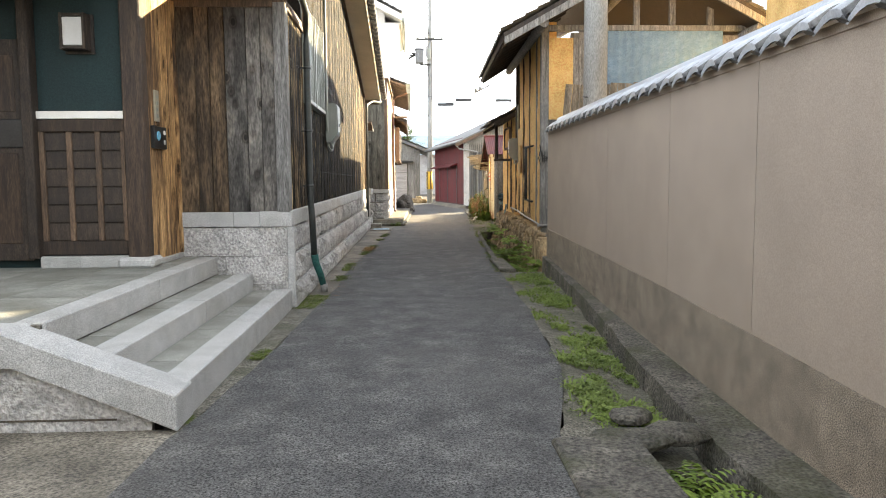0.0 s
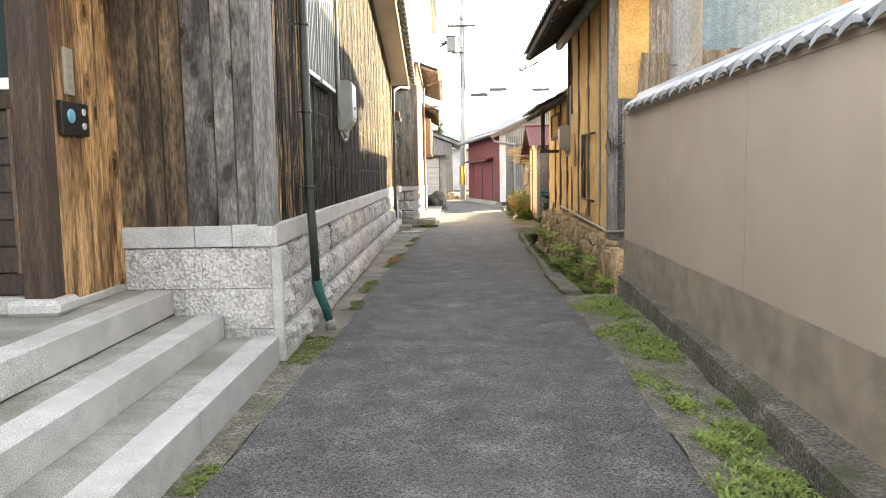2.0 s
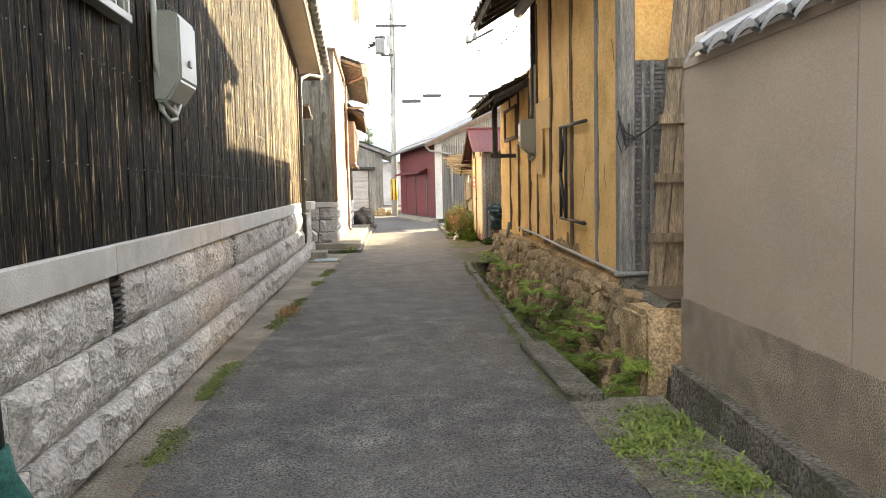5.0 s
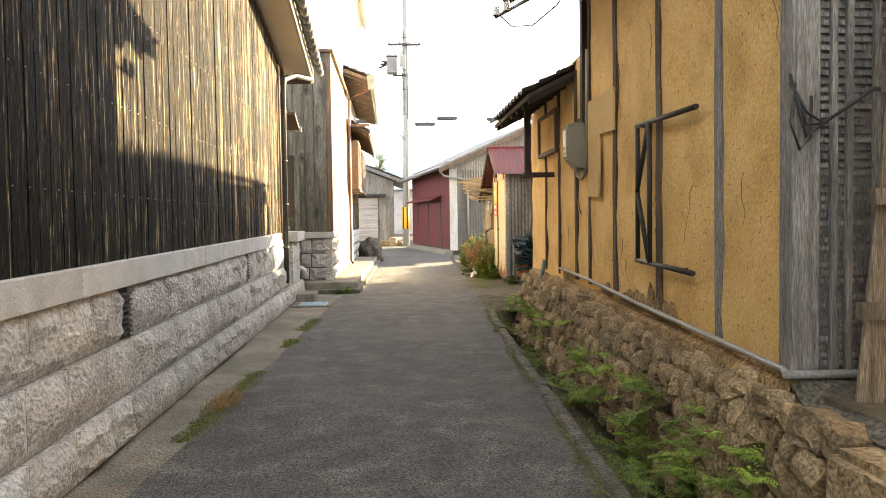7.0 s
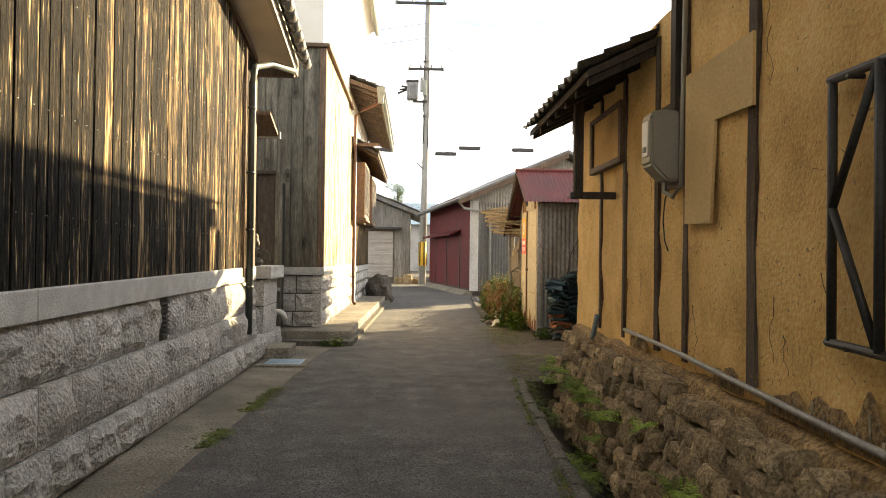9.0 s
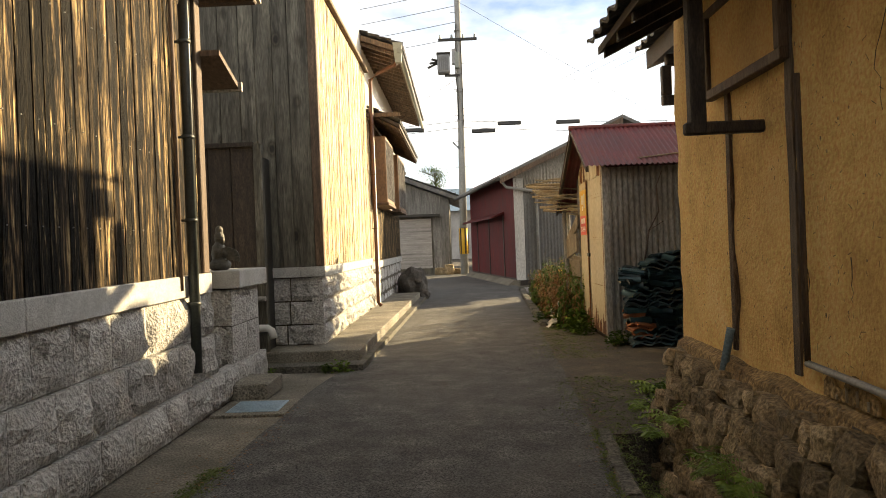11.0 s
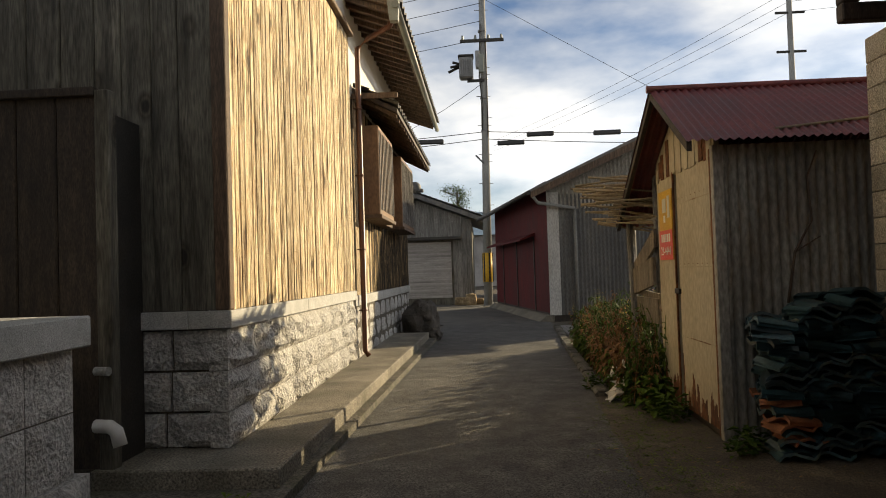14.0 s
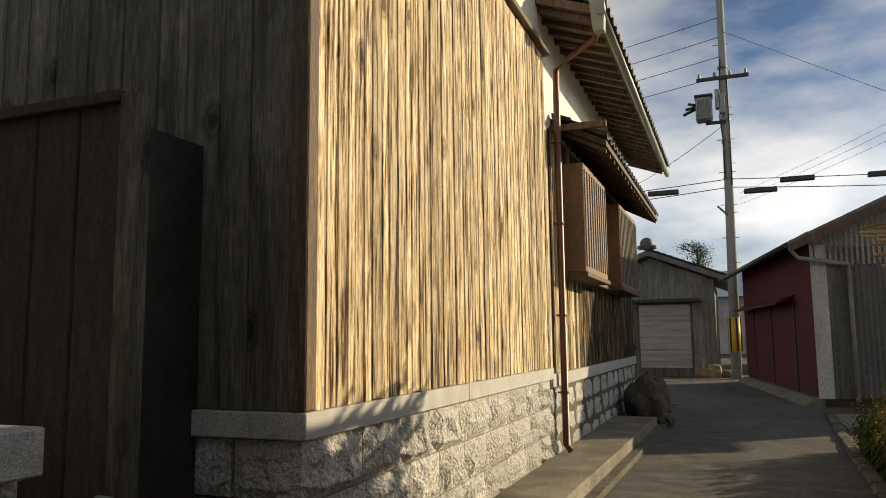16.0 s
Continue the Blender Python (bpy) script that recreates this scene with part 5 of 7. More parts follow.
for y0, y1, x1 in ((29.25, 30.95, -0.80), (31.05, 31.95, -0.98), (32.4, 34.6, -0.80)):
    bx = part("shutter_box", boxed(-1.13, y0, 2.34, x1, y1, 3.72, bevel=0.012), ORANGE_BOX, h2, "warm brown shutter box with a barred front")
    part("trim", boxed(-1.13, y0 - 0.03, 2.28, x1 + 0.03, y1 + 0.03, 2.34, bevel=0.006), BROWN_WOOD, bx)
    n = int((y1 - y0) / 0.16)
    for i in range(n):
        yy = y0 + 0.06 + i * (y1 - y0 - 0.12) / max(1, n - 1)
        part("bar", boxed(x1 - 0.001, yy - 0.02, 2.42, x1 + 0.014, yy + 0.02, 3.64), GREY_WOOD, bx)
bd = solid("boulder", (lambda b: (bmesh.ops.create_icosphere(b, subdivisions=4, radius=1), [setattr(v, "co", Vector((v.co.x * 0.42, v.co.y * 0.55, v.co.z * 0.5)) * (1 + 0.22 * noise.noise(v.co * 1.6) + 0.07 * noise.noise(v.co * 6)) + Vector((-0.62, 34.0, 0.33))) for v in b.verts], b)[2])(bmesh.new()), BOULDER, "dark rounded boulder beside the house ledge", "rock")
sb = solid("stone", (lambda b: (bmesh.ops.create_icosphere(b, subdivisions=3, radius=1), [setattr(v, "co", Vector((v.co.x * 0.17, v.co.y * 0.2, v.co.z * 0.15)) * (1 + 0.25 * noise.noise(v.co * 2)) + Vector((-0.33, 33.55, 0.10))) for v in b.verts], b)[2])(bmesh.new()), BOULDER, "small dark stone beside the boulder", "rock")

# ---- mud-walled barn ----
barn = thing("barn", "old ochre mud-walled barn with bare posts on rubble", "barn")


def bx_(y):
    return float(np.interp(y, [9.0, 11.36, 14.0, 16.2, 19.9], [2.08, 2.13, 2.24, 2.38, 2.43]))


def barn_quad(bm, y0, y1, z0, z1, out, thick):
    prism(bm, [(bx_(y0) - out, y0, z0), (bx_(y1) - out, y1, z0), (bx_(y1) - out, y1, z1), (bx_(y0) - out, y0, z1)], (thick, 0, 0))


bm = bmesh.new()
n, m = 34, 18
grid = []
for i in range(n + 1):
    y = 11.46 + (16.2 - 11.46) * i / n
    grid.append([bm.verts.new((bx_(y) + 0.03 * noise.noise(Vector((y * 2.2, j * 0.45, 0))) , y, 0.60 + (4.35 - 0.60) * j / m)) for j in range(m + 1)])
n2 = 20
for a, b in zip(grid, grid[1:]):
    for j in range(m):
        f = bm.faces.new((a[j], a[j + 1], b[j + 1], b[j]))
        f.smooth = True
mudwall = part("wall", bm, MUD, barn, "ochre mud plaster, cracked and straw-flecked")
bm = bmesh.new()
grid = []
for i in range(n2 + 1):
    y = 16.2 + (19.90 - 16.2) * i / n2
    grid.append([bm.verts.new((bx_(y) + 0.03 * noise.noise(Vector((y * 2.2, j * 0.45, 5))), y, 0.50 + (3.35 - 0.50) * j / m)) for j in range(m + 1)])
for a, b in zip(grid, grid[1:]):
    for j in range(m):
        f = bm.faces.new((a[j], a[j + 1], b[j + 1], b[j]))
        f.smooth = True
part("wall", bm, MUD, barn)
bm = bmesh.new()
barn_quad(bm, 11.5, 14.0, 0.4, 4.3, -0.04, 0.2)
barn_quad(bm, 14.0, 16.2, 0.4, 4.3, -0.04, 0.2)
barn_quad(bm, 16.2, 19.86, 0.4, 3.3, -0.04, 0.2)
part("wall_core", bm, MUD, barn)
bm = bmesh.new()
box(bm, 2.45, 19.78, 0.45, 5.8, 19.92, 3.4)
for k in range(9):
    v = 0.45 + k * 0.32
    bmesh.ops.create_icosphere(bm, subdivisions=2, radius=0.09, matrix=Matrix.Translation((2.47, 19.84, v)) @ Matrix.Diagonal((0.5, 0.9, 1.9, 1)))
part("end_wall", bm, MUD, barn)
# bare posts standing a little proud of the plaster
for y, w, z0, z1, mt in ((12.355, 0.09, 0.64, 4.2, GREY_WOOD), (13.525, 0.09, 0.64, 4.2, POST_WOOD), (14.91, 0.10, 0.70, 4.2, POST_WOOD), (16.13, 0.08, 0.66, 4.2, POST_WOOD),
                         (16.80, 0.09, 0.66, 3.2, POST_WOOD), (17.78, 0.075, 0.66, 3.1, POST_WOOD), (18.70, 0.06, 0.66, 3.1, POST_WOOD)):
    bm = bmesh.new()
    pts = [(bx_(y) - 0.006 + rnd.uniform(-0.004, 0.004), y + rnd.uniform(-0.008, 0.008), z0 + (z1 - z0) * k / 7) for k in range(8)]
    rows = [[bm.verts.new((p[0] + dx, p[1] + dy, p[2])) for dx, dy in ((-0.016, -w / 2), (-0.016, w / 2), (0.05, w / 2), (0.05, -w / 2))] for p in pts]
    for a, b in zip(rows, rows[1:]):
        for s in range(4):
            bm.faces.new((a[s], a[(s + 1) % 4], b[(s + 1) % 4], b[s]))
    bm.faces.new(rows[0][::-1]), bm.faces.new(rows[-1])
    part("post", bm, mt, barn)
part("corner_post", boxed(2.07, 11.33, 0.60, 2.21, 11.47, 4.25, bevel=0.012), GREY_WOOD, barn)
# straw flecks and cracks standing out of the plaster
bm = bmesh.new()
rs = random.Random(8)
for k in range(900):
    y, z = rs.uniform(11.5, 19.7), rs.uniform(0.75, 3.2)
    a, ln = rs.uniform(-1.6, 1.6), rs.uniform(0.006, 0.022)
    c = Vector((bx_(y) - 0.024, y, z))
    d = Vector((0, math.cos(a), math.sin(a))) * ln
    q = Vector((0, -math.sin(a), math.cos(a))) * 0.0022
    bm.faces.new([bm.verts.new(c + u) for u in (-d - q, d - q, d + q, -d + q)])
tagged(part("straw", bm, DRY, barn), kind="stuff")
bm = bmesh.new()
for k in range(16):
    y, z = rs.uniform(11.7, 18.8), rs.uniform(1.0, 3.0)
    p = Vector((bx_(y) - 0.023, y, z))
    pts = [p]
    for s in range(rs.randint(4, 9)):
        p = p + Vector((0, rs.uniform(-0.05, 0.05), -rs.uniform(0.03, 0.08)))
        pts.append(p.copy())
    tube(bm, pts, 0.0026, 4, 0.001)
tagged(part("crack", bm, DARK_WOOD, barn), kind="stuff")
bm = bmesh.new()
for k in range(520):
    y, z = rs.uniform(11.5, 19.7), 0.72 + 2.6 * rs.random() ** 1.6
    c = Vector((bx_(y) - 0.026, y, z))
    w, h = rs.uniform(0.003, 0.012), rs.uniform(0.004, 0.016)
    bm.faces.new([bm.verts.new(c + Vector((0, w * math.cos(q) * rs.uniform(0.6, 1), h * math.sin(q) * rs.uniform(0.6, 1)))) for q in [k2 * math.pi / 3 for k2 in range(6)]])
tagged(part("pit", bm, MUD_LEDGE, barn), kind="stuff")
for y0, y1, tall in ((13.0, 14.7, 0.20), (15.0, 15.5, 0.16), (17.0, 17.5, 0.12)):
    bm = bmesh.new()
    n3 = int((y1 - y0) / 0.03)
    tops = [max(0.01, tall * (0.55 + 0.9 * noise.noise(Vector((i * 0.23, y0, 3)))) * math.sin(math.pi * (i + 0.5) / (n3 + 1)) ** 0.5) for i in range(n3 + 1)]
    for i in range(n3):
        a, b = y0 + i * 0.03, y0 + (i + 1) * 0.03
        prism(bm, [(bx_(a) - 0.034, a, 0.62), (bx_(b) - 0.034, b, 0.62), (bx_(b) - 0.030, b, 0.66 + tops[i + 1]), (bx_(a) - 0.030, a, 0.66 + tops[i])], (0.012, 0, 0))
    bare = part("bare_patch", bm, MUD_LEDGE, barn, "crumbled plaster with lath showing")
    for i in range(2, n3 - 2, 3):
        y = y0 + i * 0.03
        part("lath", tubed([(bx_(y) - 0.042, y, 0.63), (bx_(y) - 0.040, y + rs.uniform(-0.01, 0.01), 0.64 + tops[i] * rs.uniform(0.6, 1.0))], 0.006, 5), BAMBOO, bare)
# patch boards, lattice frame, louvre panel
bm = bmesh.new()
prism(bm, [(bx_(14.85) - 0.045, 14.85, 2.25), (bx_(14.85) - 0.045, 14.85, 2.66), (bx_(16.06) - 0.045, 16.06, 2.70), (bx_(16.06) - 0.045, 16.06, 1.65), (bx_(15.53) - 0.045, 15.53, 1.63), (bx_(15.45) - 0.045, 15.45, 2.28)], (0.02, 0, 0))
part("patch_panel", bm, PLY, barn, "thin tan board patch")
fr = thing("steel_frame", "rusty angle-iron frame fixed to the mud wall", "frame")
XF = bx_(13.3) - 0.06
for a, b in (((XF - 0.03, 12.60, 2.13), (XF + 0.03, 13.97, 2.17)), ((XF - 0.03, 12.66, 1.03), (XF + 0.03, 13.98, 1.05)), ((XF + 0.03, 13.95, 2.17), (XF + 0.03, 13.95, 1.05)), ((XF, 13.58, 2.16), (XF, 13.58, 1.05)), ((XF + 0.02, 13.93, 1.62), (XF, 13.60, 2.14)), ((XF + 0.02, 13.93, 1.62), (XF, 13.60, 1.07))):
    part("bar", tubed([a, b], 0.02, 6), DARK_STEEL, fr)
for y in (12.9, 13.8):
    for z in (1.04, 2.15):
        part("fixing", tubed([(XF, y, z), (XF + 0.1, y, z)], 0.012, 6), DARK_STEEL, fr)
part("sill_pipe", tubed([(2.02, 11.30, 0.635), (bx_(11.4) - 0.06, 11.42, 0.637), (bx_(14) - 0.05, 14.0, 0.68), (bx_(16.2) - 0.05, 16.2, 0.72), (bx_(17.6) - 0.05, 17.60, 0.75)], 0.019, 8), PVC, barn)
part("sill_pipe", tubed([(2.02, 11.30, 0.635), (2.6, 11.28, 0.635)], 0.022, 8), PVC, barn)
part("riser_pipe", tubed([(bx_(17.6) - 0.05, 17.60, 0.74), (bx_(17.6) - 0.045, 17.62, 2.2)], 0.016, 8), BROWN_WOOD, barn)
part("drain_hose", tubed([(2.37, 18.70, 0.80), (2.33, 18.76, 0.5), (2.22, 18.95, 0.15), (2.16, 19.1, -0.25)], 0.028, 8), HOSE, barn)
wf = part("shutter_panel", boxed(bx_(18.3) - 0.05, 17.82, 2.36, bx_(18.3) + 0.02, 18.86, 2.86), MUD, barn)
for a in ((17.75, 2.31, 18.95, 2.37), (17.75, 2.85, 18.95, 2.90), (17.75, 2.37, 17.82, 2.85), (18.86, 2.37, 18.95, 2.85)):
    part("frame", boxed(bx_(18.3) - 0.08, a[0], a[1], bx_(18.3) - 0.01, a[2], a[3], bevel=0.005), BROWN_WOOD, wf)
br = thing("eave_bracket", "dark timber post and rail carrying the eave", "bracket")
part("post", boxed(1.99, 18.14, 1.99, 2.08, 18.23, 2.98, bevel=0.01), DARK_WOOD, br)
part("rail", boxed(1.96, 18.15, 1.99, 2.43, 18.22, 2.06, bevel=0.01), DARK_WOOD, br)
mb = meter_box("electric_meter", 2.36, 16.22, 16.45, 1.97, 2.50, 0.23, CREAM_PLASTIC, "beige electric meter box with a pale window strip", [(2.27, 16.34, 1.98), (2.27, 16.33, 1.90), (2.30, 16.24, 1.86), (2.33, 16.14, 1.93), (2.335, 16.10, 3.3)], s=-1)
part("window", boxed(2.121, 16.27, 2.16, 2.129, 16.40, 2.42, bevel=0.001), WHITE_PLASTIC, mb)
part("mount_board", boxed(2.335, 16.10, 1.93, 2.362, 16.60, 2.58), BROWN_WOOD, mb)
part("loop_wire", tubed([(2.345, 16.42, 1.95), (2.335, 16.50, 1.86), (2.335, 16.54, 1.70), (2.335, 16.50, 1.54), (2.34, 16.43, 1.46)], 0.006, 5), BLACK, mb)
# roofs
bm = bmesh.new()
prism(bm, [(1.33, 10.60, 3.86), (1.30, 10.60, 3.93), (3.80, 10.60, 5.34), (6.4, 10.60, 3.93), (6.37, 10.60, 3.86), (3.80, 10.60, 5.24)], (0.14, 5.85, 0))
broof = part("roof", bm, DARK_WOOD, barn, "tiled gable roof on dark rafters")
bm = bmesh.new()
tile_roof(bm, (3.80, 10.55, 5.36), (0.024, 1, 0), (-2.5, 0, -1.41), 5.95, 2.9)
tile_roof(bm, (3.80, 10.55, 5.36), (0.024, 1, 0), (2.5, 0, -1.41), 5.95, 2.9)
part("roof_tiles", bm, OLD_TILE, broof)
bm = bmesh.new()
prism(bm, [(1.32, 10.58, 3.74), (1.32, 10.58, 3.86), (3.8, 10.58, 5.25), (3.8, 10.58, 5.10)], (0, 0.05, 0))
prism(bm, [(6.38, 10.58, 3.74), (6.38, 10.58, 3.86), (3.8, 10.58, 5.25), (3.8, 10.58, 5.10)], (0, 0.05, 0))
part("bargeboard", bm, GREY_WOOD, broof)
for i in range(12):
    y = 10.8 + i * 0.48
    part("rafter", (lambda b: (prism(b, [(1.36 + i * 0.01, y, 3.80), (1.36 + i * 0.01, y, 3.87), (2.6, y, 4.57), (2.6, y, 4.50)], (0, 0.07, 0)), b)[1])(bmesh.new()), DARK_WOOD, broof)
for x, z in ((2.0, 4.12), (3.8, 5.05), (5.75, 4.05)):
    part("purlin", tubed([(x, 10.65, z), (x + 0.13, 16.3, z)], 0.085, 10), GREY_WOOD, broof)
# front gable: plaster strip, bare lath, blue sheet, open top
bm = bmesh.new()
box(bm, 2.21, 11.42, 0.55, 6.2, 11.5, 3.0)
box(bm, 2.62, 11.42, 3.0, 3.3, 11.5, 4.1)
box(bm, 5.4, 11.42, 3.0, 6.2, 11.5, 4.05)
part("gable_wall", bm, GREY_WOOD, barn)
part("gable_plaster", boxed(2.21, 11.40, 2.55, 2.66, 11.44, 4.0), MUD, barn)
bm = bmesh.new()
corrugated(bm, (3.28, 11.38, 2.0), (1, 0, 0), (0, 0, 1), 2.1, 2.12, pitch=0.15, depth=0.008)
part("blue_sheet", bm, BLUE_SHEET, barn, "blue-grey embossed sheet cladding")
part("tie_beam", boxed(2.2, 11.36, 4.12, 6.1, 11.48, 4.22, bevel=0.01), GREY_WOOD, barn)
for x in (3.75, 4.4, 5.1):
    part("stud", boxed(x, 11.38, 4.22, x + 0.11, 11.46, 4.9 - abs(x - 3.8) * 0.25, bevel=0.008), GREY_WOOD, barn)
part("back_gable", boxed(2.3, 16.2, 2.5, 6.2, 16.3, 4.3), DARK_WOOD, barn)
lath = part("lath_panel", boxed(2.21, 11.405, 0.62, 2.62, 11.425, 2.55), GREY_WOOD, barn, "bare grey lath with crumbling mud")
for k in range(46):
    z = 0.66 + k * 0.041
    part("lath", boxed(2.22, 11.385 + rnd.uniform(-0.006, 0.004), z, 2.60 - rnd.choice((0, 0, 0.06, 0.14)), 11.405, z + 0.022), GREY_WOOD, lath)
for x in (2.28, 2.36, 2.50):
    part("stud", boxed(x, 11.36, 0.62, x + 0.035, 11.39, 2.55, bevel=0.004), GREY_WOOD, lath)
# rubble footing leaning back from the ditch
foot = part("footing", (lambda b: (prism(b, [(1.86, 10.30, -0.5), (2.02, 19.7, -0.5), (2.40, 19.7, 0.55), (2.12, 10.30, 0.55)], (0.5, 0, 0)), b)[1])(bmesh.new()), MORTAR, barn)
stones = [stone_mesh("rubble_stone", 50 + i, RUBBLE) for i in range(9)]
rs = random.Random(21)
for row in range(6):
    z = -0.38 + row * 0.145
    y = 10.70 + rs.uniform(0, 0.15)
    while y < 19.65:
        w = rs.uniform(0.13, 0.32)
        t = (z + 0.5) / 1.05
        x = 1.83 + (y - 9.42) * 0.0185 + t * (bx_(y) - 0.05 - 1.83 - (y - 9.42) * 0.0185)
        piece("rubble_stone", rs.choice(stones), foot, scaled(x + 0.02 + rs.uniform(-0.025, 0.025), y + w / 2, z + 0.1 + rs.uniform(-0.025, 0.025), 0.23, w * 0.97, rs.uniform(0.13, 0.185), rz=rs.uniform(-14, 14), rx=rs.uniform(-25, 25), ry=12))
        y += w * 0.95
def cut_block(name, x0, y0, z0, x1, y1, z1, seed, mat, label):
    """A big roughly squared footing stone with worn arrises."""
    bm = bmesh.new()
    box(bm, x0, y0, z0, x1, y1, z1)
    bmesh.ops.bevel(bm, geom=list(bm.edges), offset=0.04, segments=2, affect="EDGES")
    bmesh.ops.subdivide_edges(bm, edges=[e for e in bm.edges if e.calc_length() > 0.15], cuts=3, use_grid_fill=True)
    for v in bm.verts:
        v.co += noise.noise_vector(v.co * 5 + Vector((seed, 0, 0))) * 0.028
    return part(name, bm, mat, foot, label)


cut_block("corner_block", 1.86, 10.18, -0.42, 2.45, 10.72, 0.48, 3, RUBBLE, "big pale squared footing stone")
for k in range(12):
    piece("rubble_stone", rs.choice(stones), foot, scaled(2.34 + rs.uniform(-0.05, 0.25), 19.66 + rs.uniform(-0.12, 0.12), -0.02 + 0.045 * k + rs.uniform(-0.02, 0.02), rs.uniform(0.14, 0.24), rs.uniform(0.12, 0.24), rs.uniform(0.1, 0.18), rz=rs.uniform(0, 360), rx=rs.uniform(-25, 25)))
for k0, k1, mt in ((5, 13, KERB), (12, 69, MUD_LEDGE)):
    bm = bmesh.new()
    rows = []
    for k in range(k0, k1):
        y = 9.5 + k * 0.152
        zt = (0.50 if y < 11.3 else 0.59) + 0.03 * noise.noise(Vector((y * 2, 0, 0)))
        rows.append([bm.verts.new((bx_(y) + dx + 0.03 * noise.noise(Vector((y * 3, dx, 2))), y, z)) for dx, z in (((-0.13, 0.36) if mt is MUD_LEDGE else (-0.03, 0.40)), ((-0.10, 0.46) if mt is MUD_LEDGE else (-0.05, 0.44)), (-0.07, zt - 0.02), (0.02, zt + 0.03), (0.45, zt + 0.03))])
    for a, b in zip(rows, rows[1:]):
        for i in range(4):
            bm.faces.new((a[i], a[i + 1], b[i + 1], b[i]))
    part("footing_top", bm, mt, barn)

# leaning board screen and bits at the barn front
scr = thing("board_screen", "leaning screen of weathered planks on cross rails", "fence")
plank = board_mesh("plank", PLANK)
for k in range(20):
    piece("plank", plank, scr, scaled(2.28 + k * 0.125, 11.06 - k * 0.03, 0.44 - 0.01 * (k % 3), 0.02, 0.123, 2.7, rz=-103, rx=-5))
for z, x0 in ((0.94, 2.20), (1.45, 2.26), (1.95, 2.31), (2.42, 2.37)):
    bm = bmesh.new()
    prism(bm, [(x0, 10.99, z), (x0, 11.04, z), (x0, 11.04, z + 0.075), (x0, 10.99, z + 0.075)], (2.3, -0.56, 0.02))
    part("rail", bm, PLANK, scr)
wire = thing("cable_bundle", "tangled black cables tied to the barn corner", "cable")
for k in range(3):
    part("cable", tubed([(2.05, 11.33, 2.05 + 0.02 * k), (2.1, 11.27, 1.9 - 0.06 * k), (2.2, 11.3, 1.85), (2.4, 11.22, 2.0), (3.0, 11.0, 1.93 - 0.03 * k), (4.2, 10.4, 1.98)], 0.009, 5), BLACK, wire)
part("cable", tubed([(2.06, 11.30, 2.04), (2.02, 11.27, 1.85), (2.06, 11.26, 1.72), (2.13, 11.28, 1.78), (2.14, 11.3, 1.98)], 0.008, 5), BLACK, wire)
gp = thing("utility_pole", "thick smooth grey concrete pole behind the wall", "pole")
part("shaft", tubed([(2.66, 9.75, -0.05), (2.66, 9.75, 11.0)], 0.20, 20, 0.15), POLE, gp)
part("step_bolt", tubed([(2.5, 9.6, 2.75), (2.42, 9.55, 2.75)], 0.012, 6), STEEL, gp)
wbx = thing("utility_box", "plain white box standing behind the wall", "box")
part("body", boxed(2.21, 9.75, -0.03, 2.52, 10.1, 2.50, bevel=0.015), WHITE_PLASTIC, wbx)

# ---- lower barn wing roof ----
bm = bmesh.new()
prism(bm, [(1.80, 16.82, 2.87), (1.80, 16.82, 2.93), (3.7, 16.82, 3.86), (3.7, 16.82, 3.79)], (0.0, 2.98, 0))
r2 = part("lean_to_roof", bm, DARK_WOOD, barn, "low tiled lean-to roof with broken eave tiles")
bm = bmesh.new()
tile_roof(bm, (3.7, 16.80, 3.88), (0, 1, 0), (-1.9, 0, -0.93), 3.0, 2.16)
part("roof_tiles", bm, OLD_TILE, r2)
for i in range(7):
    y = 16.86 + i * 0.46
    part("rafter", (lambda b: (prism(b, [(1.82, y, 2.81), (1.82, y, 2.875), (2.56, y, 3.24), (2.56, y, 3.17)], (0, 0.06, 0)), b)[1])(bmesh.new()), DARK_WOOD, r2)

# insulators and service cable under the barn eave
sv = thing("service_drop", "service cable with insulators at the barn eave", "cable")
part("arm", tubed([(1.62, 15.6, 3.72), (1.25, 15.75, 3.55)], 0.018, 6), STEEL, sv)
for k in range(2):
    bm = bmesh.new()
    bmesh.ops.create_cone(bm, cap_ends=True, segments=10, radius1=0.045, radius2=0.03, depth=0.09, matrix=Matrix.Translation((1.27 + 0.1 * k, 15.74 - 0.04 * k, 3.61 + 0.04 * k)))
    part("insulator", bm, WHITE_PLASTIC, sv)
part("cable", tubed([(1.27, 15.74, 3.6), (1.4, 15.6, 3.42), (1.6, 15.5, 3.40), (1.85, 15.45, 3.6), (1.95, 15.45, 3.75)], 0.008, 5), BLACK, sv)

# ---- outbuilding with shutter and block pillar ----
ob_ = thing("outbuilding", "outbuilding with a brown roller shutter and block pillar", "outbuilding")
pil = part("pillar", boxed(3.72, 23.42, -0.03, 3.98, 23.72, 3.1), MORTAR, ob_)
for k in range(16):
    part("block", boxed(3.705, 23.405, -0.02 + k * 0.195, 3.995, 23.735, 0.17 + k * 0.195, bevel=0.006), BLOCK, pil)
sh = part("shutter", boxed(4.02, 19.6, 0.0, 4.06, 23.42, 3.3), SHUTTER, ob_, "brown ribbed roller shutter")
for k in range(40):
    part("slat", boxed(3.995, 19.6, 0.08 + k * 0.08, 4.03, 23.42, 0.145 + k * 0.08, bevel=0.008), SHUTTER, sh)
part("shutter_foot", boxed(3.97, 19.6, 0.0, 4.06, 23.42, 0.07), CREAM_PLASTIC, sh)
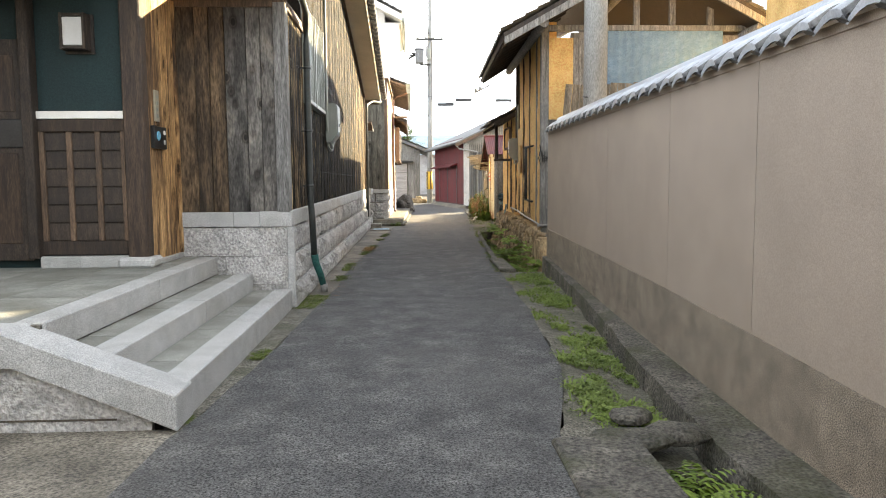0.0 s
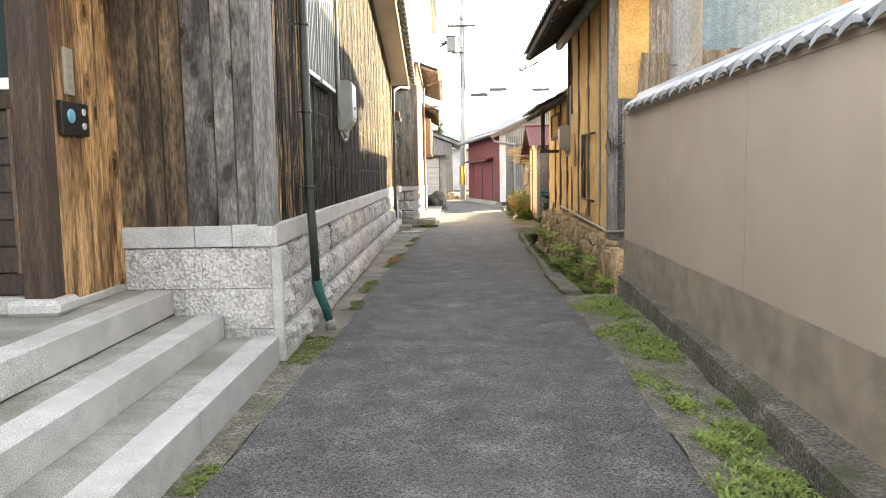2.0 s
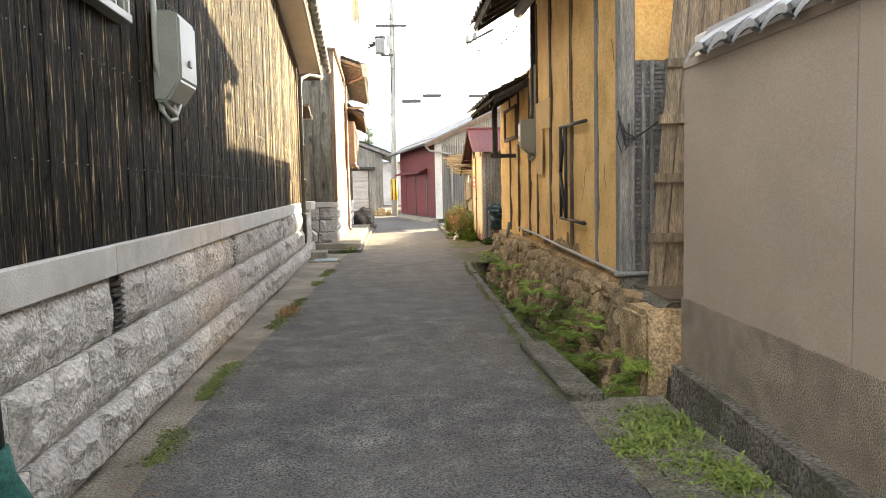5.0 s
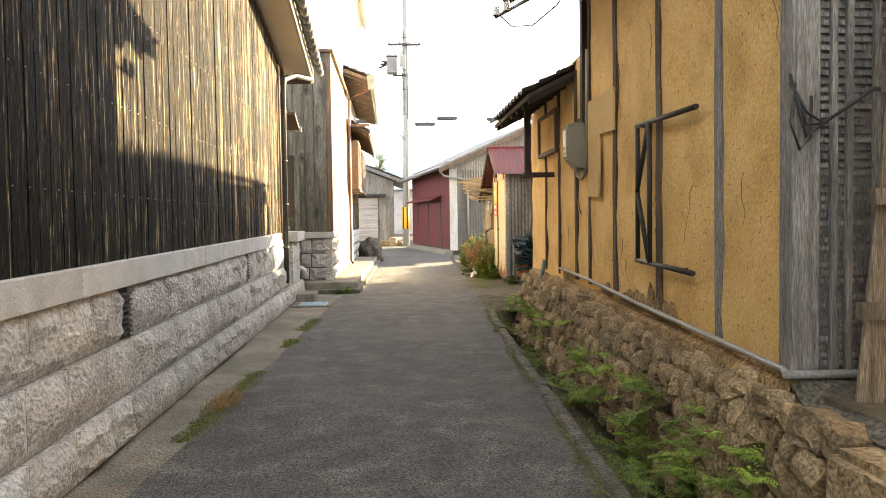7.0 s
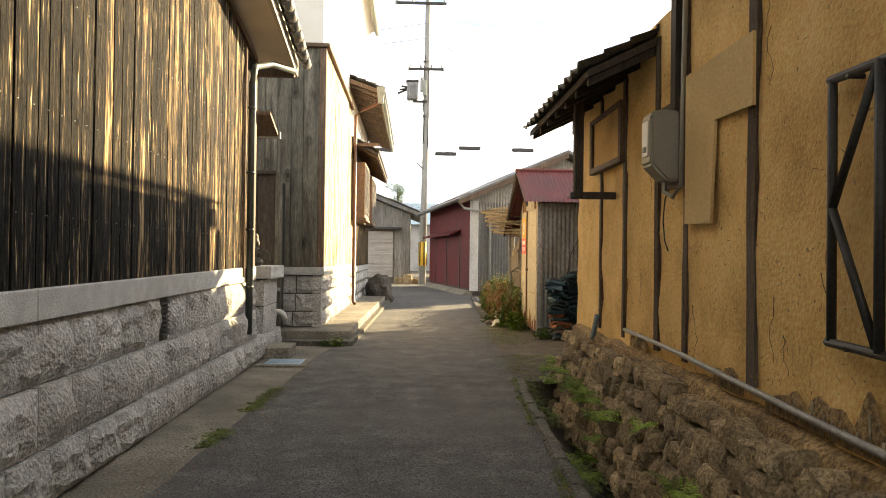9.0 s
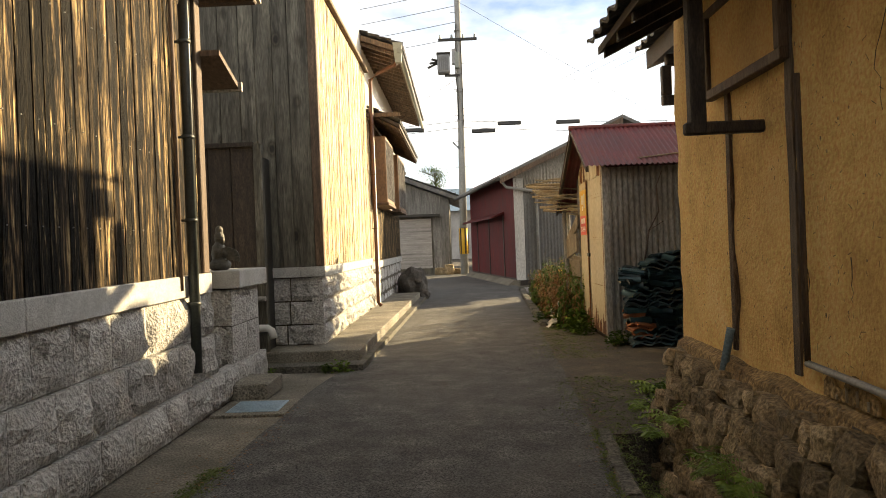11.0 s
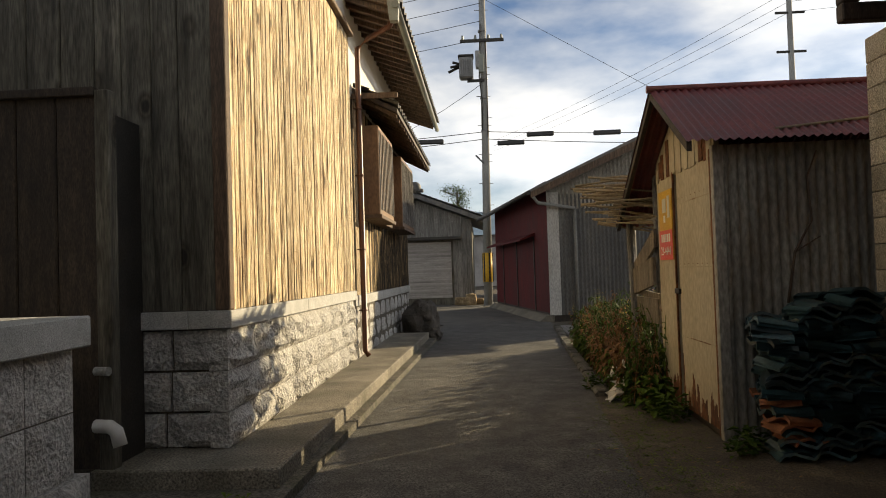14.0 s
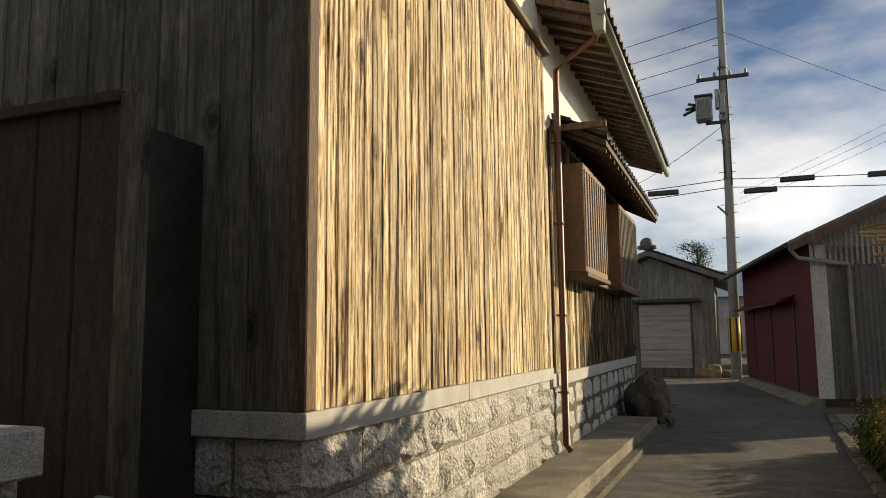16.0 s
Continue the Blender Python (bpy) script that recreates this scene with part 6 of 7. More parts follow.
part("wall", boxed(4.07, 19.5, 0.0, 8.0, 22.7, 3.84), BROWN_WOOD, ob_)
part("end_wall", boxed(4.07, 22.75, 0.0, 8.0, 23.42, 4.14), BROWN_WOOD, ob_)
part("lintel", boxed(3.99, 19.5, 3.28, 4.069, 22.7, 3.83), DARK_WOOD, ob_)
bm = bmesh.new()
prism(bm, [(2.95, 19.5, 3.40), (2.95, 19.5, 3.62), (6.0, 19.5, 4.77), (6.0, 19.5, 4.55)], (0, 3.25, 0))
rf = part("roof", bm, DARK_WOOD, ob_)
bm = bmesh.new()
tile_roof(bm, (6.0, 19.45, 4.79), (0, 1, 0), (-3.1, 0, -1.17), 3.35, 3.35)
part("roof_tiles", bm, DARK_TILE, rf)
for a in ((3.20, 23.0, 3.02, 4.0, 23.1, 3.14), (3.20, 23.0, 3.14, 3.32, 23.1, 3.5), (3.75, 23.0, 3.14, 3.85, 23.1, 3.6), (3.0, 22.1, 3.3, 4.0, 22.2, 3.42)):
    part("beam", boxed(*a, bevel=0.01), DARK_WOOD, rf)

# ---- shed ----
shed = thing("shed", "rusty corrugated tin shed with a red metal roof", "shed")
part("frame", boxed(2.68, 24.06, -0.03, 5.6, 26.0, 2.36), DARK_WOOD, shed)
bm = bmesh.new()
corrugated(bm, (2.70, 24.02, 0.02), (1, 0, 0), (0, 0, 1), 2.9, 2.36)
part("side_sheet", bm, TIN, shed, "dull grey corrugated sheet")
part("corner_trim", boxed(2.61, 23.99, 0.02, 2.70, 24.06, 2.38, bevel=0.006), TIN, shed)
d1 = part("door", boxed(2.625, 24.06, 0.08, 2.66, 25.18, 2.30, bevel=0.004), RUST_TIN, shed, "cream tin door streaked with rust")
for z in (0.75, 1.4, 2.0):
    part("seam", boxed(2.6215, 24.06, z, 2.626, 25.18, z + 0.01), RUST_TIN, d1)
part("hasp", boxed(2.60, 25.14, 1.15, 2.625, 25.30, 1.20, bevel=0.004), DARK_STEEL, d1)
part("jamb_sheet", boxed(2.625, 25.28, 0.08, 2.66, 25.98, 2.30, bevel=0.004), RUST_TIN, shed)
part("gap_post", boxed(2.65, 25.18, 0.0, 2.68, 25.28, 2.35), BLACK, shed)
bm = bmesh.new()
prism(bm, [(2.63, 24.0, 2.30), (2.63, 26.0, 2.30), (2.63, 26.0, 2.50), (2.63, 25.0, 2.98), (2.63, 24.0, 2.42)], (0.04, 0, 0))
gsh = part("gable_sheet", bm, RUST_TIN, shed)
rs = random.Random(31)
for k in range(17):
    y0 = 24.06 + k * 0.112
    zt = (2.47 + (y0 - 24.0) * 0.50) if y0 < 24.94 else (2.92 - (y0 + 0.1 - 25.0) * 0.50)
    part("sheet_strip", boxed(2.615 + 0.006 * (k % 2), y0, 2.31 + rs.uniform(-0.03, 0.02), 2.628, y0 + 0.106, zt, bevel=0.002), RUST if k in (1, 2, 12, 14, 15) else RUST_TIN, gsh)


def rust_fringe(parent, x, y0, y1, z0, tall, seed):
    """Rust creeping up a sheet from its lower edge in ragged tongues."""
    r = random.Random(seed)
    bm = bmesh.new()
    n = int((y1 - y0) / 0.016)
    for i in range(n):
        y = y0 + i * (y1 - y0) / n
        h = max(0.0, tall * (0.35 + 1.3 * noise.noise(Vector((y * 9, seed, 0)))) + r.uniform(-0.04, 0.05))
        if h > 0.02:
            prism(bm, [(x, y, z0), (x, y + 0.0162, z0), (x, y + 0.0162, z0 + h * r.uniform(0.85, 1)), (x, y, z0 + h)], (0.004, 0, 0))
    part("rust", bm, RUST, parent)


rust_fringe(d1, 2.6225, 24.09, 25.17, 0.085, 0.42, 3)
rust_fringe(shed, 2.6225, 25.29, 25.97, 0.085, 0.5, 7)
part("edge_strip", boxed(2.612, 24.05, 0.04, 2.63, 24.105, 2.36, bevel=0.003), RUST, shed)
part("edge_strip", boxed(2.612, 25.275, 0.06, 2.63, 25.30, 2.33, bevel=0.003), RUST, shed)
for z in (0.72, 1.4, 2.02):
    for k in range(8):
        part("nail", boxed(2.6215, 24.14 + k * 0.14, z + 0.03, 2.626, 24.147 + k * 0.14, z + 0.037), RUST, d1)
bm = bmesh.new()
corrugated(bm, (2.36, 25.0, 3.07), (1, 0, 0), (0, -1.2, -0.68), 3.6, 1.38, pitch=0.07, depth=0.012)
corrugated(bm, (2.36, 25.0, 3.075), (1, 0, 0), (0, 2.0, -1.15), 3.6, 2.35, pitch=0.07, depth=0.012)
sroof = part("roof", bm, RED_ROOF, shed, "faded red corrugated roof")
part("ridge_cap", tubed([(2.34, 25.0, 3.08), (5.96, 25.0, 3.08)], 0.035, 8), RED_ROOF, sroof)
for y1, z1 in ((23.83, 2.36), (27.0, 1.90)):
    b = bmesh.new()
    prism(b, [(2.37, 25.0, 2.98), (2.37, 25.0, 3.05), (2.37, y1, z1 + 0.03), (2.37, y1, z1 - 0.05)], (0.04, 0, 0))
    part("bargeboard", b, DARK_WOOD, sroof)
part("batten", tubed([(3.1, 23.95, 2.48), (5.5, 24.35, 2.74)], 0.014, 6), BAMBOO, sroof)
part("lean_post", tubed([(2.55, 26.9, 0.0), (2.50, 26.9, 1.95)], 0.04, 8), GREY_WOOD, shed)
part("back_post", tubed([(3.9, 26.9, 0.0), (3.9, 26.9, 1.95)], 0.04, 8), GREY_WOOD, shed)
sg = thing("sign", "yellow and red printed tin sign on the shed", "sign")
part("board", boxed(2.612, 25.34, 1.48, 2.622, 25.86, 2.18), YELLOW, sg)
part("lower_field", boxed(2.609, 25.34, 1.48, 2.612, 25.86, 1.78), RED_SIGN, sg)
for y0, y1, z0, z1 in ((25.42, 25.50, 1.90, 2.12), (25.60, 25.66, 1.86, 1.93), (25.56, 25.70, 1.96, 2.10)):
    part("mark", boxed(2.607, y0, z0, 2.612, y1, z1), INK, sg)


def lettering(text, size, m, mat, parent):
    cu = bpy.data.curves.new("text", "FONT")
    cu.body, cu.size, cu.align_x, cu.extrude = text, size, "CENTER", 0.001
    tmp = new("text", cu)
    me = bpy.data.meshes.new_from_object(tmp.evaluated_get(bpy.context.evaluated_depsgraph_get()))
    bpy.data.objects.remove(tmp)
    me.materials.append(mat)
    o = new("lettering", me)
    o.parent, o.matrix_basis = parent, m
    return o


face_left = Matrix(((0, 0, -1, 0), (-1, 0, 0, 0), (0, 1, 0, 0), (0, 0, 0, 1)))
lettering("23-4444", 0.12, Matrix.Translation((2.606, 25.60, 1.53)) @ face_left, INK, sg)
for k in range(5):
    part("mark", boxed(2.606, 25.42 + k * 0.075, 1.66, 2.609, 25.47 + k * 0.075, 1.74), INK, sg)


# stacks of spare roof tiles
def spare_tile(mat):
    bm = bmesh.new()
    prof = [(-0.14, 0.0), (-0.10, 0.03), (-0.03, 0.035), (0.04, 0.0), (0.10, -0.02), (0.14, 0.012)]
    rows = [[bm.verts.new((a, y, b + dz)) for a, b in prof] for y, dz in ((-0.14, 0), (0.14, 0.01), (0.14, -0.018), (-0.14, -0.022))]
    for a, b in zip(rows, rows[1:] + rows[:1]):
        for i in range(5):
            bm.faces.new((a[i], a[i + 1], b[i + 1], b[i]))
    return finish("tile", bm, mat)


teal, clay = spare_tile(TEAL_TILE), spare_tile(CLAY_TILE)
rs = random.Random(4)
for sx, sy, n in ((2.98, 23.55, 24), (3.28, 23.58, 27), (3.57, 23.60, 29), (3.08, 23.84, 25), (3.42, 23.86, 28)):
    stk = thing("tile_stack", "leaning stack of dark teal roof tiles", "tiles", "tile stacks at the shed")
    for k in range(n):
        piece("tile", clay if (sx < 3.2 and k in (3, 5, 6, 9)) else teal, stk, scaled(sx + rs.uniform(-0.04, 0.04) + 0.03 * math.sin(k * 0.5) - 0.004 * k, sy + rs.uniform(-0.03, 0.03), 0.03 + k * 0.041, 1, 1, 1, rz=rs.uniform(-22, 22) + 90 * (k // 6 % 2), rx=rs.uniform(-9, 9), ry=rs.uniform(-9, 9)))
branch = thing("dead_vine", "dry vine climbing the corrugated wall", "vine")
part("stem", tubed([(3.15, 23.98, 1.1), (3.22, 23.98, 1.5), (3.36, 23.98, 1.75), (3.34, 23.985, 2.1), (3.42, 23.985, 2.3)], 0.012, 5, 0.006), BROWN_WOOD, branch)
part("stem", tubed([(3.22, 23.98, 1.5), (3.42, 23.98, 1.62)], 0.006, 5, 0.004), BROWN_WOOD, branch)

# bamboo canes and planks stored beside the shed
cane = bmesh.new()
tube(cane, [(0, 0, 0), (0.9, 0, 0.012), (1.8, 0, 0.0)], 0.012, 6, 0.008)
cane = finish("cane", cane, BAMBOO)
rack = thing("bamboo_stack", "loose bamboo canes stored on a rough rack", "canes")
for k in range(100):
    layer = k % 5
    piece("cane", cane, rack, scaled(2.30 + rs.uniform(-0.24, 0.3) - 0.05 * layer, 26.15 + rs.uniform(0, 1.4), 1.97 + layer * 0.11 + rs.uniform(-0.05, 0.05), 1.15, rs.uniform(0.8, 1.3), rs.uniform(0.8, 1.3), rz=rs.gauss(4, 10), ry=rs.gauss(3, 4)))
for y in (26.2, 27.5):
    for x in (2.66, 3.6):
        part("post", tubed([(x, y, 0.0), (x, y, 2.5)], 0.035, 7), GREY_WOOD, rack)
for z in (1.93, 2.5):
    part("rail", tubed([(2.66, 26.1, z), (2.66, 27.7, z)], 0.03, 7), GREY_WOOD, rack)
    part("rail", tubed([(3.6, 26.1, z), (3.6, 27.7, z)], 0.03, 7), GREY_WOOD, rack)
for k, (z, a) in enumerate(((1.22, -10), (1.62, -26), (0.80, 0), (1.05, 3))):
    pk = thing("plank", "rough old plank leaning at the shed side", "plank", "planks beside the shed")
    part("board", (lambda b: (prism(b, [(2.56 + 0.02 * k, 26.02, z), (2.595 + 0.02 * k, 26.02, z), (2.595 + 0.02 * k, 26.02, z + (0.30, 0.2, 0.27, 0.07)[k]), (2.56 + 0.02 * k, 26.02, z + (0.30, 0.2, 0.27, 0.07)[k])], (-0.05, 0.95, math.tan(radians(a)) * 0.8)), b)[1])(bmesh.new()), PLANK, pk)

# ---- red barn ----
red = thing("barn", "dark red and corrugated metal barn under a low roof", "barn")
A, B_ = Vector((2.50, 38.3, 0)), Vector((1.22, 47.0, 0))
u = (B_ - A).normalized()
v = Vector((u.y, -u.x, 0))
bm = bmesh.new()
prism(bm, [A + Vector((0, 0, -0.03)) + u * 0.02 + v * 0.02, B_ + v * 0.02, B_ + v * 7.2, A + v * 7.2 + u * 0.02], (0, 0, 3.5))
part("body", bm, DARK_WOOD, red)
bm = bmesh.new()
corrugated(bm, A + Vector((0, 0, 0.22)), u, (0, 0, 1), (B_ - A).length, 3.6, pitch=0.1, depth=0.006)
part("red_front", bm, RED_TIN, red, "dark red sheet front with wide doors")
bm = bmesh.new()
corrugated(bm, A + Vector((0, 0, 0.15)) - u * 0.01, v, (0, 0, 1), 7.2, 3.3, pitch=0.11, depth=0.018)
part("grey_side", bm, DARK_TIN, red, "weathered grey corrugated side")
b = bmesh.new()
pts = [A + v * s + Vector((0, 0, z)) - u * 0.015 for s, z in ((0, 3.4), (7.2, 3.4), (7.2, 3.6), (3.6, 5.2), (0, 3.55))]
prism(b, pts, u * 0.05)
gbl = part("gable", b, TIN, red, "paler weathered sheet below the roof slope")
b = bmesh.new()
for k in range(64):
    s = 0.06 + k * 0.11
    zt = 3.5 + (s / 3.6 if s < 3.6 else (7.2 - s) / 3.6) * 1.65
    q = A + v * s - u * 0.035
    prism(b, [q + Vector((0, 0, 3.05 + 0.2 * noise.noise(Vector((k * 0.7, 0, 0))))), q + v * 0.05 + Vector((0, 0, 3.05)), q + v * 0.05 + Vector((0, 0, zt)), q + Vector((0, 0, zt))], u * 0.02)
tagged(part("rib", b, TIN, gbl), kind="stuff")
for s, w in ((0.0, 0.32),):
    b = bmesh.new()
    q = A + v * s - u * 0.035
    prism(b, [q + Vector((0, 0, 0.15)), q + v * w + Vector((0, 0, 0.15)), q + v * w + Vector((0, 0, 3.5)), q + Vector((0, 0, 3.5))], u * 0.02)
    part("corner_sheet", b, PALE_TIN, red)
b = bmesh.new()
over = 0.55
prism(b, [A - u * 0.6 - v * over + Vector((0, 0, 3.46)), A - u * 0.6 - v * over + Vector((0, 0, 3.54)), A - u * 0.6 + v * 3.6 + Vector((0, 0, 5.45)), A - u * 0.6 + v * 3.6 + Vector((0, 0, 5.33))], u * 10.1)
prism(b, [A - u * 0.6 + v * 7.7 + Vector((0, 0, 3.46)), A - u * 0.6 + v * 7.7 + Vector((0, 0, 3.54)), A - u * 0.6 + v * 3.6 + Vector((0, 0, 5.45)), A - u * 0.6 + v * 3.6 + Vector((0, 0, 5.33))], u * 10.1)
rr = part("roof", b, DARK_TILE, red)
b = bmesh.new()
prism(b, [A - u * 0.63 - v * over + Vector((0, 0, 3.30)), A - u * 0.63 - v * over + Vector((0, 0, 3.47)), A - u * 0.63 + v * 3.6 + Vector((0, 0, 5.36)), A - u * 0.63 + v * 3.6 + Vector((0, 0, 5.14))], u * 0.05)
part("bargeboard", b, BROWN_WOOD, rr)
part("gutter", tubed([A - u * 0.6 - v * 0.6 + Vector((0, 0, 3.45)), B_ + u * 0.7 - v * 0.6 + Vector((0, 0, 3.40))], 0.06, 8), DARK_STEEL, rr)
q = A + v * 0.75 - u * 0.1
part("downpipe", tubed([A - v * 0.5 - u * 0.4 + Vector((0, 0, 3.42)), A - v * 0.3 - u * 0.3 + Vector((0, 0, 3.2)), q + Vector((0, 0, 3.05)), q + Vector((0, 0, 2.9)), q + Vector((0, 0, 0.1))], 0.045, 8), PVC, red)
b = bmesh.new()
prism(b, [A + u * 1.6 + Vector((0, 0, 2.42)), A + u * 1.6 - v * 0.45 + Vector((0, 0, 2.26)), A + u * 1.6 - v * 0.45 + Vector((0, 0, 2.31)), A + u * 1.6 + Vector((0, 0, 2.5))], u * 6.6)
part("door_hood", b, RED_TIN, red)
for s in (1.7, 4.4, 7.0):
    b = bmesh.new()
    q = A + u * s - v * 0.03
    prism(b, [q + Vector((0, 0, 0.2)), q + u * 0.08 + Vector((0, 0, 0.2)), q + u * 0.08 + Vector((0, 0, 2.35)), q + Vector((0, 0, 2.35))], v * 0.03)
    part("door_stile", b, DARK_STEEL, red)
b = bmesh.new()
prism(b, [A - v * 0.35 + Vector((0, 0, -0.03)) - u * 0.1, A + v * 0.1 + Vector((0, 0, -0.03)) - u * 0.1, A + v * 0.1 + Vector((0, 0, 0.16)) - u * 0.1, A - v * 0.1 + Vector((0, 0, 0.16)) - u * 0.1], u * 9.0)
part("plinth", b, CONCRETE, red)

# ---- garage ----
gar = thing("garage", "small board-clad garage with a pale roller shutter", "garage")
part("body", boxed(-3.6, 50.1, -0.03, 0.25, 56.0, 3.5), SHADE_BOARD, gar)
b = bmesh.new()
prism(b, [(-3.6, 50.05, 0.0), (0.25, 50.05, 0.0), (0.25, 50.05, 3.62), (-2.1, 50.05, 4.55), (-3.6, 50.05, 3.95)], (0, 0.06, 0))
gw = part("front_wall", b, SHADE_BOARD, gar)
gb = board_mesh("board", GREY_WOOD)
x = -3.58
while x < 0.2:
    zt = 3.62 + (0.25 - (x + 0.1)) / 2.35 * 0.93 if x > -2.1 else 4.55 - (-2.1 - x) * 0.4
    z0 = 2.95 if x < -0.62 else 0.3
    piece("board", gb, gw, scaled(x + 0.1, 50.04, z0, 0.02, 0.19, zt - z0, rz=-90))
    x += 0.2
sh2 = part("shutter", boxed(-2.55, 50.0, 0.3, -0.66, 50.05, 2.72), PALE_SHUTTER, gar, "pale grey roller shutter, closed")
for k in range(26):
    part("slat", boxed(-2.55, 49.985, 0.32 + k * 0.092, -0.66, 50.005, 0.395 + k * 0.092, bevel=0.006), PALE_SHUTTER, sh2)
part("hood", boxed(-2.75, 49.55, 2.80, -0.20, 50.05, 2.92, bevel=0.01), DARK_STEEL, gar)
b = bmesh.new()
for s0, s1 in (((-2.1, 4.62), (0.95, 3.42)), ((-2.1, 4.62), (-4.2, 3.78))):
    prism(b, [(s0[0], 49.5, s0[1]), (s1[0], 49.5, s1[1]), (s1[0], 49.5, s1[1] + 0.2), (s0[0], 49.5, s0[1] + 0.2)], (0, 7, 0))
groof = part("roof", b, DARK_TILE, gar)
b = bmesh.new()
tile_roof(b, (-2.1, 49.45, 4.84), (0, 1, 0), (3.05, 0, -1.2), 7.1, 3.3)
part("roof_tiles", b, DARK_TILE, groof)
b = bmesh.new()
bmesh.ops.create_icosphere(b, subdivisions=3, radius=0.26, matrix=Matrix.Translation((-2.1, 49.5, 5.05)))
box(b, -2.45, 49.4, 4.85, -1.75, 49.7, 5.0, bevel=0.03)
part("ridge_ornament", b, DARK_TILE, groof)
for x0, y0, w, h in ((-0.3, 49.4, 0.5, 0.35), (0.15, 49.2, 0.45, 0.5), (0.5, 49.5, 0.4, 0.28)):
    gs = thing("garden_stone", "rough stone at the garage corner", "rock", "stones at the garage")
    piece("stone", stones[3], gs, scaled(x0, y0, h * 0.42, w, w, h))

# ---- utility pole and cables ----
pole = thing("utility_pole", "tall concrete pole with transformer and crossarms", "pole")
part("shaft", tubed([(0.87, 48.5, -0.05), (0.97, 48.5, 7.0), (1.02, 48.5, 15.5)], 0.185, 16, 0.12), POLE, pole)
b = bmesh.new()
tube(b, [(0.885, 48.5, 0.95), (0.895, 48.5, 2.15)], 0.20, 16)
guard = part("guard", b, YELLOW, pole, "yellow and black striped guard")
for k in range(5):
    a = math.pi * (0.9 + k * 0.36)
    part("stripe", boxed(0.89 + 0.2 * math.cos(a) - 0.03, 48.5 + 0.2 * math.sin(a) - 0.02, 0.96, 0.89 + 0.2 * math.cos(a) + 0.03, 48.5 + 0.2 * math.sin(a) + 0.02, 2.14), BLACK, guard)
for z, x0, x1 in ((10.85, 0.05, 1.85), (14.2, -0.65, 1.95)):
    arm = part("crossarm", boxed(x0, 48.3, z, x1, 48.4, z + 0.12), DARK_STEEL, pole)
    for k in range(4):
        xx = x0 + 0.1 + k * (x1 - x0 - 0.2) / 3
        b = bmesh.new()
        bmesh.ops.create_cone(b, cap_ends=True, segments=8, radius1=0.06, radius2=0.04, depth=0.18, matrix=Matrix.Translation((xx, 48.35, z + 0.2)))
        part("insulator", b, GREY_PLASTIC, arm)
tr = part("transformer", boxed(-0.02, 48.05, 9.32, 0.56, 48.6, 10.22, bevel=0.06), STEEL, pole)
for k in range(6):
    part("cooling_fin", boxed(0.02 + k * 0.09, 47.97, 9.45, 0.05 + k * 0.09, 48.06, 10.08, bevel=0.005), STEEL, tr)
part("lid", boxed(-0.05, 48.02, 10.2, 0.59, 48.63, 10.28, bevel=0.02), DARK_STEEL, tr)
part("switch_box", boxed(0.66, 48.15, 9.75, 0.84, 48.5, 10.45, bevel=0.02), STEEL, pole)
part("riser_cable", tubed([(0.86, 48.31, 7.2), (0.88, 48.30, 8.4), (0.80, 48.31, 9.4), (0.84, 48.32, 10.4), (0.9, 48.33, 11.6)], 0.03, 6), DARK_STEEL, pole)
part("riser_cable", tubed([(1.08, 48.34, 6.9), (1.10, 48.33, 9.0), (1.09, 48.35, 11.0)], 0.025, 6), DARK_STEEL, pole)
for k in range(9):
    part("step_bolt", tubed([(0.95 + 0.01 * k, 48.4, 3.2 + k * 0.9), (0.95 + (0.3 if k % 2 else -0.3), 48.38, 3.2 + k * 0.9)], 0.012, 5), STEEL, pole)
for z in (7.15, 8.5, 9.3, 11.3):
    part("band", tubed([(0.97, 48.5, z), (0.972, 48.5, z + 0.07)], 0.175, 14), STEEL, pole)
for k in range(3):
    part("bushing", tubed([(0.05, 48.15 + k * 0.15, 9.9), (-0.28 - k * 0.09, 48.1 + k * 0.12, 9.98 - k * 0.17)], 0.055, 8), DARK_STEEL, tr)
part("bracket", boxed(0.3, 48.3, 9.2, 1.0, 48.42, 9.3), DARK_STEEL, pole)
part("switch_box", boxed(0.78, 48.15, 9.55, 1.0, 48.32, 10.3, bevel=0.02), GREY_PLASTIC, pole)
part("lamp_arm", tubed([(0.9, 48.4, 5.8), (0.55, 48.3, 6.15)], 0.04, 8), STEEL, pole)
for k in range(9):
    z = 2.6 + k * 1.2
    part("step_bolt", tubed([(0.95 - 0.28, 48.45, z), (0.95 + 0.28, 48.45, z)], 0.014, 5), STEEL, pole)


def cable(a, b_, sag, r=0.012, label="thin black cable sagging between utility poles"):
    a, b_ = Vector(a), Vector(b_)
    pts = [a.lerp(b_, k / 14) - Vector((0, 0, sag * 4 * (k / 14) * (1 - k / 14))) for k in range(15)]
    c = thing("overhead_cable", label, "cable", "overhead cables")
    part("line", tubed(pts, r, 5), BLACK, c)
    return c


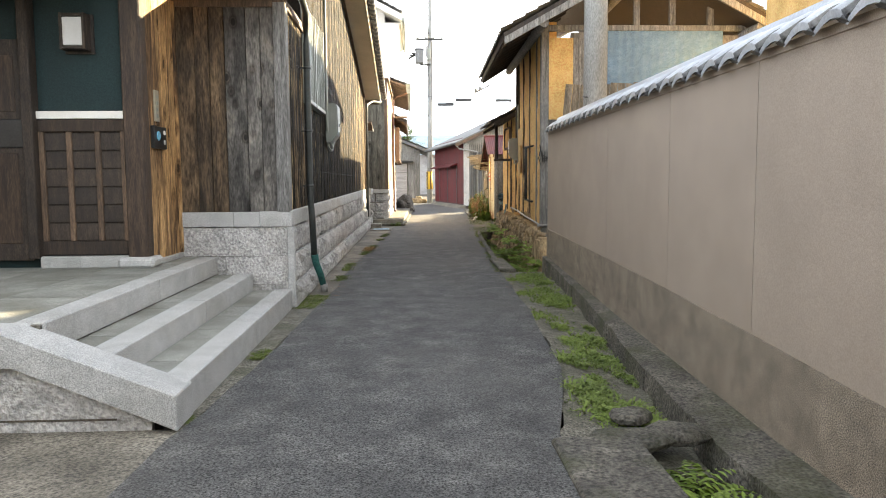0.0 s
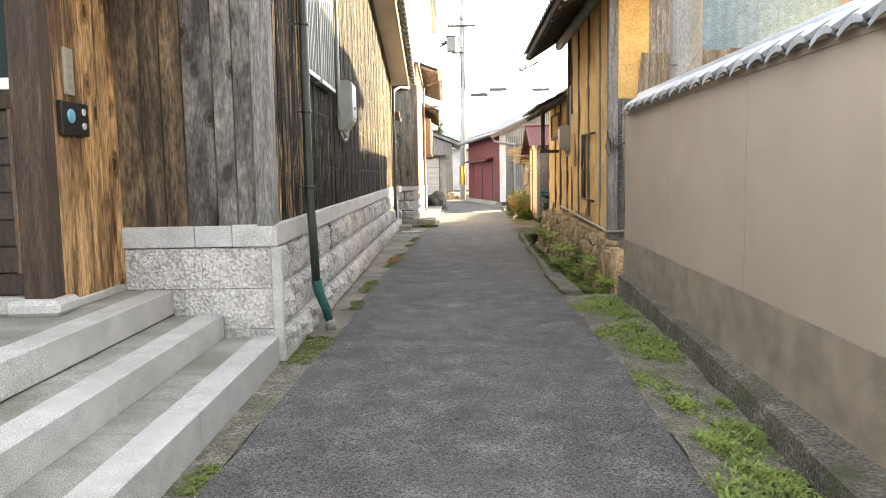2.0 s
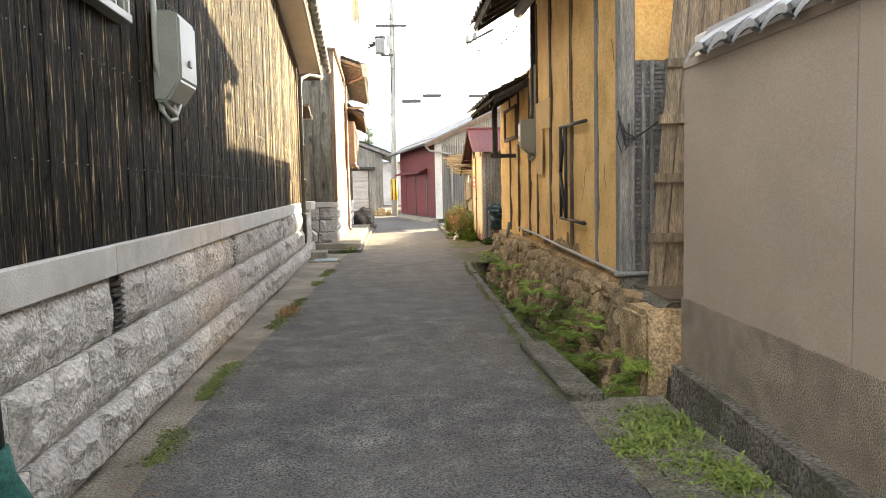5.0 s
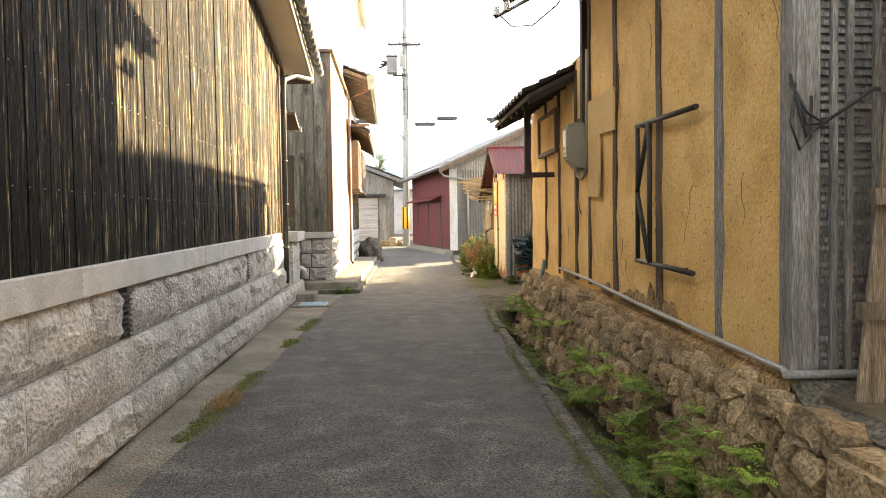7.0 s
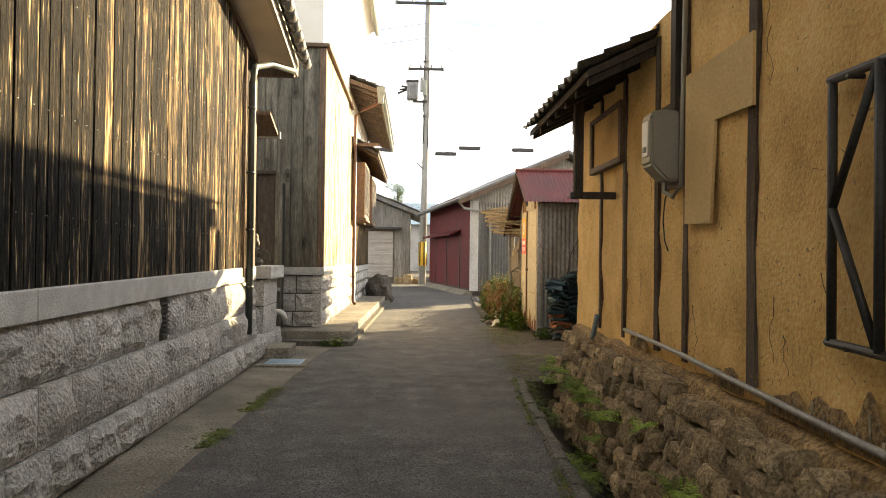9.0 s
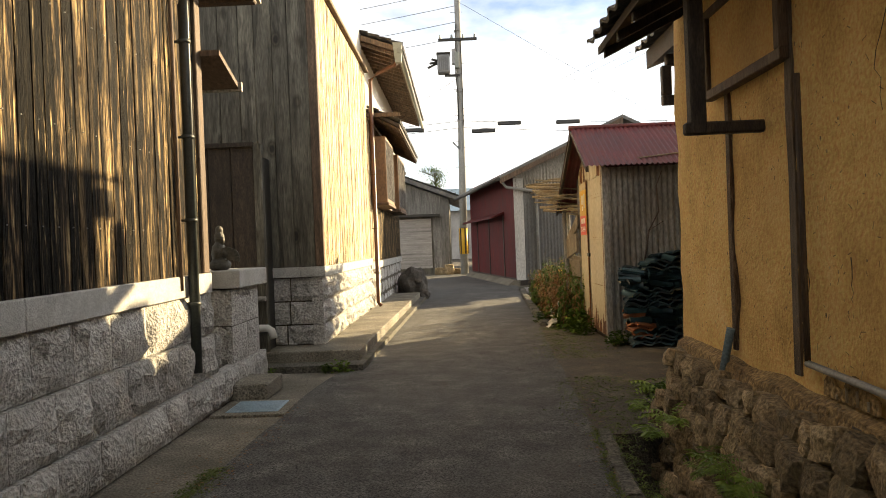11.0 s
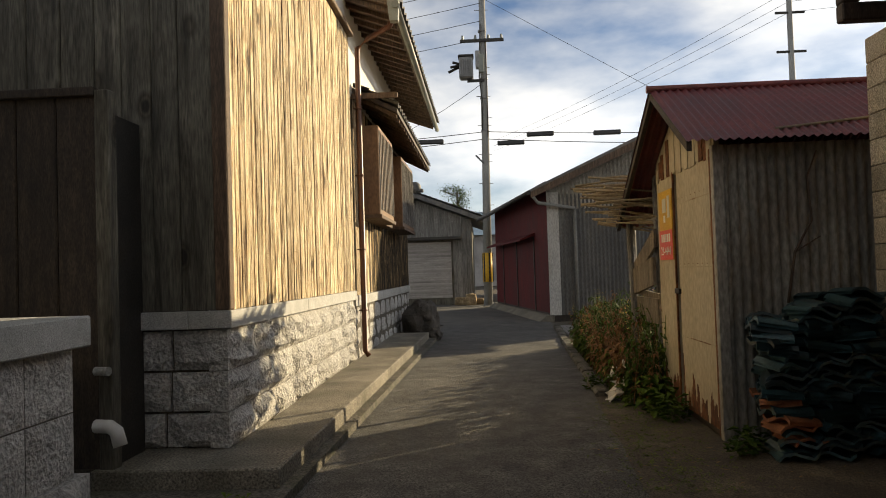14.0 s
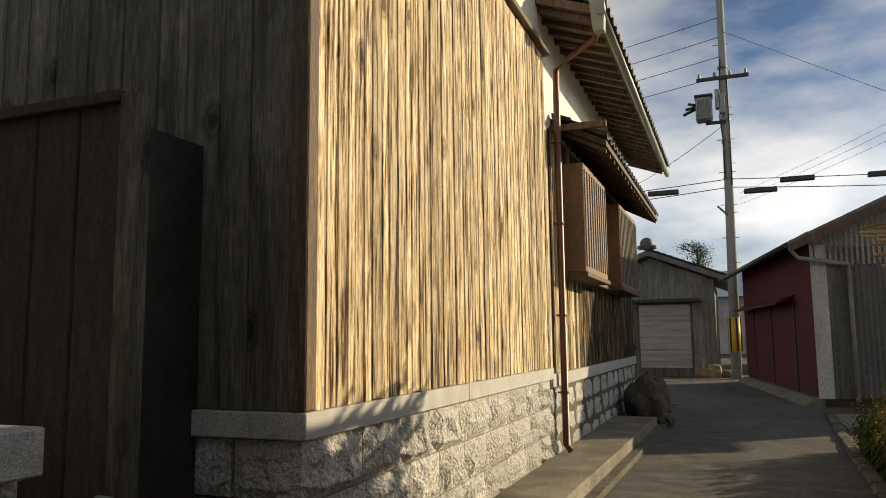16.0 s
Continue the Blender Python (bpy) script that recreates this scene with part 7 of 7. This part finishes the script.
for z, dz in ((7.15, -0.2), (6.85, -0.6)):
    cable((0.97, 48.5, z), (24, 47.0, z + dz), 0.4, 0.016)
    cable((0.97, 48.5, z), (-24, 49.5, z + dz + 0.3), 0.45, 0.016)
for k in range(4):
    cable((1.0, 48.4, 11.0 + k * 0.75), (-22, 56, 10.8 + k * 0.75), 0.3, 0.013)
cable((1.2, 48.4, 14.4), (2.66, 9.75, 10.9), 1.2, 0.010)
cable((1.0, 48.4, 12.7), (9.0, 42.0, 5.5), 0.0, 0.008, "taut steel guy wire bracing the pole")
cable((1.0, 48.4, 9.2), (-6.0, 60.0, 8.5), 0.3, 0.012)
cable((-0.5, 48.4, 14.3), (-1.2, 23.5, 7.2), 0.5, 0.010)
for x, z in ((3.2, 6.93), (5.9, 6.88), (-1.3, 6.78), (2.0, 6.62)):
    part("splice_box", boxed(x - 0.55, 48.15, z - 0.10, x + 0.55, 48.35, z + 0.08, bevel=0.03), BLACK, pole)
p2 = thing("utility_pole", "distant concrete pole with short crossarms", "pole")
part("shaft", tubed([(18.2, 60, 0), (18.2, 60, 17.5)], 0.2, 10, 0.14), POLE, p2)
for z in (13.0, 15.2, 16.4):
    part("crossarm", boxed(17.4, 59.9, z, 19.0, 60.0, z + 0.12), DARK_STEEL, p2)
for k in range(3):
    cable((18.2, 60, 15.3 + k * 0.6), (2.0, 90, 13 + k * 0.5), 0.4, 0.012)
    cable((18.2, 60, 15.3 + k * 0.6), (40, 50, 15 + k * 0.5), 0.4, 0.012)

# ---- far buildings and closing walls ----
far = thing("warehouse", "low pale blue metal warehouse in the distance", "warehouse")
part("wall", boxed(-9, 85, 0, 14, 97, 4.6), PALE_SHUTTER, far)
b = bmesh.new()
prism(b, [(-9.5, 84, 4.6), (-9.5, 98, 4.6), (-9.5, 91, 7.2)], (24, 0, 0))
part("roof", b, FAR_BLUE, far)
far2 = thing("house", "far cream house with a hipped tile roof", "house")
part("wall", boxed(2.2, 57, 0, 8, 64, 3.6), PALE_SHUTTER, far2)
b = bmesh.new()
prism(b, [(1.6, 56.4, 3.6), (8.6, 56.4, 3.6), (5.1, 56.4, 4.9)], (0, 8.2, 0))
part("roof", b, DARK_TILE, far2)
for k in range(3):
    part("window", boxed(2.6 + k * 1.8, 56.98, 1.0, 3.6 + k * 1.8, 57.02, 2.2), DUSTY_PANE, far2)
lh = thing("house", "two-storey tan house glimpsed above the coping", "house")
part("wall", boxed(5.2, -2.0, 0, 10.5, 9.35, 5.6), MUD, lh)
b = bmesh.new()
prism(b, [(4.7, -2.5, 5.6), (11, -2.5, 5.6), (7.85, -2.5, 7.0)], (0, 12.2, 0))
part("roof", b, DARK_TILE, lh)
# added behind the view; its dull render holds down the bounced light
solid("wall_south", boxed(-6.5, -9.3, 0, 2.0, -9.0, 3.2), DADO, "added unseen wall closing the lane, limiting bounced light", kind="structure")

# ---- plants ----
def leaf(bm, base, direction, length, width, droop=0.2):
    d = Vector(direction).normalized()
    s = d.cross(Vector((0, 0, 1)))
    s = (s if s.length > 0.05 else Vector((1, 0, 0))).normalized()
    mid = Vector(base) + d * length * 0.5 + Vector((0, 0, droop * length * 0.1))
    tip = Vector(base) + d * length - Vector((0, 0, droop * length))
    vs = [bm.verts.new(p) for p in (base, mid - s * width / 2, tip, mid + s * width / 2)]
    bm.faces.new(vs)


def fern_mesh(seed):
    rs = random.Random(seed)
    bm = bmesh.new()
    for f in range(11):
        a = rs.uniform(0, 2 * math.pi)
        ln, lift = rs.uniform(0.16, 0.34), rs.uniform(0.5, 1.3)
        p = Vector((0, 0, 0))
        d = Vector((math.cos(a), math.sin(a), lift)).normalized()
        for k in range(9):
            q = p + d * ln / 9
            d = (d - Vector((0, 0, 0.16))).normalized()
            w = 0.075 * (1 - abs(k - 3) / 7.5)
            side = d.cross(Vector((0, 0, 1))).normalized()
            for s in (-1, 1):
                leaf(bm, p, side * s + d * 0.45, w * 1.3, 0.022, 0.25)
            p = q
    return finish("fern", bm, FERN)


def clump_mesh(seed, mat, n, h, spread, lw, ll):
    rs = random.Random(seed)
    bm = bmesh.new()
    for k in range(n):
        a, r = rs.uniform(0, 2 * math.pi), rs.uniform(0, spread)
        b = Vector((r * math.cos(a), r * math.sin(a), rs.uniform(0, h)))
        t = rs.uniform(0, 2 * math.pi)
        leaf(bm, b, (math.cos(t), math.sin(t), rs.uniform(-0.2, 0.9)), rs.uniform(0.6, 1.2) * ll, lw * rs.uniform(0.7, 1.2), 0.3)
    return finish("weed", bm, mat)


rs = random.Random(77)
ferns = [fern_mesh(i) for i in range(5)]
for k in range(85):
    y = rs.choice((rs.uniform(10.3, 14.2), rs.uniform(10.3, 18.8), rs.uniform(9.8, 13.4)))
    z = rs.uniform(-0.36, 0.25)
    x = 1.66 + (z + 0.45) * 0.30 + rs.uniform(-0.1, 0.05) + (y - 10) * 0.012
    o = piece("fern", rs.choice(ferns), None, scaled(x, y, z, *([rs.uniform(0.4, 0.8)] * 3), rz=rs.uniform(0, 360), ry=rs.uniform(-30, 5)))
    tagged(o, "bright green fern growing from the ditch wall", "fern", "ferns along the ditch")
for x, y, z, s in ((1.12, 1.55, -0.22, 1.2), (1.2, 1.45, -0.2, 1.1), (2.05, 18.9, 0.15, 0.9), (1.95, 19.2, -0.02, 0.9), (2.1, 20.1, -0.03, 0.9), (2.44, 20.69, -0.03, 1.2), (2.34, 20.8, -0.03, 1.0), (2.6, 20.5, -0.03, 1.0)):
    o = piece("fern", ferns[0], None, scaled(x, y, z, s, s, s, rz=rs.uniform(0, 360)))
    tagged(o, "bright green fern growing from the ditch wall", "fern", "ferns along the ditch")
weeds = [clump_mesh(i + 3, LEAF, 60, 0.16, 0.16, 0.05, 0.10) for i in range(3)]
for x, y, s in ((2.35, 25.1, 1.3), (2.45, 25.5, 1.5), (2.30, 25.8, 1.2), (2.5, 24.9, 0.9), (2.75, 23.75, 0.9), (2.6, 23.6, 0.8), (-0.75, 22.34, 0.7), (-0.95, 22.36, 0.5), (2.3, 26.3, 1.2), (2.25, 20.0, 0.8), (2.0, 26.8, 0.9), (2.4, 20.6, 0.5), (-1.58, 22.35, 0.35)):
    o = piece("weed", rs.choice(weeds), None, scaled(x, y, -0.01, s, s, s * 1.2, rz=rs.uniform(0, 360)))
    tagged(o, "leafy green weed at the foot of a wall", "weed", "leafy weeds", "stuff")
# grassy verge: low ragged tufts, and moss along the joints
bm = bmesh.new()
patches = []
for k in range(34):
    y = rs.uniform(2.3, 9.5)
    x0, x1 = lane_right(y) + 0.06, float(np.interp(y, PLINTH_Y, PLINTH_X)) - 0.03
    patches.append((x0 + (x1 - x0) * rs.random() ** 0.6, y, rs.uniform(0.03, 0.10) * (1.5 if y > 5.5 else 1.0), rs.uniform(0.6, 1.3)))
for k in range(6000):
    px, py, pr, ph = rs.choice(patches)
    y = min(9.6, max(2.2, py + rs.gauss(0, pr * 1.3)))
    top = float(np.interp(y, PLINTH_Y, PLINTH_X))
    x = px + rs.gauss(0, pr)
    if not lane_right(y) < x < top - 0.01:
        continue
    rise = min(1.0, (x - lane_right(y)) / max(0.2, top - lane_right(y))) * (float(np.interp(y, PLINTH_Y, PLINTH_Z)) - 0.17 if y < 8.5 else 0.0)
    for j in range(3):
        t = rs.uniform(0, 6.3)
        leaf(bm, (x, y, rise - 0.012), (math.cos(t), math.sin(t), rs.uniform(0.3, 1.6)), rs.uniform(0.03, 0.09) * ph, rs.uniform(0.008, 0.02), 0.3)
solid("verge_grass", bm, GRASS, "low green grass and clover on the verge", "grass", kind="stuff")
bm = bmesh.new()
for k in range(9000):
    y = rs.uniform(2.3, 20.0)
    if y < 6.4:
        x = lane_left(y) - abs(rs.gauss(0, 0.07)) - 0.02
        if noise.noise(Vector((3, y * 1.1, 7))) < 0.28 or rs.random() < 0.5:
            continue
    else:
        x = lane_left(y) + rs.gauss(-0.02, 0.045)
        if noise.noise(Vector((0, y * 0.8, 9))) < 0.02 and not 6.4 < y < 7.4:
            continue
        if 6.4 < y < 7.4:
            x -= rs.uniform(0, 0.28)
    t = rs.uniform(0, 2 * math.pi)
    for j in range(3):
        leaf(bm, (x, y, -0.01), (math.cos(t + j * 2), math.sin(t + j * 2), rs.uniform(0.1, 0.9)), rs.uniform(0.02, 0.06), rs.uniform(0.007, 0.018), 0.3)
solid("edge_moss", bm, MOSS, "moss and short grass along the asphalt edge", "grass", kind="stuff")
bm = bmesh.new()
for k in range(4200):
    y = rs.uniform(9.6, 26.0)
    if noise.noise(Vector((5, y * 0.7, 2))) < -0.1:
        continue
    x = lane_right(y) + (rs.choice((rs.gauss(0.0, 0.03), rs.gauss(0.16, 0.05))) if y < 19.4 else rs.gauss(0.25, 0.22))
    t = rs.uniform(0, 6.3)
    for j in range(3):
        leaf(bm, (x, y, 0.0), (math.cos(t + j * 2), math.sin(t + j * 2), rs.uniform(0.1, 0.9)), rs.uniform(0.012, 0.045), rs.uniform(0.006, 0.014), 0.3)
solid("kerb_moss", bm, MOSS, "moss and short grass along the ditch kerb", "grass", kind="stuff")
bm = bmesh.new()
for k in range(420):
    y = 13.7 + rs.gauss(0, 0.16)
    x = lane_left(y) - 0.04 + rs.gauss(0, 0.05)
    t = rs.uniform(0, 6.3)
    leaf(bm, (x, y, -0.01), (math.cos(t) * 0.7, math.sin(t) * 0.7, rs.uniform(0.5, 1.6)), rs.uniform(0.06, 0.16), 0.008, 0.4)
solid("dry_tuft", bm, DRY, "dry brown grass tuft at the lane edge", "grass", kind="stuff")


def weed_bank():
    """Tall dry stalks and leafy weeds beside the shed."""
    dry, green, flower = bmesh.new(), bmesh.new(), bmesh.new()
    rs = random.Random(12)
    for k in range(1100):
        y = rs.uniform(25.7, 31.6)
        x = rs.uniform(2.16 + (y - 25.6) * 0.03, 3.2)
        h = rs.uniform(0.3, 1.05) * (0.7 + 0.5 * (x - 2.1)) * (1.0 if y < 29 else 0.8)
        lean = Vector((rs.uniform(-0.35, 0.15), rs.uniform(-0.25, 0.25), 0))
        p0, p1 = Vector((x, y, -0.03)), Vector((x, y, h)) + lean * h
        mid = p0.lerp(p1, 0.5) - lean * 0.1
        bm = dry if rs.random() < (0.7 if 25.9 < y < 28.6 and x < 2.62 else 0.12) else green
        tube(bm, [p0, mid, p1], 0.006, 4, 0.003, caps=False)
        for j in range(15):
            f = rs.uniform(0.2, 1.0)
            q = p0.lerp(p1, f)
            t = rs.uniform(0, 6.3)
            leaf(bm, q, (math.cos(t), math.sin(t), rs.uniform(-0.6, 0.6)), rs.uniform(0.05, 0.13), rs.uniform(0.02, 0.05), 0.5)
        if bm is green and rs.random() < 0.07 and y > 26.4:
            for j in range(14):
                q = p1 + Vector((rs.uniform(-0.06, 0.06), rs.uniform(-0.06, 0.06), rs.uniform(-0.1, 0.12)))
                t = rs.uniform(0, 6.3)
                leaf(flower, q, (math.cos(t), math.sin(t), 0.4), 0.028, 0.022, 0.1)
    w = thing("weed_bank", "tangled dry stalks and flowering weeds beside the shed", "weeds")
    tagged(part("dry_stalk", dry, DRY_STALK, w), kind="stuff")
    tagged(part("green_weed", green, LEAF, w), kind="stuff")
    tagged(part("flower", flower, YELLOW_FLOWER, w), kind="stuff")


weed_bank()
for x, y, z in ((2.26, 26.5, 0.30), (2.14, 26.1, 0.10)):
    b = bmesh.new()
    g = [[b.verts.new((x + (j - 3) * 0.03 + 0.14 * noise.noise(Vector((i * 0.9, j * 0.9, z * 9))), y + (i - 3) * 0.05, z + (j - 3) * 0.035 + 0.09 * noise.noise(Vector((i * 1.3, j * 1.7, 2))))) for j in range(7)] for i in range(7)]
    for i in range(6):
        for j in range(6):
            b.faces.new((g[i][j], g[i + 1][j], g[i + 1][j + 1], g[i][j + 1]))
    solid("plastic_bag", b, WHITE_PLASTIC, "crumpled white plastic scrap caught in the weeds", "litter")


def pine(x, y, h):
    t = thing("tree", "dark pine tree rising behind the garage", "tree")
    part("trunk", tubed([(x, y, 0), (x + 0.2, y, h * 0.5), (x, y, h)], 0.16, 8, 0.04), BROWN_WOOD, t)
    rs = random.Random(9)
    bm, lb = bmesh.new(), bmesh.new()
    for k in range(40):
        z = h * rs.uniform(0.6, 1.0) ** 0.8
        a = rs.uniform(0, 6.3)
        ln = rs.uniform(0.5, 1.9) * (1.45 - z / h)
        e = Vector((x + ln * math.cos(a), y + ln * math.sin(a), z + 0.25))
        tube(lb, [(x, y, z - 0.1), e], 0.03, 5, 0.01)
        for j in range(110):
            c = Vector((x, y, z)).lerp(e, rs.uniform(0.4, 1.05)) + Vector((rs.gauss(0, 0.2), rs.gauss(0, 0.2), rs.gauss(0.02, 0.13)))
            t2 = rs.uniform(0, 6.3)
            leaf(bm, c, (math.cos(t2), math.sin(t2), rs.uniform(-0.5, 1)), 0.13, 0.06, 0)
    part("limbs", lb, BROWN_WOOD, t)
    part("crown", bm, LEAF, t)


pine(-0.7, 60.0, 5.9)
# crumbs of leaf and grit on the strips beside the lane
bm = bmesh.new()
for k in range(1500):
    y = rs.uniform(7.0, 20.5)
    x = rs.choice((lane_left(y) - abs(rs.gauss(0, 0.16)), lane_right(y) + rs.gauss(0.02, 0.08), lane_left(y) + abs(rs.gauss(0, 0.10))))
    t = rs.uniform(0, 6.3)
    leaf(bm, (x, y, 0.006), (math.cos(t), math.sin(t), 0.05), rs.uniform(0.01, 0.045), rs.uniform(0.008, 0.022), 0)
solid("leaf_litter", bm, DRY_STALK, "dry leaf crumbs scattered along the lane edges", "litter", kind="stuff")
# litter of straw and chips in the yard
bm = bmesh.new()
for k in range(160):
    x, y = rs.uniform(1.6, 3.7), rs.uniform(19.4, 24)
    t = rs.uniform(0, 6.3)
    leaf(bm, (x, y, 0.004), (math.cos(t), math.sin(t), 0.02), rs.uniform(0.02, 0.09), rs.uniform(0.006, 0.02), 0)
solid("yard_litter", bm, DRY, "straw and wood chips scattered on the yard", "litter", kind="stuff")
